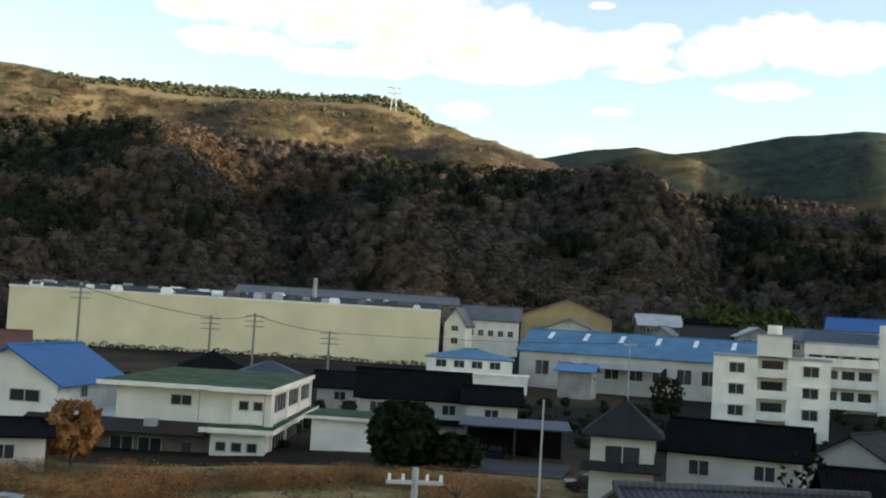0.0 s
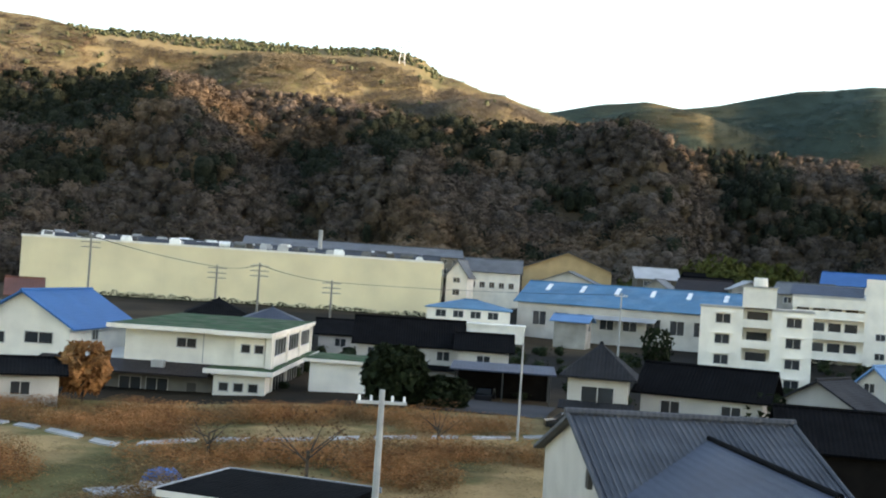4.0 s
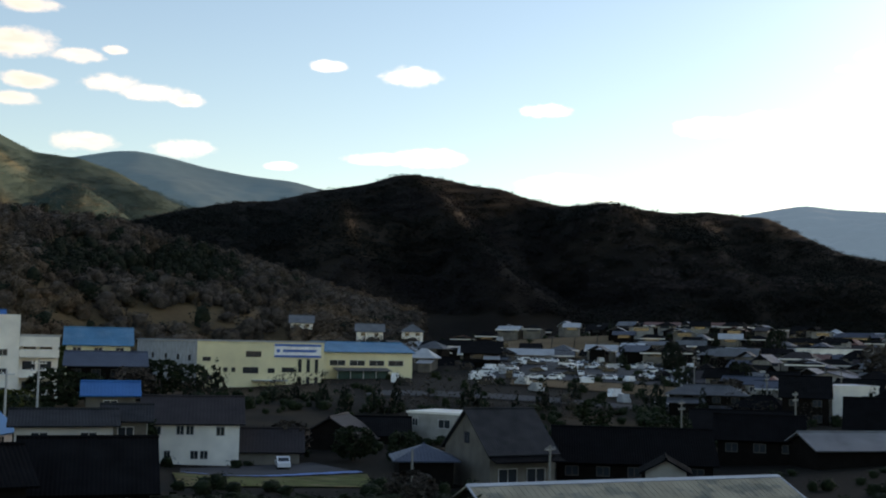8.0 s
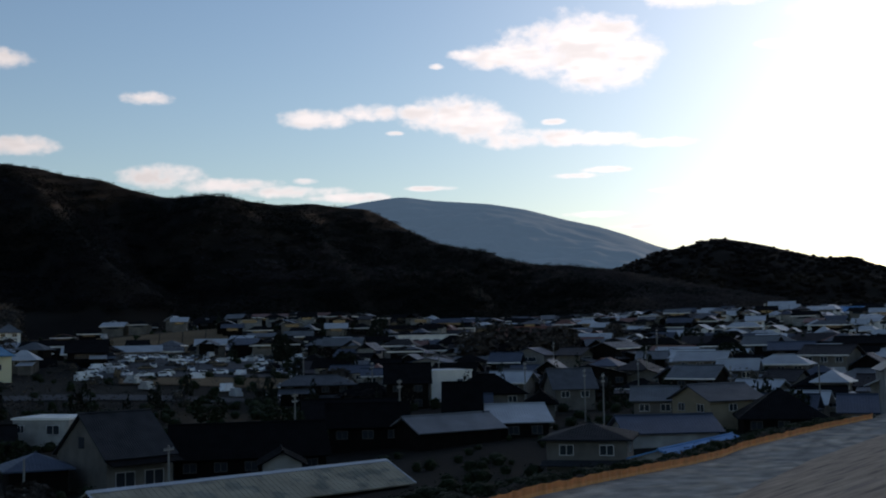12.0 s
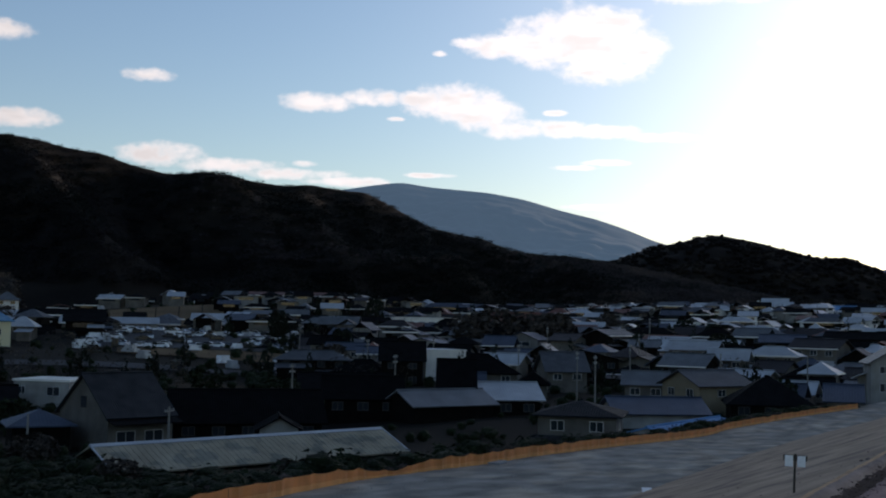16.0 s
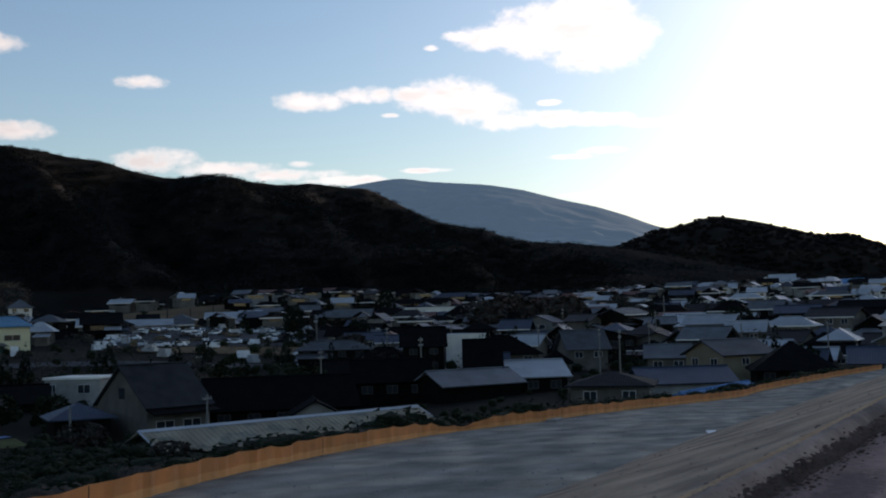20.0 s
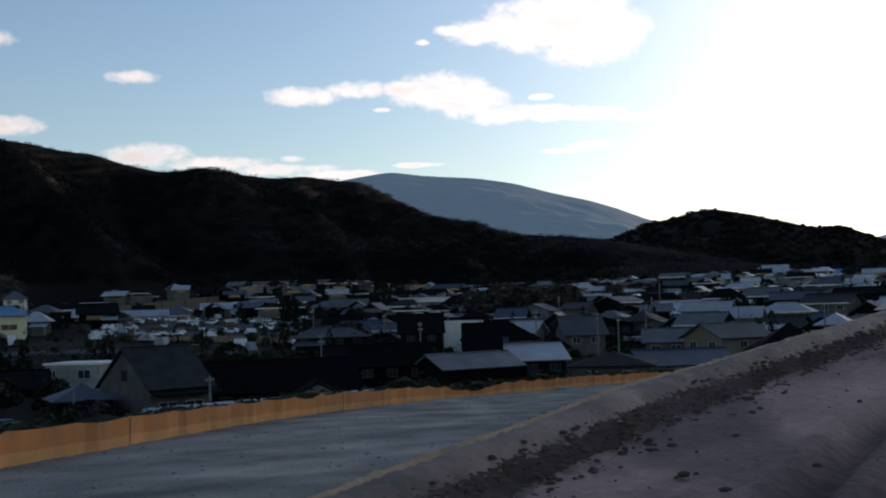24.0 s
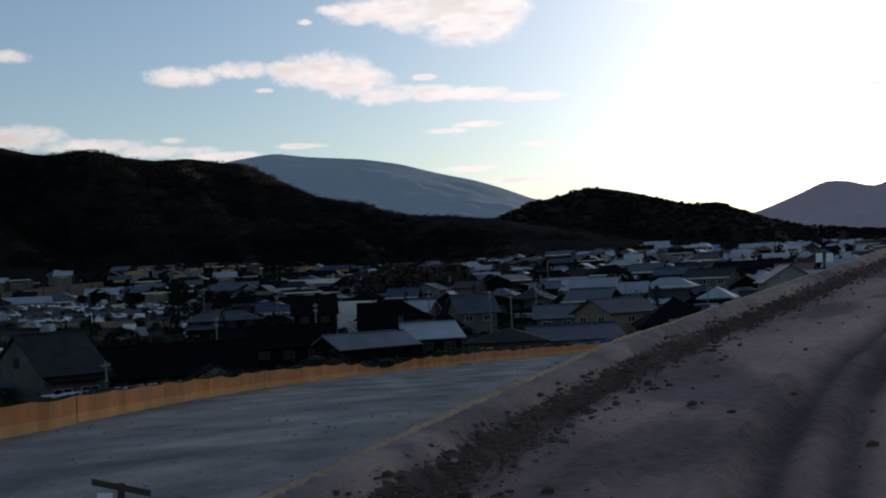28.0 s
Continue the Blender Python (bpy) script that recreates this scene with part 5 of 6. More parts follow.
def blue_hall():
    t = house((14.2, 212), (55.5, 197.5), 20, 15.6, 19.2, "gable_x", "blueroof", "offwhite", "long works hall with a blue sheet roof and white skylights", name="works_hall", category="hall", base=8.6,
              windows=[(3 + 4.2 * k, 5.6 + 4.2 * k, 2.6, 5.2) for k in range(9)])
    for k in range(6):
        x = 3.6 + 6.6 * k
        z0 = 7.0 + 3.6 * .55
        part("skylight", Mesh().slab((x, 5.5, z0 + .12), (x + .8, 5.5, z0 + .12), (x + .8, 8.6, z0 + 1.27), (x, 8.6, z0 + 1.27), .1), "boardwhite", t, "white skylight")
    part("canopy", Mesh().slab((13, -3.4, 4.6), (26, -3.4, 4.6), (26, 0, 5.2), (13, 0, 5.2), .14), "paleroof", t, "pale sheet canopy")
    return t


blue_hall()
house((19.7, 195.7), (25, 193.8), 4, 13.0, 13.8, "gable_x", "bluelight", "townpale", "small lean-to with a bright blue roof before the works hall", name="shed", category="shed", base=8.0, windows=[])
house((19.8, 297), (42.5, 295), 20, 22.6, 27.0, "gable_y", "greyroof", "hallochre", "ochre gabled sports hall below the woods", name="gabled_hall", category="hall", base=14, over=.9,
      windows=[], side_windows=False, ridge_cap=True)
house((22, 262), (34, 259), 10, 19.4, 21.8, "gable_y", "greyroof", "offwhite", "grey-roofed shed with a pale gable", name="shed", category="shed")
house((46, 258), (62, 252), 12, 19.6, 22.4, "gable_x", "kawara", "beige", "shed with a dark roof behind the works hall", name="shed", category="shed")
house((58, 240), (78, 231), 12, 19.0, 21.0, "gable_x", "brownroof", "offwhite", "brown-roofed workshop behind the works hall", name="workshop", category="workshop")
house((74, 232), (92, 224), 12, 19.2, 20.6, "gable_x", "paleroof", "white", "white workshop with a pale sheet roof behind", name="workshop", category="workshop")


def apartment():
    t = thing("apartment_block", pose(35.6, 153.3, 6.2, 0, 0, -15), "grey-white concrete apartment block with recessed balconies", "apartment block")
    w, d, h = 14.6, 9.0, 11.2
    a, b = 5.6, 9.3
    for x0, x1, y0 in ((0, a, 0), (b, w, 0), (a, b, 2.2)):
        part("wall", Mesh().box(x0, x1, y0, d, 0, h), "white", t)
    part("roof", Mesh().box(-.15, a, -.15, d + .15, h, h + .3).box(b, w + .15, -.15, d + .15, h, h + .3).box(a, b, 2.0, d + .15, h, h + .3), "concrete", t)
    part("stair_tower", Mesh().box(a - .2, b + .5, .6, d - 2, h + .3, h + 3.0), "white", t)
    part("tower_cap", Mesh().box(a - .4, b + .7, .4, d - 1.8, h + 3.0, h + 3.2), "concrete", t)
    part("water_tank", Mesh().tube((a + 2.0, 4.5, h + 3.2), (a + 2.0, 4.5, h + 4.4), 1.0, .95, 12), "white", t, "white rooftop water tank")
    for k in range(4):
        z = .9 + 2.75 * k
        part("balcony", Mesh().box(a, b, .05, 2.2, z - .35, z - .2).box(a, b, .05, .2, z - .2, z + .75), "white", t)
        part("balcony_door", Mesh().box(a + .5, b - .5, 2.15, 2.19, z - .1, z + 1.8), "glass", t)
        for u in (2.0, 11.2):
            window(t, u, u + 2.0, z, z + 1.35)
            part("window_hood", Mesh().box(u - .2, u + 2.2, -.45, 0, z + 1.42, z + 1.52), "white", t)
        window(t, 3.6, 5.2, z, z + 1.3, side="right", w=w)
    return t


apartment()


def school():
    t = thing("school", pose(55.9, 180.8, 8.6, 0, 0, -19.5), "white concrete school with open galleries and a tall middle block", "school")
    w, d = 27.6, 11.0
    h = 11.0
    part("wall", Mesh().box(0, 10.9, 1.6, d, 0, h), "white", t)
    part("wall", Mesh().box(21.6, w, 1.6, d, 0, h), "white", t)
    part("middle_block", Mesh().box(10.9, 21.6, 0, d, 0, h + 3.4), "white", t)
    part("roof", Mesh().box(0, 10.8, -.2, d + .2, h, h + .35), "concrete", t)
    part("roof", Mesh().box(21.7, w + .2, -.2, d + .2, h, h + .35), "concrete", t)
    part("pitched_roof", Mesh().slab((-.5, .5, h + .4), (10.6, .5, h + .4), (10.6, 6, h + 2.0), (-.5, 6, h + 2.0), .15), "slate", t)
    for a, b in ((0, 10.85), (21.65, w)):
        for k in range(3):
            z = 1.6 + 3.2 * k
            part("gallery", Mesh().box(a, b, -.1, 1.6, z - .3, z).box(a, b, -.1, .06, z, z + 1.0), "white", t)
            n = int((b - a) / 2.6)
            for j in range(n):
                x = a + .6 + (b - a - 1) / n * j
                part("gallery_window", Mesh().box(x, x + 1.9, 1.54, 1.59, z + .7, z + 2.3), "glass", t)
        part("parapet", Mesh().box(a, b, -.12, .1, h - 1.6, h), "white", t)
    for k in range(3):
        for u in (12.6, 15.4, 18.4):
            if (k, u) in ((2, 12.6),):
                continue
            window(t, u, u + 1.5, 1.9 + 3.0 * k, 3.0 + 3.0 * k)
    return t


school()


def plant():
    t = thing("processing_plant", pose(136.4, 221.3, 7.4, 0, 0, -17.5), "cream-yellow processing plant with a flat roof and a blue-striped sign board", "plant")
    w, d, h = 29.6, 72.0, 12.0
    part("wall", Mesh().box(0, w, 0, d, 0, h), "plantyellow", t)
    part("roof", Mesh().box(-.3, w + .3, -.3, d + .3, h, h + .35), "paleroof", t)
    part("side_cladding", Mesh().box(-.05, -.004, .3, d - .3, 0, h - .1), "concrete", t, "grey concrete side wall")
    board = part("sign_board", Mesh().box(17.6, 28.8, -.25, -.02, h - 3.4, h - .3), "boardwhite", t, "white sign board with blue bands")
    part("blue_band", Mesh().box(17.6, 28.8, -.29, -.256, h - .9, h - .35), "signblue", board)
    part("blue_band", Mesh().box(17.6, 28.8, -.29, -.256, h - 3.4, h - 2.9), "signblue", board)
    part("lettering_bar", Mesh().box(19.6, 27.6, -.29, -.256, h - 2.2, h - 1.6), "signblue", board)
    part("round_mark", Mesh().tube((18.5, -.29, h - 1.9), (18.5, -.256, h - 1.9), .45, .45, 14), "signblue", board)
    for u, v, z0, z1 in ((1.2, 3.0, 7.6, 8.5), (1.2, 3.0, 3.6, 4.5), (6.0, 6.9, 5.2, 6.2), (7.8, 8.7, 5.2, 6.2), (11, 14.6, 8.6, 9.9), (10.4, 14, 4.9, 6.3), (16.2, 17.8, 5.0, 6.1), (5.5, 6.4, 1.0, 1.8), (7.4, 8.3, 1.0, 1.8), (19.5, 22.5, 5.2, 6.3)):
        window(t, u, v, z0, z1, frame="darkframe", bars=1)
    for u in (23.4, 25.4, 27.4):
        for z in (1.2, 5.2):
            window(t, u, u + .8, z, z + 3.0, frame="darkframe", bars=0)
    part("loading_canopy", Mesh().box(12.5, 20.5, -2.2, 0, 3.2, 3.5), "paleroof", t)
    for y in (6, 18, 32, 48):
        part("side_window", Mesh().box(-.1, -.054, y, y + 2.5, 7.5, 8.8), "glass", t)
    return t


plant()
house((171.7, 221.9), (194.5, 215.5), 16, 17.6, 19.8, "gable_x", "blueroof", "plantyellow", "blue-roofed works hall with cream walls and a green lower storey", name="works_hall", category="hall", base=8.4,
      windows=[(1.5 + 5.2 * k, 5.6 + 5.2 * k, 5.6, 7.0) for k in range(4)])


def green_store():
    t = thing("open_store", pose(173.2, 218.4, 8.3, 0, 0, -15.7), "open store with green netting below the blue-roofed works hall", "store")
    part("netting", Mesh().box(0, 13.5, 0, .12, 0, 4.6), "netgreen", t, "dark green netting")
    for k in range(5):
        part("post", Mesh().box(3.35 * k, 3.35 * k + .15, -.18, -.02, 0, 4.8), "steel", t)
    part("lean_roof", Mesh().slab((-.4, -.9, 4.6), (14, -.9, 4.6), (14, 2.2, 5.3), (-.4, 2.2, 5.3), .12), "greyroof", t)
    return t


green_store()


def meeting_hall():
    t = thing("meeting_hall", pose(-30.1, 107.8, 5.3, 0, 0, -1.3), "white two-storey meeting hall with green flat roofs", "hall")
    w, d = 14.9, 26.5
    part("lower_wall", Mesh().box(10.1, w, -2.8, d, 0, 3.86).box(-6, 10.1, .6, d, 0, 3.86), "white", t)
    part("upper_wall", Mesh().box(.6, w, .2, d, 3.95, 7.25), "white", t)
    part("corner_pier", Mesh().box(w - .5, w + .12, -.4, .5, 3.95, 7.25), "white", t)
    part("corner_pier", Mesh().box(w - .42, w + .14, -3.1, -2.4, 0, 3.8), "white", t)
    part("bay", Mesh().box(11.4, w - .6, -.3, .2, 4.1, 7.1), "white", t)
    part("roof", Mesh().box(-.9, w + .24, -1.3, d + .9, 7.25, 7.42), "greenroof", t)
    part("fascia", Mesh().box(-.9, 9.6, -1.38, -1.3, 7.02, 7.44), "white", t)
    part("fascia", Mesh().box(9.6, w + .32, -1.75, -1.3, 6.98, 7.4), "white", t)
    part("fascia", Mesh().box(w + .24, w + .32, -1.3, d + .9, 7.02, 7.44), "white", t)
    part("lower_roof", Mesh().box(9.4, w + .92, -3.9, 0.15, 3.78, 3.94).box(w, w + .92, .15, d + 1, 3.78, 3.94), "greenroof", t)
    part("lower_fascia", Mesh().box(9.3, w + 1.0, -4.0, -3.9, 3.54, 3.98), "white", t)
    part("lower_fascia", Mesh().box(w + .92, w + 1.0, -3.9, d + 1, 3.54, 3.98), "white", t)
    part("front_roof", Mesh().slab((-7.5, -3.4, 3.1), (9.6, -3.4, 3.1), (9.6, .4, 3.96), (-7.5, .4, 3.96), .15), "brownroof", t, "brown sheet lean-to roof")
    part("porch_wall", Mesh().box(-5.5, 9.9, -1.0, .5, 0, 2.9), "townpale", t)
    part("wall_joint", Mesh().box(8.2, 8.28, .17, .195, 4.05, 7.0), "concrete", t)
    window(t, 5.6, 7.6, 5.4, 6.4, y=.2)
    for u in (12.0, 13.3):
        window(t, u, u + .95, 5.3, 6.2, y=-.3, bars=0)
    for u in (10.6, 12.0, 13.4):
        window(t, u, u + 1.0, 1.8, 2.7, y=-2.8, bars=0)
    for u in (-4.2, .6, 3.2):
        window(t, u, u + 2.2, 1.1, 2.5, y=-1.0)
    part("porch_door", Mesh().box(7.2, 8.1, -1.06, -1.004, .1, 2.2), "darkframe", t)
    for v in (1.6, 10.0, 18.2):
        window(t, v, v + 6.6, 5.0, 6.7, side="right", w=w, bars=3)
        window(t, v, v + 6.6, 1.1, 3.2, side="right", w=w, bars=3)
    for v in (.5, 9.0, 17.4, d - .5):
        part("side_pier", Mesh().box(w + .002, w + .2, v - .25, v + .25, 0, 7.2), "white", t)
    part("roof_unit", Mesh().box(3.8, 5.0, -1.8, -1.0, 3.52, 4.2), "steel", t)
    return t


meeting_hall()
house((-11.6, 109.3), (-5.0, 108.8), 7, 10.2, 10.5, "flat", "greenroof", "white", "white store with a flat green roof beside the meeting hall", name="store", category="store", base=6.6, windows=[], over=.6)
house((-45.2, 110.5), (-35.4, 109.4), 15, 12.2, 15.2, "gable_y", "bluebright", "white", "white house with a bright blue gabled roof", base=6.6,
      windows=[(5.2, 8.2, 3.4, 4.6), (1.2, 3.2, 3.2, 4.4)], over=.9)
house((72.4, 125.6), (82.5, 119.5), 10, 9.5, 12.3, "gable_x", "brownroof", "white", "white two-storey house with a dark brown roof and paired windows", base=3.4, over=.7,
      windows=[(4.0, 5.0, 4.3, 5.5), (5.2, 6.2, 4.3, 5.5), (8.9, 10.0, 4.2, 5.4), (1.2, 2.2, 4.3, 5.4), (2.6, 3.4, 1.4, 2.4), (5.8, 6.8, 1.3, 2.4), (7.0, 8.0, 1.3, 2.4)])
house((11.2, 85.3), (15.7, 84.5), 5.2, 13.0, 14.9, "hip", "kawara_mid", "offwhite", "white plastered two-storey house with a grey hipped tile roof", base=6.9, windows=[(1.0, 3.6, 3.2, 4.8)], over=.7, lower=True)
house((41.4, 112.1), (46.1, 107.4), 5.5, 10.4, 13.3, "gable_y", "bluelight", "offwhite", "small house with a steep light blue gable roof", base=6.0, windows=[(2.2, 3.4, 4.6, 5.6)], over=.6)
gable_house = house((92.9, 85.1), (100.8, 82.7), 11.4, 7.9, 12.3, "gable_x", "kawara_mid", "beige", "pale gabled house with a steep dark grey roof", base=2.8, over=.5, windows=[(1.0, 3.4, 1.0, 3.2), (4.6, 7.0, 1.0, 3.2)], side_windows=False)
part("gable_cladding", Mesh().slab((-.06, 11.4, .1), (-.06, 0, .1), (-.06, 0, 5.0), (-.06, 11.4, 5.0), .04).face((-.06, 11.4, 5.0), (-.06, 0, 5.0), (-.06, 5.7, 9.2)), "beige", gable_house, "pale gable boarding")
part("gable_window", Mesh().box(-.12, -.062, 5.0, 6.3, 5.6, 6.9), "glass", gable_house)
part("entrance_canopy", Mesh().slab((-.3, -2.0, 4.1), (8.6, -2.0, 4.1), (8.6, 0, 4.6), (-.3, 0, 4.6), .12), "kawara", gable_house)
house((121.0, 131.6), (123.4, 122.6), 8, 9.0, 9.3, "flat", "white", "townpale", "small white flat-roofed house", base=4.0, over=.2, windows=[(.8, 1.9, 3.0, 4.2), (5.6, 7.8, 2.8, 4.2)])
house((202.2, 105.1), (210.4, 100.2), 9, 13.2, 13.5, "flat", "paleroof", "white", "white cube-like two-storey building", base=6, over=.1, windows=[(6, 7.4, 4.4, 5.6)])
house((362.5, 207.6), (394, 179.7), 12, 20.6, 21.0, "flat", "paleroof", "white", "long white flat-roofed school building", name="long_building", category="building", base=14, over=.2,
      windows=[(1.5 + 4.0 * k, 4.0 + 4.0 * k, 3.6, 5.2) for k in range(10)])
house((620, 135), (624, 121), 12, 33.6, 34.2, "flat", "white", "white", "tall white block far down the valley", name="far_block", category="building", base=24)


def barn():
    """The long shed below the road, with a ribbed cement roof."""
    fl, fr = (72.6, 64.3), (103.9, 53.3)
    dp, eave, top, base = 8.8, 5.3, 7.2, 3.2
    t = house(fl, fr, dp, eave, top, "gable_x", "barnroof", "brownwall", "long shed with a weathered pale ribbed roof below the gravel road", name="long_shed", category="shed", base=base, over=.5, windows=[], ridge_cap=False, side_windows=False)
    w = math.hypot(fr[0] - fl[0], fr[1] - fl[1])
    c, sl = dp / 2, (top - eave) / (dp / 2)

    def rz_(y):
        return eave - base + sl * y
    part("ridge_cap", Mesh().slab((-.5, c - .45, rz_(c - .45) + .09), (w + .5, c - .45, rz_(c - .45) + .09), (w + .5, c, rz_(c) + .12), (-.5, c, rz_(c) + .12), .06), "paleroof", t, "pale ridge flashing")
    for u in (w + .42, -.62):
        part("barge_board", Mesh().slab((u, -.5, rz_(-.5) + .06), (u + .2, -.5, rz_(-.5) + .06), (u + .2, c, rz_(c) + .06), (u, c, rz_(c) + .06), .1), "paleroof", t)
    k = 0.0
    while k < w:
        part("roof_rib", Mesh().slab((k, -.5, rz_(-.5) + .035), (k + .14, -.5, rz_(-.5) + .035), (k + .14, c - .4, rz_(c - .4) + .035), (k, c - .4, rz_(c - .4) + .035), .05), "barnroof", t)
        k += .62
    return t


barn()


def tiled_house():
    """The near house: a ribbed tile roof with gables, and a lower wing whose ridge comes forward."""
    rz = 6.5
    c, s = math.cos(radians(rz)), math.sin(radians(rz))
    w, d = 10.5, 13.4
    h, sl = 4.6, 0.345
    p = h + sl * d / 2
    o = (7.25 + s * d / 2, 47.0 - c * d / 2)
    t = thing("tiled_house", pose(o[0], o[1], 13.75 - p, 0, 0, rz), "pale house with a ribbed blue-grey tile roof and lower wing", "house")
    part("wall", Mesh().face((.5, .5, 0), (w - .5, .5, 0), (w - .5, .5, h), (.5, .5, h)).face((w - .5, d, 0), (.5, d, 0), (.5, d, h), (w - .5, d, h))
         .face((w - .5, .5, 0), (w - .5, d, 0), (w - .5, d, h), (w - .5, d / 2, p - .2), (w - .5, .5, h)).face((.5, d, 0), (.5, .5, 0), (.5, .5, h), (.5, d / 2, p - .2), (.5, d, h)), "offwhite", t)
    e = h - sl * .6
    m = Mesh().slab((0, -.6, e), (w, -.6, e), (w, d / 2, p), (0, d / 2, p), .16)
    m.slab((w, d + .6, e), (0, d + .6, e), (0, d / 2, p), (w, d / 2, p), .16)
    rf = part("roof", m, "kawara_light", t)
    part("ridge", Mesh().tube((-.1, d / 2, p + .1), (w + .1, d / 2, p + .1), .19, .19, 8).box(-.1, w + .1, d / 2 - .12, d / 2 + .12, p - .05, p + .2), "kawara_light", rf)
    for u in (0, w):
        part("verge", Mesh().tube((u, -.62, e + .05), (u, d / 2, p + .05), .11, .11, 6), "kawara_light", rf)
    n = 38
    for k in range(1, n):
        u = w * k / n
        part("tile_roll", Mesh().tube((u, -.62, e + .02), (u, d / 2, p + .02), .05, .05, 6), "kawara_light", rf)
    ua, ya = 6.0, 5.0
    za = h + sl * ya
    part("wing_roof", Mesh().slab((ua - 5, -8, za - 5 * sl), (ua, -8, za), (ua, ya, za), (ua - 5, ya - 5, za - 5 * sl), .14)
         .slab((ua, -8, za), (ua + 5, -8, za - 5 * sl), (ua + 5, ya - 5, za - 5 * sl), (ua, ya, za), .14), "slate", t, "smooth slate-blue wing roof")
    part("wing_ridge", Mesh().tube((ua, -8, za + .03), (ua, ya, za + .03), .13, .13, 8), "kawara", t)
    part("wing_wall", Mesh().box(ua - 4.2, ua + 4.2, -7.4, .4, 0, za - 4.4 * sl), "offwhite", t)
    # small dark box on the gable wall
    part("gable_box", Mesh().box(.3, .5, 3.2, 3.7, 4.2, 5.0), "darkframe", t)
    return t


tiled_house()


def carport():
    t = thing("carport", pose(2.6, 108.5, 7.0, 0, 0, -3), "dark open carport with a thin flat roof", "carport")
    part("roof", Mesh().slab((-.5, -.5, 3.5), (9.8, -.5, 3.5), (9.8, 6, 3.8), (-.5, 6, 3.8), .14), "slate", t)
    for x in (0, 4.6, 9.2):
        for y in (0, 5.5):
            part("post", Mesh().box(x, x + .12, y, y + .12, -.4, 3.5), "darkframe", t)
    part("back_wall", Mesh().box(0, 9.3, 5.7, 5.85, -.4, 3.4), "brownwall", t)
    return t


carport()
FOOT += [(68, 97, 11), (82, 98, 11), (76, 108, 9), (87, 110, 8)]


def car(x, y, z, rz, paint, label, group=""):
    t = thing("car", pose(x, y, z, 0, 0, rz), label, "car", group)
    b = Mesh()
    prof = [(-2.1, .35), (-2.1, .85), (-1.3, .95), (-.75, 1.42), (.9, 1.45), (1.7, .98), (2.1, .9), (2.1, .35)]
    for s, e in zip(prof, prof[1:] + prof[:1]):
        b.face((s[0], -.8, s[1]), (e[0], -.8, e[1]), (e[0], .8, e[1]), (s[0], .8, s[1]))
    b.face(*[(u, -.8, v) for u, v in reversed(prof)]).face(*[(u, .8, v) for u, v in prof])
    part("body", b, paint, t)
    part("side_glass", Mesh().face((-1.1, -.81, .97), (1.45, -.81, .99), (.85, -.81, 1.38), (-.7, -.81, 1.36)), "glass", t)
    part("side_glass", Mesh().face((1.45, .81, .99), (-1.1, .81, .97), (-.7, .81, 1.36), (.85, .81, 1.38)), "glass", t)
    part("windscreen", Mesh().face((-1.27, -.7, .985), (-.78, -.66, 1.41), (-.78, .66, 1.41), (-1.27, .7, .985)), "glass", t)
    part("rear_glass", Mesh().face((.98, -.66, 1.435), (1.66, -.7, 1.02), (1.66, .7, 1.02), (.98, .66, 1.435)), "glass", t)
    for u in (-1.35, 1.3):
        for v in (-.82, .62):
            part("wheel", Mesh().tube((u, v, .32), (u, v + .2, .32), .32, .32, 12), "rubber", t)
    return t


car(5.8, 110.8, 7.1, 80, "carblack", "dark car parked under the carport")
car(12.2, 91.2, gz(12.2, 91.2), 2, "carblack", "black car parked beside the plastered house")
car(85.4, 114.0, gz(85.4, 114) + .05, 60, "carwhite", "white car parked in front of the brown-roofed house")

# ---------------------------------------------------- poles and wires


def utility_pole(x, y, top, arms=2, label="grey concrete utility pole with cross arms", r=.16, base=None, mat="pole", arm=.95):
    z = gz(x, y) - .5 if base is None else base
    t = thing("utility_pole", pose(x, y, z, 0, 0, 8), label, "utility pole", "utility poles")
    h = top - z
    part("shaft", Mesh().tube((0, 0, 0), (0, 0, h), r, r * .65, 10), mat, t)
    for k in range(arms):
        a = part("cross_arm", Mesh().box(-arm, arm, -.06, .06, h - .55 - .8 * k, h - .43 - .8 * k), "linepole" if mat == "linepole" else "steel", t)
        for u in (-.85, -.4, .4, .85):
            part("insulator", Mesh().tube((u, 0, h - .43 - .8 * k), (u, 0, h - .22 - .8 * k), .06, .05, 6), "concrete" if mat == "linepole" else "boardwhite", a)
    return t


utility_pole(-.6, 38.7, 15.1, 1, "grey concrete pole with one white cross arm above the russet shrubs", .17)
LINE = [(-55.6, 179, 22.0), (-36.4, 184, 18.4), (-28.9, 180.2, 19.2), (-17.4, 181.8, 17.2)]
for px, py, pt in LINE:
    utility_pole(px, py, pt, 3, r=.22, mat="linepole", arm=1.5)
utility_pole(7.4, 82.5, 14.8, 0, "slim pale steel pole beside the carport", .1)
utility_pole(26.5, 165, 18.4, 1)
utility_pole(51, 116, 16.0, 1)
utility_pole(58, 124, 17.0, 2)
utility_pole(30.5, 68, 11.4, 1)
utility_pole(96.5, 79.5, 8.9, 1, mat="linepole")
utility_pole(84, 88, 8.4, 0, mat="linepole", label="grey concrete pole beside the gabled house")
for px, py in ((132, 88), (149, 81), (158, 52), (176, 62), (187, 41), (201, 84), (214, 66), (229, 118), (243, 74), (262, 104), (281, 84), (207, 122), (236, 160), (192, 28)):
    utility_pole(px, py, gz(px, py) + 8.6, 2, r=.14, mat="linepole", arm=.8)
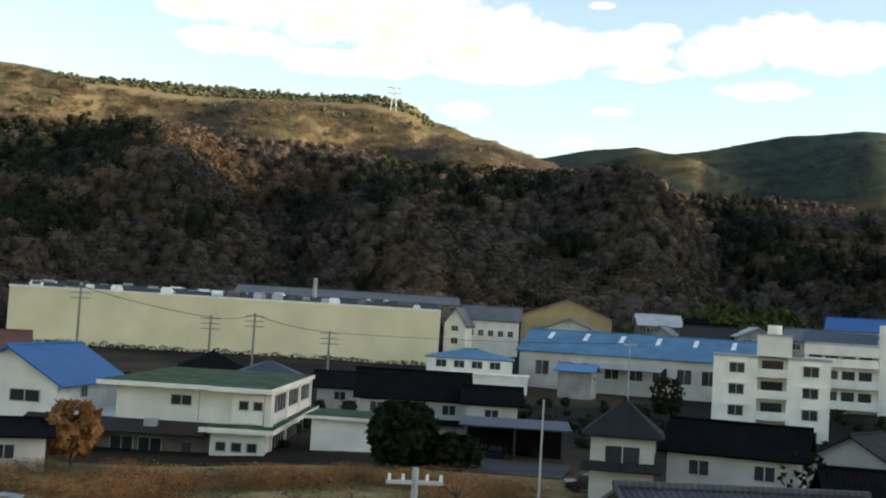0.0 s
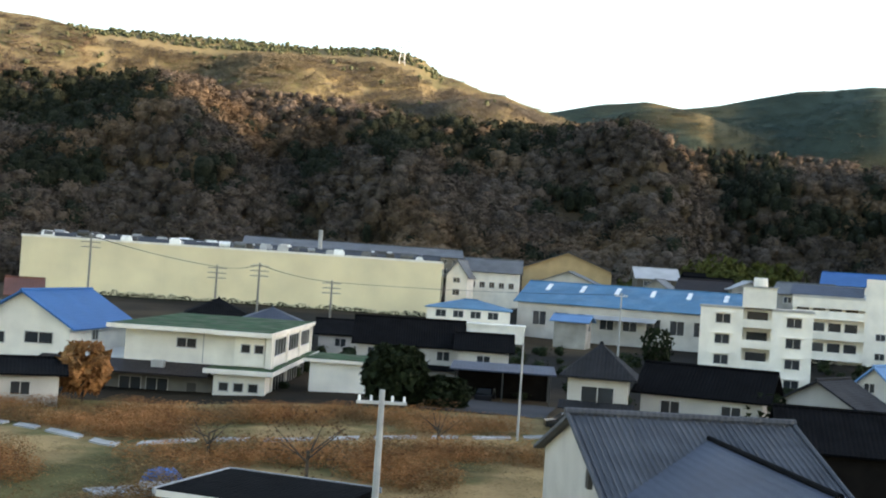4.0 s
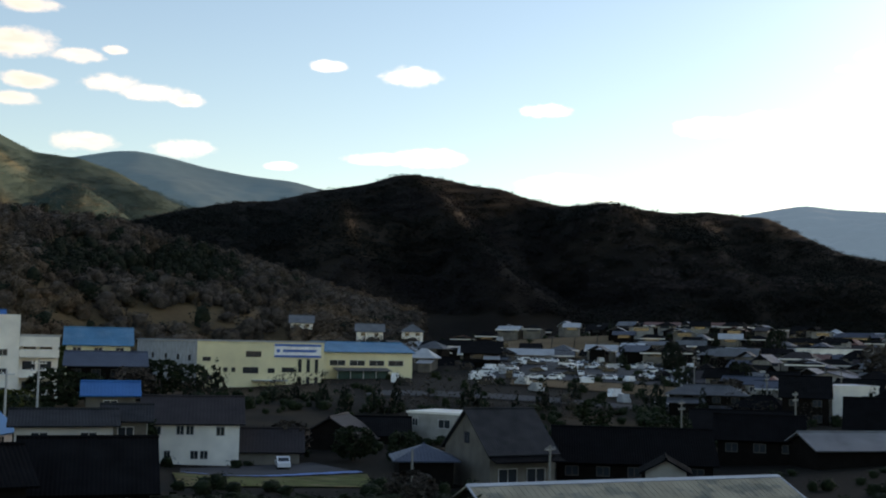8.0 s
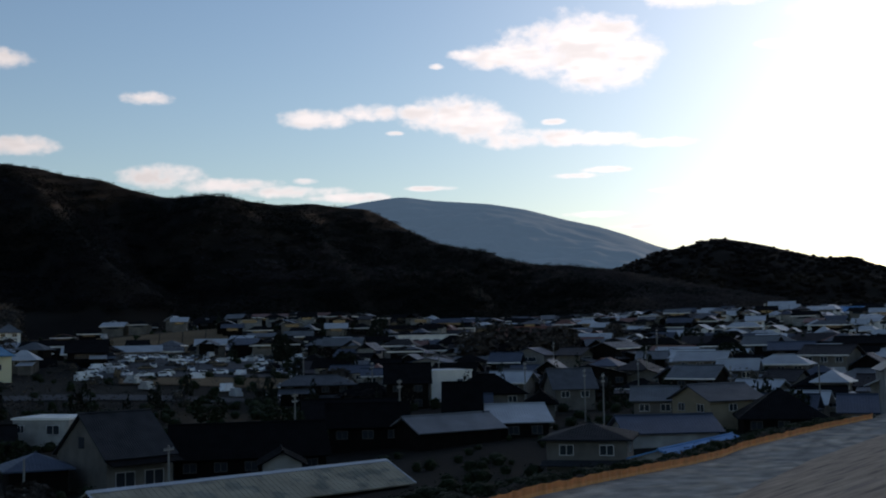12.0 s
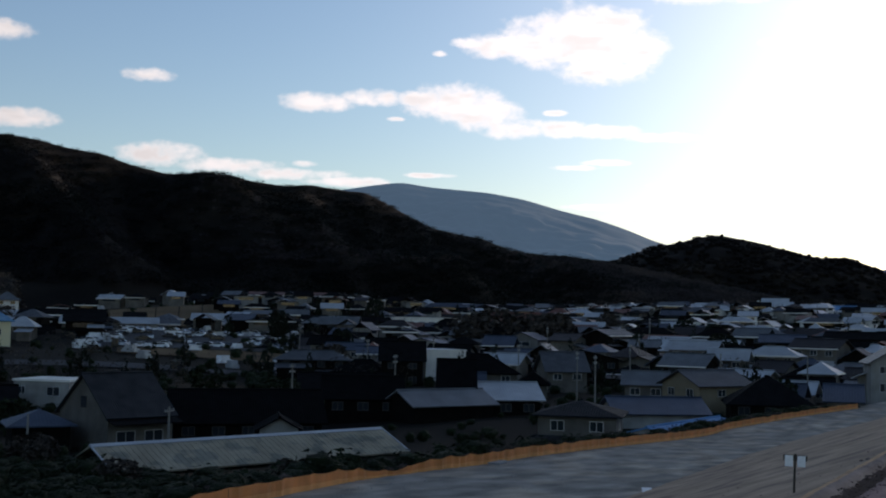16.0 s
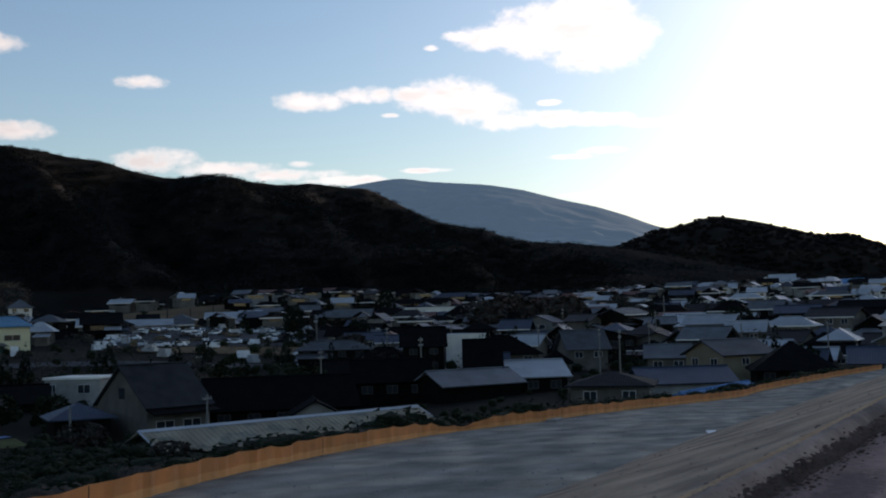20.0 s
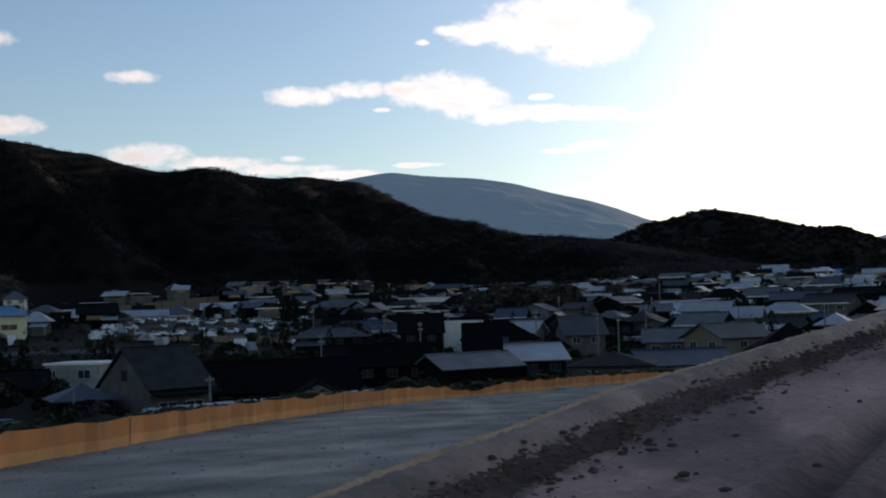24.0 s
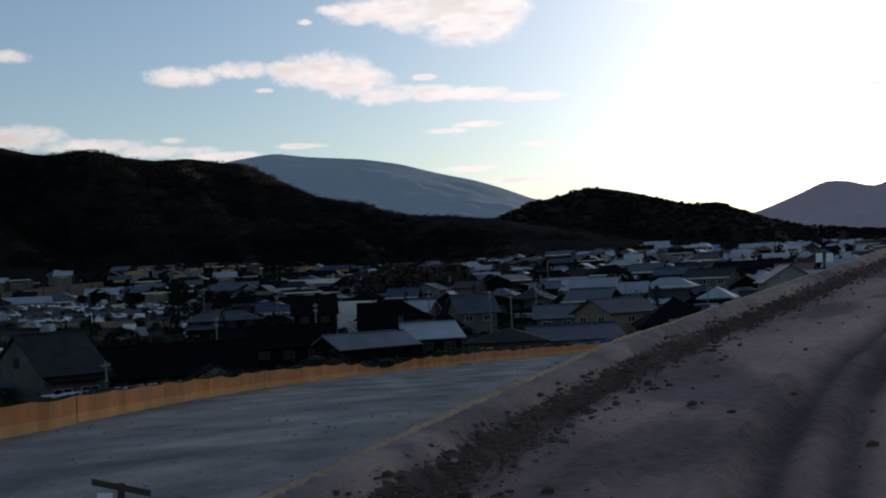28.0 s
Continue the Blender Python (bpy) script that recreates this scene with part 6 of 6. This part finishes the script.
for (ax, ay, at), (bx, by, bt) in ((LINE[0], LINE[1]), (LINE[1], LINE[2]), (LINE[2], LINE[3]), (LINE[3], (26.5, 165, 18.4))):
    w = thing("overhead_wire", pose(0, 0, 0), "thin black overhead wires between the poles", "wire", "overhead wires")
    for off in (-.8, 0, .8):
        k, m = 9, Mesh()
        for q in range(k):
            u = q / (k - 1)
            x, y, z = ax + (bx - ax) * u, ay + (by - ay) * u + off, at + (bt - at) * u - .3 - 1.6 * u * (1 - u)
            m.v += [(x, y - .018, z - .012), (x, y + .018, z - .012), (x, y, z + .02)]
        for q in range(k - 1):
            m.f += [(3 * q + e, 3 * q + (e + 1) % 3, 3 * q + 3 + (e + 1) % 3, 3 * q + 3 + e) for e in range(3)]
        part("wire", m, "wire", w)

# the pylon on the ridge
pyl = thing("pylon", pose(-45, 842, 160.5), "pale steel lattice pylon on the sunlit ridge", "pylon")
for sx in (-1, 1):
    for sy in (-1, 1):
        part("leg", Mesh().tube((sx * 3, sy * 3, -4), (sx * .7, sy * .7, 26), .3, .2, 5), "steel", pyl)
for k in range(5):
    z = 3 + 4.6 * k
    q = 3 - 2.3 * (z + 4) / 30
    part("brace", Mesh().tube((-q, -q, z), (q, -q, z + 4), .15, .15, 4).tube((q, -q, z), (-q, -q, z + 4), .15, .15, 4), "steel", pyl)
for z in (17, 21, 25):
    part("arm", Mesh().tube((-5, 0, z), (5, 0, z), .22, .22, 5), "steel", pyl)

# -------------------------------------------------- trees and planting


def tree(x, y, h, wide, leaf, label, n=420, seed=1, trunk=.14, z=None, name="tree", lift=.25, clump=.06):
    r = random.Random(seed)
    z = gz(x, y) - .1 if z is None else z
    t = thing(name, pose(x, y, z, 0, 0, r.uniform(0, 360)), label, "tree")
    m = Mesh().tube((0, 0, -.2), (0, 0, h * .5), trunk, trunk * .6, 7)
    for k in range(16 if leaf == "bare" else 6):
        a = r.uniform(0, 6.28)
        m.tube((0, 0, h * r.uniform(lift, .5)), (math.cos(a) * wide * .35, math.sin(a) * wide * .35, h * r.uniform(.55, .85)), trunk * .45, trunk * .15, 5)
    part("trunk", m, "bark", t)
    g = crown_shape(r, n, "round", loose=0.6)
    c = Mesh()
    for tri in g:
        mid = tri.mean(0)
        tri = mid + (tri - mid) * clump / .085
        c.face(*[(p[0] * wide, p[1] * wide, h * lift * .5 + p[2] * h * (1 - lift * .4)) for p in tri])
    part("crown", c, leaf, t)
    return t


tree(-2.8, 100.5, 5.6, 6.0, "shrub", "dense dark round evergreen beside the white store", 1500, 3, .2, z=7.0, lift=.0, clump=.075)
tree(1.6, 100.5, 3.2, 5.2, "shrub", "low dark evergreen shrub beside the carport", 1100, 4, .12, z=7.0, lift=.0, clump=.075)
tree(-29.1, 94.5, 5.2, 4.6, "russet", "small persimmon tree with orange leaves by the meeting hall", 380, 5, .12, clump=.1)
tree(-5.3, 57, 4.4, 5.4, "twig", "leafless orchard tree among the russet shrubs", 420, 6, .12, clump=.016)
tree(-12, 64, 3.4, 4.4, "twig", "leafless orchard tree in the dry field", 320, 7, .1, clump=.016)
tree(1.5, 74, 3.4, 4.4, "twig", "leafless orchard tree near the carport", 320, 8, .1, clump=.016)
tree(68.2, 119, 6.0, 4.4, "shrub", "clipped garden pine beside the white house", 420, 9, .15, lift=.1, clump=.1)
tree(27, 87, 4.6, 4.4, "shrub", "dark garden tree beside the farmhouse", 300, 10)
for k, (x, y, h, w, lf) in enumerate(((60, 135, 6, 7, "shrub"), (66, 150, 5, 7, "bamboo"), (76, 160, 6, 8, "shrub"), (84, 166, 5, 6, "shrub"), (110, 190, 7, 9, "shrub"), (121, 198, 6, 8, "shrub"), (95, 172, 6, 8, "bare"),
                                      (54, 138, 5, 6, "shrub"), (33, 170, 6, 5, "shrub"), (98, 116, 4.5, 6, "shrub"), (101, 109, 4.5, 5, "shrub"), (92, 122, 5, 6, "bare"), (118, 103, 4, 5, "shrub"), (143, 98, 5, 7, "shrub"), (152, 120, 5, 6, "shrub"),
                                      (205, 130, 7, 9, "bare"), (300, 140, 9, 14, "bare"), (310, 132, 10, 14, "bare"), (296, 126, 8, 12, "bare"), (240, 150, 8, 6, "ever"), (345, 205, 12, 7, "ever"), (268, 190, 9, 6, "ever"), (180, 30, 5, 6, "shrub"), (70, 72, 3.2, 5, "bare"), (66, 58, 2.6, 4, "bare"), (76, 48, 2.6, 4, "bare"),
                                      (288, 138, 9, 12, "bare"), (304, 120, 10, 12, "bare"), (316, 144, 11, 13, "bare"), (322, 128, 10, 12, "bare"), (292, 118, 8, 11, "bare"), (308, 150, 9, 12, "bare"),
                                      (260, 60, 6, 7, "ever"), (330, 80, 7, 8, "ever"), (400, 110, 8, 9, "ever"), (430, 150, 9, 9, "bare"), (230, 90, 6, 7, "bare"))):
    tree(x, y, h, w, lf, {"shrub": "dark green garden tree among the houses", "bare": "leafless brown tree among the houses", "bamboo": "yellow-green bamboo clump among the houses", "ever": "tall dark conifer among the houses"}[lf], 420, 40 + k, .14, clump=.065, lift=.1)

PATHWAY = ((-30, -24.9, -18.3, -13.4, -9, -4.2, 4.6, 10), (76, 72, 66, 71, 73, 76.3, 81.6, 86))


def path_y(x):
    return float(np.interp(x, PATHWAY[0], PATHWAY[1]))


rs = np.random.RandomState(77)
sp = []
while len(sp) < 1500:
    x, y = rs.uniform(-45, 9), rs.uniform(44, 91)
    if -5.5 < y - path_y(x) < 1.6 or (x > 3 and y < 62) or float(rough(np.array(x), np.array(y), .32, 78)) < (.02 if y < path_y(x) else -.16):
        continue
    sp.append((x, y, gz(x, y), rs.uniform(.6, 1.4)))
woods("russet_shrubs", sp, "russet", "russet dry shrubs and grass over the field", "round", 230, 31, (3.0, .95), .021, loose=.8)
sp = []
for _ in range(1500):
    x, y = rs.uniform(-45, 12), rs.uniform(30, 96)
    if -3.5 < y - path_y(x) < 1.4:
        continue
    sp.append((x, y, gz(x, y), rs.uniform(.5, 1.2)))
woods("field_grass", sp, "drygrass", "pale dry grass tufts in the field", "round", 110, 32, (2.2, .5), .028, loose=.8)
sp = []
for _ in range(1500):
    u = rs.uniform(-10, 160)
    y = float(fence_y(u)) + rs.uniform(1.5, 13)
    sp.append((u, y, float(ground_level(np.array(u), np.array(y))), rs.uniform(.5, 1.3)))
woods("bank_scrub", sp[:900], "shrub", "dark evergreen scrub on the bank below the net", "round", 50, 33, (2.2, 1.1), .05, core=True)
woods("bank_brush", sp[900:], "bare", "brown dry brush on the bank below the net", "round", 60, 36, (1.8, .9), .05, core=True)
sp = [(-92 + 1.15 * k + rs.uniform(-.3, .3), 252.5 + rs.uniform(-.4, .4), 9.0, rs.uniform(.8, 1.2)) for k in range(84)]
woods("factory_hedge", sp, "shrub", "clipped dark hedge along the factory wall", "round", 70, 34, (1.9, 1.5))
sp = []
for _ in range(420):
    a, d = rs.uniform(8, 26), rs.uniform(265, 330)
    x, y = d * math.sin(radians(a)), d * math.cos(radians(a))
    sp.append((x, y, gz(x, y), rs.uniform(.7, 1.2)))
sp = sp[:110] + [(70 + rs.normal(0, 7), 276 + rs.normal(0, 5), 16, rs.uniform(.9, 1.6)) for _ in range(60)]
woods("bamboo_edge", sp, "bamboo", "yellow-green bamboo at the foot of the hill", "round", 110, 35, (6, 7))

sp = []
while len(sp) < 1700:
    x, y = rs.uniform(14, 96), rs.uniform(22, 88)
    if y < float(fence_y(x)) + 3 or any((x - p) ** 2 + (y - q) ** 2 < r * r * .8 for p, q, r in FOOT) or (x < 34 and y > 56) or (x > 46 and y > 74):
        continue
    sp.append((x, y, float(ground_level(np.array(x), np.array(y))), rs.uniform(.6, 1.5)))
woods("waste_scrub", sp, "shrub", "dense dark scrub on the waste ground below the road", "round", 40, 38, (2.6, 1.2), .06, core=True)

# the dry field below the road
fxs, fys = np.meshgrid(np.linspace(-55, 12, 60), np.linspace(36, 97, 50), indexing="ij")
sheet("dry_field", fxs, fys, ground_level(fxs, fys) + .08 + .05 * rough(fxs, fys, .6, 41), "field", "dry grass field with green weeds and russet shrubs", "field")

# pale field path
m = Mesh()
for k in range(40):
    u = -30 + k
    if k % 7 in (2, 5):
        continue
    (ax, ay), (bx, by) = (u, path_y(u)), (u + .97, path_y(u + .97))
    z, z1 = gz(ax, ay) + .2, gz(bx, by) + .2
    m.slab((ax, ay - .6, z), (bx, by - .6, z1), (bx, by + .7, z1), (ax, ay + .7, z), .15)
solid("field_path", m, "concrete", "pale stone-edged path across the dry field", "path", kind="structure")

# -------------------------------------------------- the rest of the town
rt = random.Random(11)
taken = [(o.matrix_world.translation.x, o.matrix_world.translation.y) for o in scene.objects if o.parent is None and o.type == "EMPTY" and o.name.split(".")[0] not in ("safety_fence", "overhead_wire", "tree", "utility_pole")]
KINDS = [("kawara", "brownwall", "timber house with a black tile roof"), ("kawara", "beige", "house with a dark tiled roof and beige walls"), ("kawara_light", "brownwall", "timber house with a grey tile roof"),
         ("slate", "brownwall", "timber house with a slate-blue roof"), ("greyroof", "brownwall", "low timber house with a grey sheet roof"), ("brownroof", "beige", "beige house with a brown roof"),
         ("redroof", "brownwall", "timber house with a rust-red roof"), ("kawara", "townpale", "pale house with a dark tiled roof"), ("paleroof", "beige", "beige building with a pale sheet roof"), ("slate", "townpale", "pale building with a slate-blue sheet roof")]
count = 0
tries = 0
far = {}
while count < 1120 and tries < 40000:
    tries += 1
    a = rt.uniform(37, 97)
    d = 180 + 700 * rt.random() ** 1.05
    if d < 225 and a < 78:
        continue
    if a < 46.5 and d < 312:
        continue
    if a < 50 and (d < 262 or rt.random() < .2):
        continue
    if d > 505 + 11 * max(0, a - 42):
        continue
    x, y = d * math.sin(radians(a)), d * math.cos(radians(a))
    if x < 190 and y < 30:
        continue
    gap = 7.5 + d * .004
    if any((x - p) ** 2 + (y - q) ** 2 < gap * gap for p, q in taken):
        continue
    if (225 < d < 380 and 45.5 < a < 56.5) or (425 < d < 520 and a < 51.5):
        continue
    taken.append((x, y))
    cv, wl_, lb = KINDS[min(9, int(rt.random() ** 1.5 * 10))]
    # towards the sun more roofs are pale, in place of glare on them
    if (a > 64 or a < 50) and rt.random() < .25:
        cv, wl_, lb = rt.choice((KINDS[2], KINDS[8], KINDS[8], KINDS[5]))
    if a > 75 and d > 430 and rt.random() < .3:
        cv, wl_ = "paleroof", "white"
    w, dp = rt.uniform(6.0, 10.5), rt.uniform(4.8, 7.2)
    if rt.random() < .08:
        w *= 1.9
    st = rt.choice((2.7, 4.6, 4.8, 2.8))
    z = gz(x, y)
    rz = radians(-a + rt.choice((0, 0, 0, 90)) + rt.uniform(-14, 14) - 12)
    dx, dy = math.cos(rz) * w / 2, math.sin(rz) * w / 2
    kind = rt.choice(("gable_x", "gable_x", "hip", "gable_y"))
    rise = rt.uniform(1.2, 1.9)
    count += 1
    if d < 322:
        h_ = house((x - dx, y - dy), (x + dx, y + dy), dp, z + st, z + st + rise, kind, cv, wl_, lb, group="town houses", over=.9,
              windows=None if d < 280 else [(w * .2, w * .75, st - 1.6, st - .4)], side_windows=False, ridge_cap=d < 290, lower=st > 4 and rt.random() < .5)
        if rt.random() < .5:
            # a lower wing with a lean-to roof
            ww, wd = w * rt.uniform(.35, .6), rt.uniform(2.2, 3.6)
            x_, hh = rt.choice((0, w - ww)), st * .55 + .6
            part("wing_wall", Mesh().box(x_ + .1, x_ + ww - .1, -wd, -.01, 0, hh), wl_, h_)
            part("wing_roof", Mesh().slab((x_ - .4, -wd - .6, hh - .15), (x_ + ww + .4, -wd - .6, hh - .15), (x_ + ww + .4, -.02, hh + .75), (x_ - .4, -.02, hh + .75), .12), rt.choice((cv, cv, "greyroof", "brownroof", "paleroof")), h_)
        # a white strip along some eaves imitates a glint of light
        if rt.random() < .4 and kind != 'gable_y':
            zz = st + .4 - rise / (min(w, dp) / 2 if kind == 'hip' else dp / 2) * .9
            part('eave_board', Mesh().box(-.9, w + .9, -1.0, -.91, zz - .22, zz + .02), 'white', h_, 'pale eave strip standing in for a roof glint')
    else:
        # the distant streets, joined by material
        tr = pose(x - dx, y - dy, z - .4, 0, 0, math.degrees(rz))
        rm, _ = roof_mesh(kind, w, dp, st + .4, st + .4 + rise, .9)
        bm_ = Mesh().box(0, w, 0, dp, 0, st + .4)
        gm = Mesh()
        gm.box(w * .2, w * .8, -.05, -.01, st - 1.2, st)
        # white strips on distant eaves, added as streaks of glinting light
        em = Mesh()
        if rt.random() < .45:
            em.box(-.9, w + .9, -1.02, -.92, st - .35, st + .05)
        for mesh, key in ((rm, cv), (bm_, wl_), (gm, "glass"), (em, "white")):
            t_ = far.setdefault(key, Mesh())
            i0 = len(t_.v)
            t_.v += [tuple(tr @ Vector(p)) for p in mesh.v]
            t_.f += [tuple(i0 + q for q in f) for f in mesh.f]
# parked cars, vans and small sheds between the distant houses
for _ in range(520):
    a, d = rt.uniform(40, 97), 240 + 480 * rt.random()
    x, y = d * math.sin(radians(a)), d * math.cos(radians(a))
    if (x < 260 and y < 30) or d > 505 + 11 * max(0, a - 42) or any((x - p) ** 2 + (y - q) ** 2 < 30 for p, q in taken):
        continue
    tr = pose(x, y, gz(x, y), 0, 0, rt.uniform(0, 180))
    lo, hi = rt.choice(((.75, 1.4), (.75, 1.45), (1.0, 1.9), (1.6, 2.3)))
    key = rt.choice(("carwhite", "carwhite", "steel", "paleroof", "carblack", "carblack"))
    for mesh, key in ((Mesh().box(-2.1, 2.1, -.85, .85, .2, lo), key), (Mesh().box(-1.3, 1.5, -.78, .78, lo, hi), key)):
        t_ = far.setdefault(key, Mesh())
        i0 = len(t_.v)
        t_.v += [tuple(tr @ Vector(p)) for p in mesh.v]
        t_.f += [tuple(i0 + q for q in f) for f in mesh.f]
town = thing("distant_town", pose(0, 0, 0), "close-packed distant houses with dark roofs down the valley", "houses", kind="stuff")
for key, mesh in far.items():
    part("house_blocks", mesh, key, town)["kind"] = "stuff"
# parked cars of the works car park
for k in range(168):
    r_, c_ = divmod(k, 24)
    a = 45.6 + c_ * .46 + rt.uniform(-.35, .35)
    d = 298 + r_ * 11 + 5 * math.sin(c_ * .55 + r_) + rt.uniform(-3, 3)
    if rt.random() < (.2 if math.sin(c_ * .9 + r_ * 2.2) < .4 else .7):
        continue
    x, y = d * math.sin(radians(a)), d * math.cos(radians(a))
    car(x, y, gz(x, y), rt.uniform(-25, 25) - rt.choice((55, 145)), rt.choice(("carwhite", "carwhite", "carblack", "carblack", "steel")), "parked car in the works car park", "parked cars")
# hedges, gardens and trees between the houses
sp_e, sp_b, sp_t = [], [], []
while len(sp_e) < 3600:
    a, d = rt.uniform(-24, 97), 100 + 640 * rt.random() ** 1.1
    x, y = d * math.sin(radians(a)), d * math.cos(radians(a))
    if (a < 40 and d > 255) or (x < 200 and y < 32) or (a < 16 and (d < 112 or d > 190)):
        continue
    if a < 54 and d > 225 and rt.random() < .8:
        continue
    if any((x - p) ** 2 + (y - q) ** 2 < r * r for p, q, r in FOOT):
        continue
    q = (x, y, gz(x, y), rt.uniform(.5, 1.4))
    u = rt.random()
    if d < 200 and (u < .5 or q[3] > 1):
        continue
    (sp_t if u < .08 else sp_b if u < .34 else sp_e).append(q)
woods("garden_hedges", sp_e, "shrub", "dark garden hedges and shrubs between the houses", "round", 34, 51, (3.0, 1.7), .06, core=True)
woods("bare_garden_trees", sp_b, "bare", "leafless garden trees between the houses", "round", 70, 52, (4.5, 4.0), .035)
woods("garden_conifers", sp_t, "ever", "dark garden conifers between the houses", "cone", 60, 53, (3.4, 6.5), .1)
# bare earth and a lane below the car park
for nm, d0, d1, a0, a1, mt, lb in (("earth_yard", 268, 292, 47, 58, "paddy", "strip of bare brown earth below the car park"), ("lane", 236, 246, 40, 60, "asphalt", "grey asphalt lane through the houses"), ("car_park", 294, 376, 45.2, 57.2, "asphalt", "grey asphalt car park of the works")):
    yd, ya = np.meshgrid(np.linspace(d0, d1, 8), np.linspace(radians(a0), radians(a1), 40), indexing="ij")
    sheet(nm, yd * np.sin(ya), yd * np.cos(ya), floor_z(yd * np.sin(ya), yd * np.cos(ya)) + .25, mt, lb, "ground")
# dry paddies at the foot of the hill
m = Mesh()
for k in range(13):
    a0, a1 = 37.5 + k * 1.1, 38.55 + k * 1.1
    q = [(430 + 6 * (k % 3), a0), (430 + 6 * (k % 3), a1), (512, a1), (512, a0)]
    m.slab(*[(d * math.sin(radians(a)), d * math.cos(radians(a)), gz(d * math.sin(radians(a)), d * math.cos(radians(a))) + .35) for d, a in reversed(q)], .3)
solid("paddy_fields", m, "paddy", "brown dry paddy fields at the foot of the hill", "field", kind="structure")

# lawn, yard and a blue tarpaulin in front of the white house
for nm, pts, mt, lb in (("works_yard", ((-.5, 98), (10.5, 96.5), (12.5, 107), (2.5, 108.2)), "asphalt", "grey asphalt yard before the carport"),
                        ("lawn", ((56, 88), (80, 89), (90, 103), (64, 103.5)), "lawn", "short winter lawn in front of the white house"),
                        ("yard", ((66, 105.5), (90.5, 106.5), (92, 117), (74, 119)), "asphalt", "grey asphalt yard beside the white house")):
    gx = np.array([[pts[0][0] + (pts[1][0] - pts[0][0]) * u + ((pts[3][0] + (pts[2][0] - pts[3][0]) * u) - (pts[0][0] + (pts[1][0] - pts[0][0]) * u)) * v for v in np.linspace(0, 1, 14)] for u in np.linspace(0, 1, 18)])
    gy = np.array([[pts[0][1] + (pts[1][1] - pts[0][1]) * u + ((pts[3][1] + (pts[2][1] - pts[3][1]) * u) - (pts[0][1] + (pts[1][1] - pts[0][1]) * u)) * v for v in np.linspace(0, 1, 14)] for u in np.linspace(0, 1, 18)])
    sheet(nm, gx, gy, ground_level(gx, gy) + .15 + .02 * rough(gx, gy, 1.2, 61), mt, lb, "ground")
gx, gy = np.meshgrid(np.linspace(66, 90, 40), np.linspace(103.6, 105.3, 5), indexing="ij")
sheet("tarpaulin", gx, gy, ground_level(gx, gy) + .3 + .08 * rough(gx, gy, 2.2, 63), "tarp", "long blue tarpaulin laid along the edge of the lawn", "tarpaulin", kind="")

# stacked panels, a covered pile and a low shed at the near edge of the dry field
for dx, dy, dz, a, w_, d_ in ((-14.2, 52.6, .0, 38, 2.6, 1.9), (-11.9, 53.4, .0, 30, 3.0, 1.8), (-11.8, 53.7, .17, 33, 2.9, 1.8), (-11.6, 53.3, .34, 27, 2.8, 1.7)):
    m = Mesh().box(-w_ / 2, w_ / 2, -d_ / 2, d_ / 2, 0, .12)
    solid("panel", m, "paleroof", "weathered pale sheet panel stacked beside the field", "panel", at=pose(dx, dy, gz(dx, dy) + .06 + dz, 0, 0, a))
m = Mesh()
for k in range(12):
    for j in range(7):
        u, v = (k - 5.5) / 5.5, (j - 3) / 3
        m.v.append((1.15 * u, .8 * v, max(0, .75 * (1 - u ** 4) * (1 - v ** 4)) + .09 * math.sin(k * 1.9 + j * 1.3) * (1 - u * u) + .02))
m.f += [(7 * k + j, 7 * k + 7 + j, 7 * k + 8 + j, 7 * k + 1 + j) for k in range(11) for j in range(6)]
solid("covered_pile", m, "tarp", "pile under a creased blue tarpaulin beside the field", "tarpaulin", at=pose(-12.7, 56.0, gz(-12.7, 56.0), 0, 0, 18))
shed_ = house((-10.2, 45.6), (-3.2, 43.2), 6, 9.2, 9.3, "flat", "kawara", "brownwall", "low dark flat-roofed shed at the near edge of the dry field", name="shed", category="shed", base=7.2, over=.2, windows=[], side_windows=False)
part("roof_rim", Mesh().box(-.3, 7.7, 6.2, 6.32, 2.05, 2.32), "paleroof", shed_, "pale sheet rim")
part("roof_rim", Mesh().box(-.36, -.24, -.3, 6.2, 2.05, 2.32), "paleroof", shed_, "pale sheet rim")
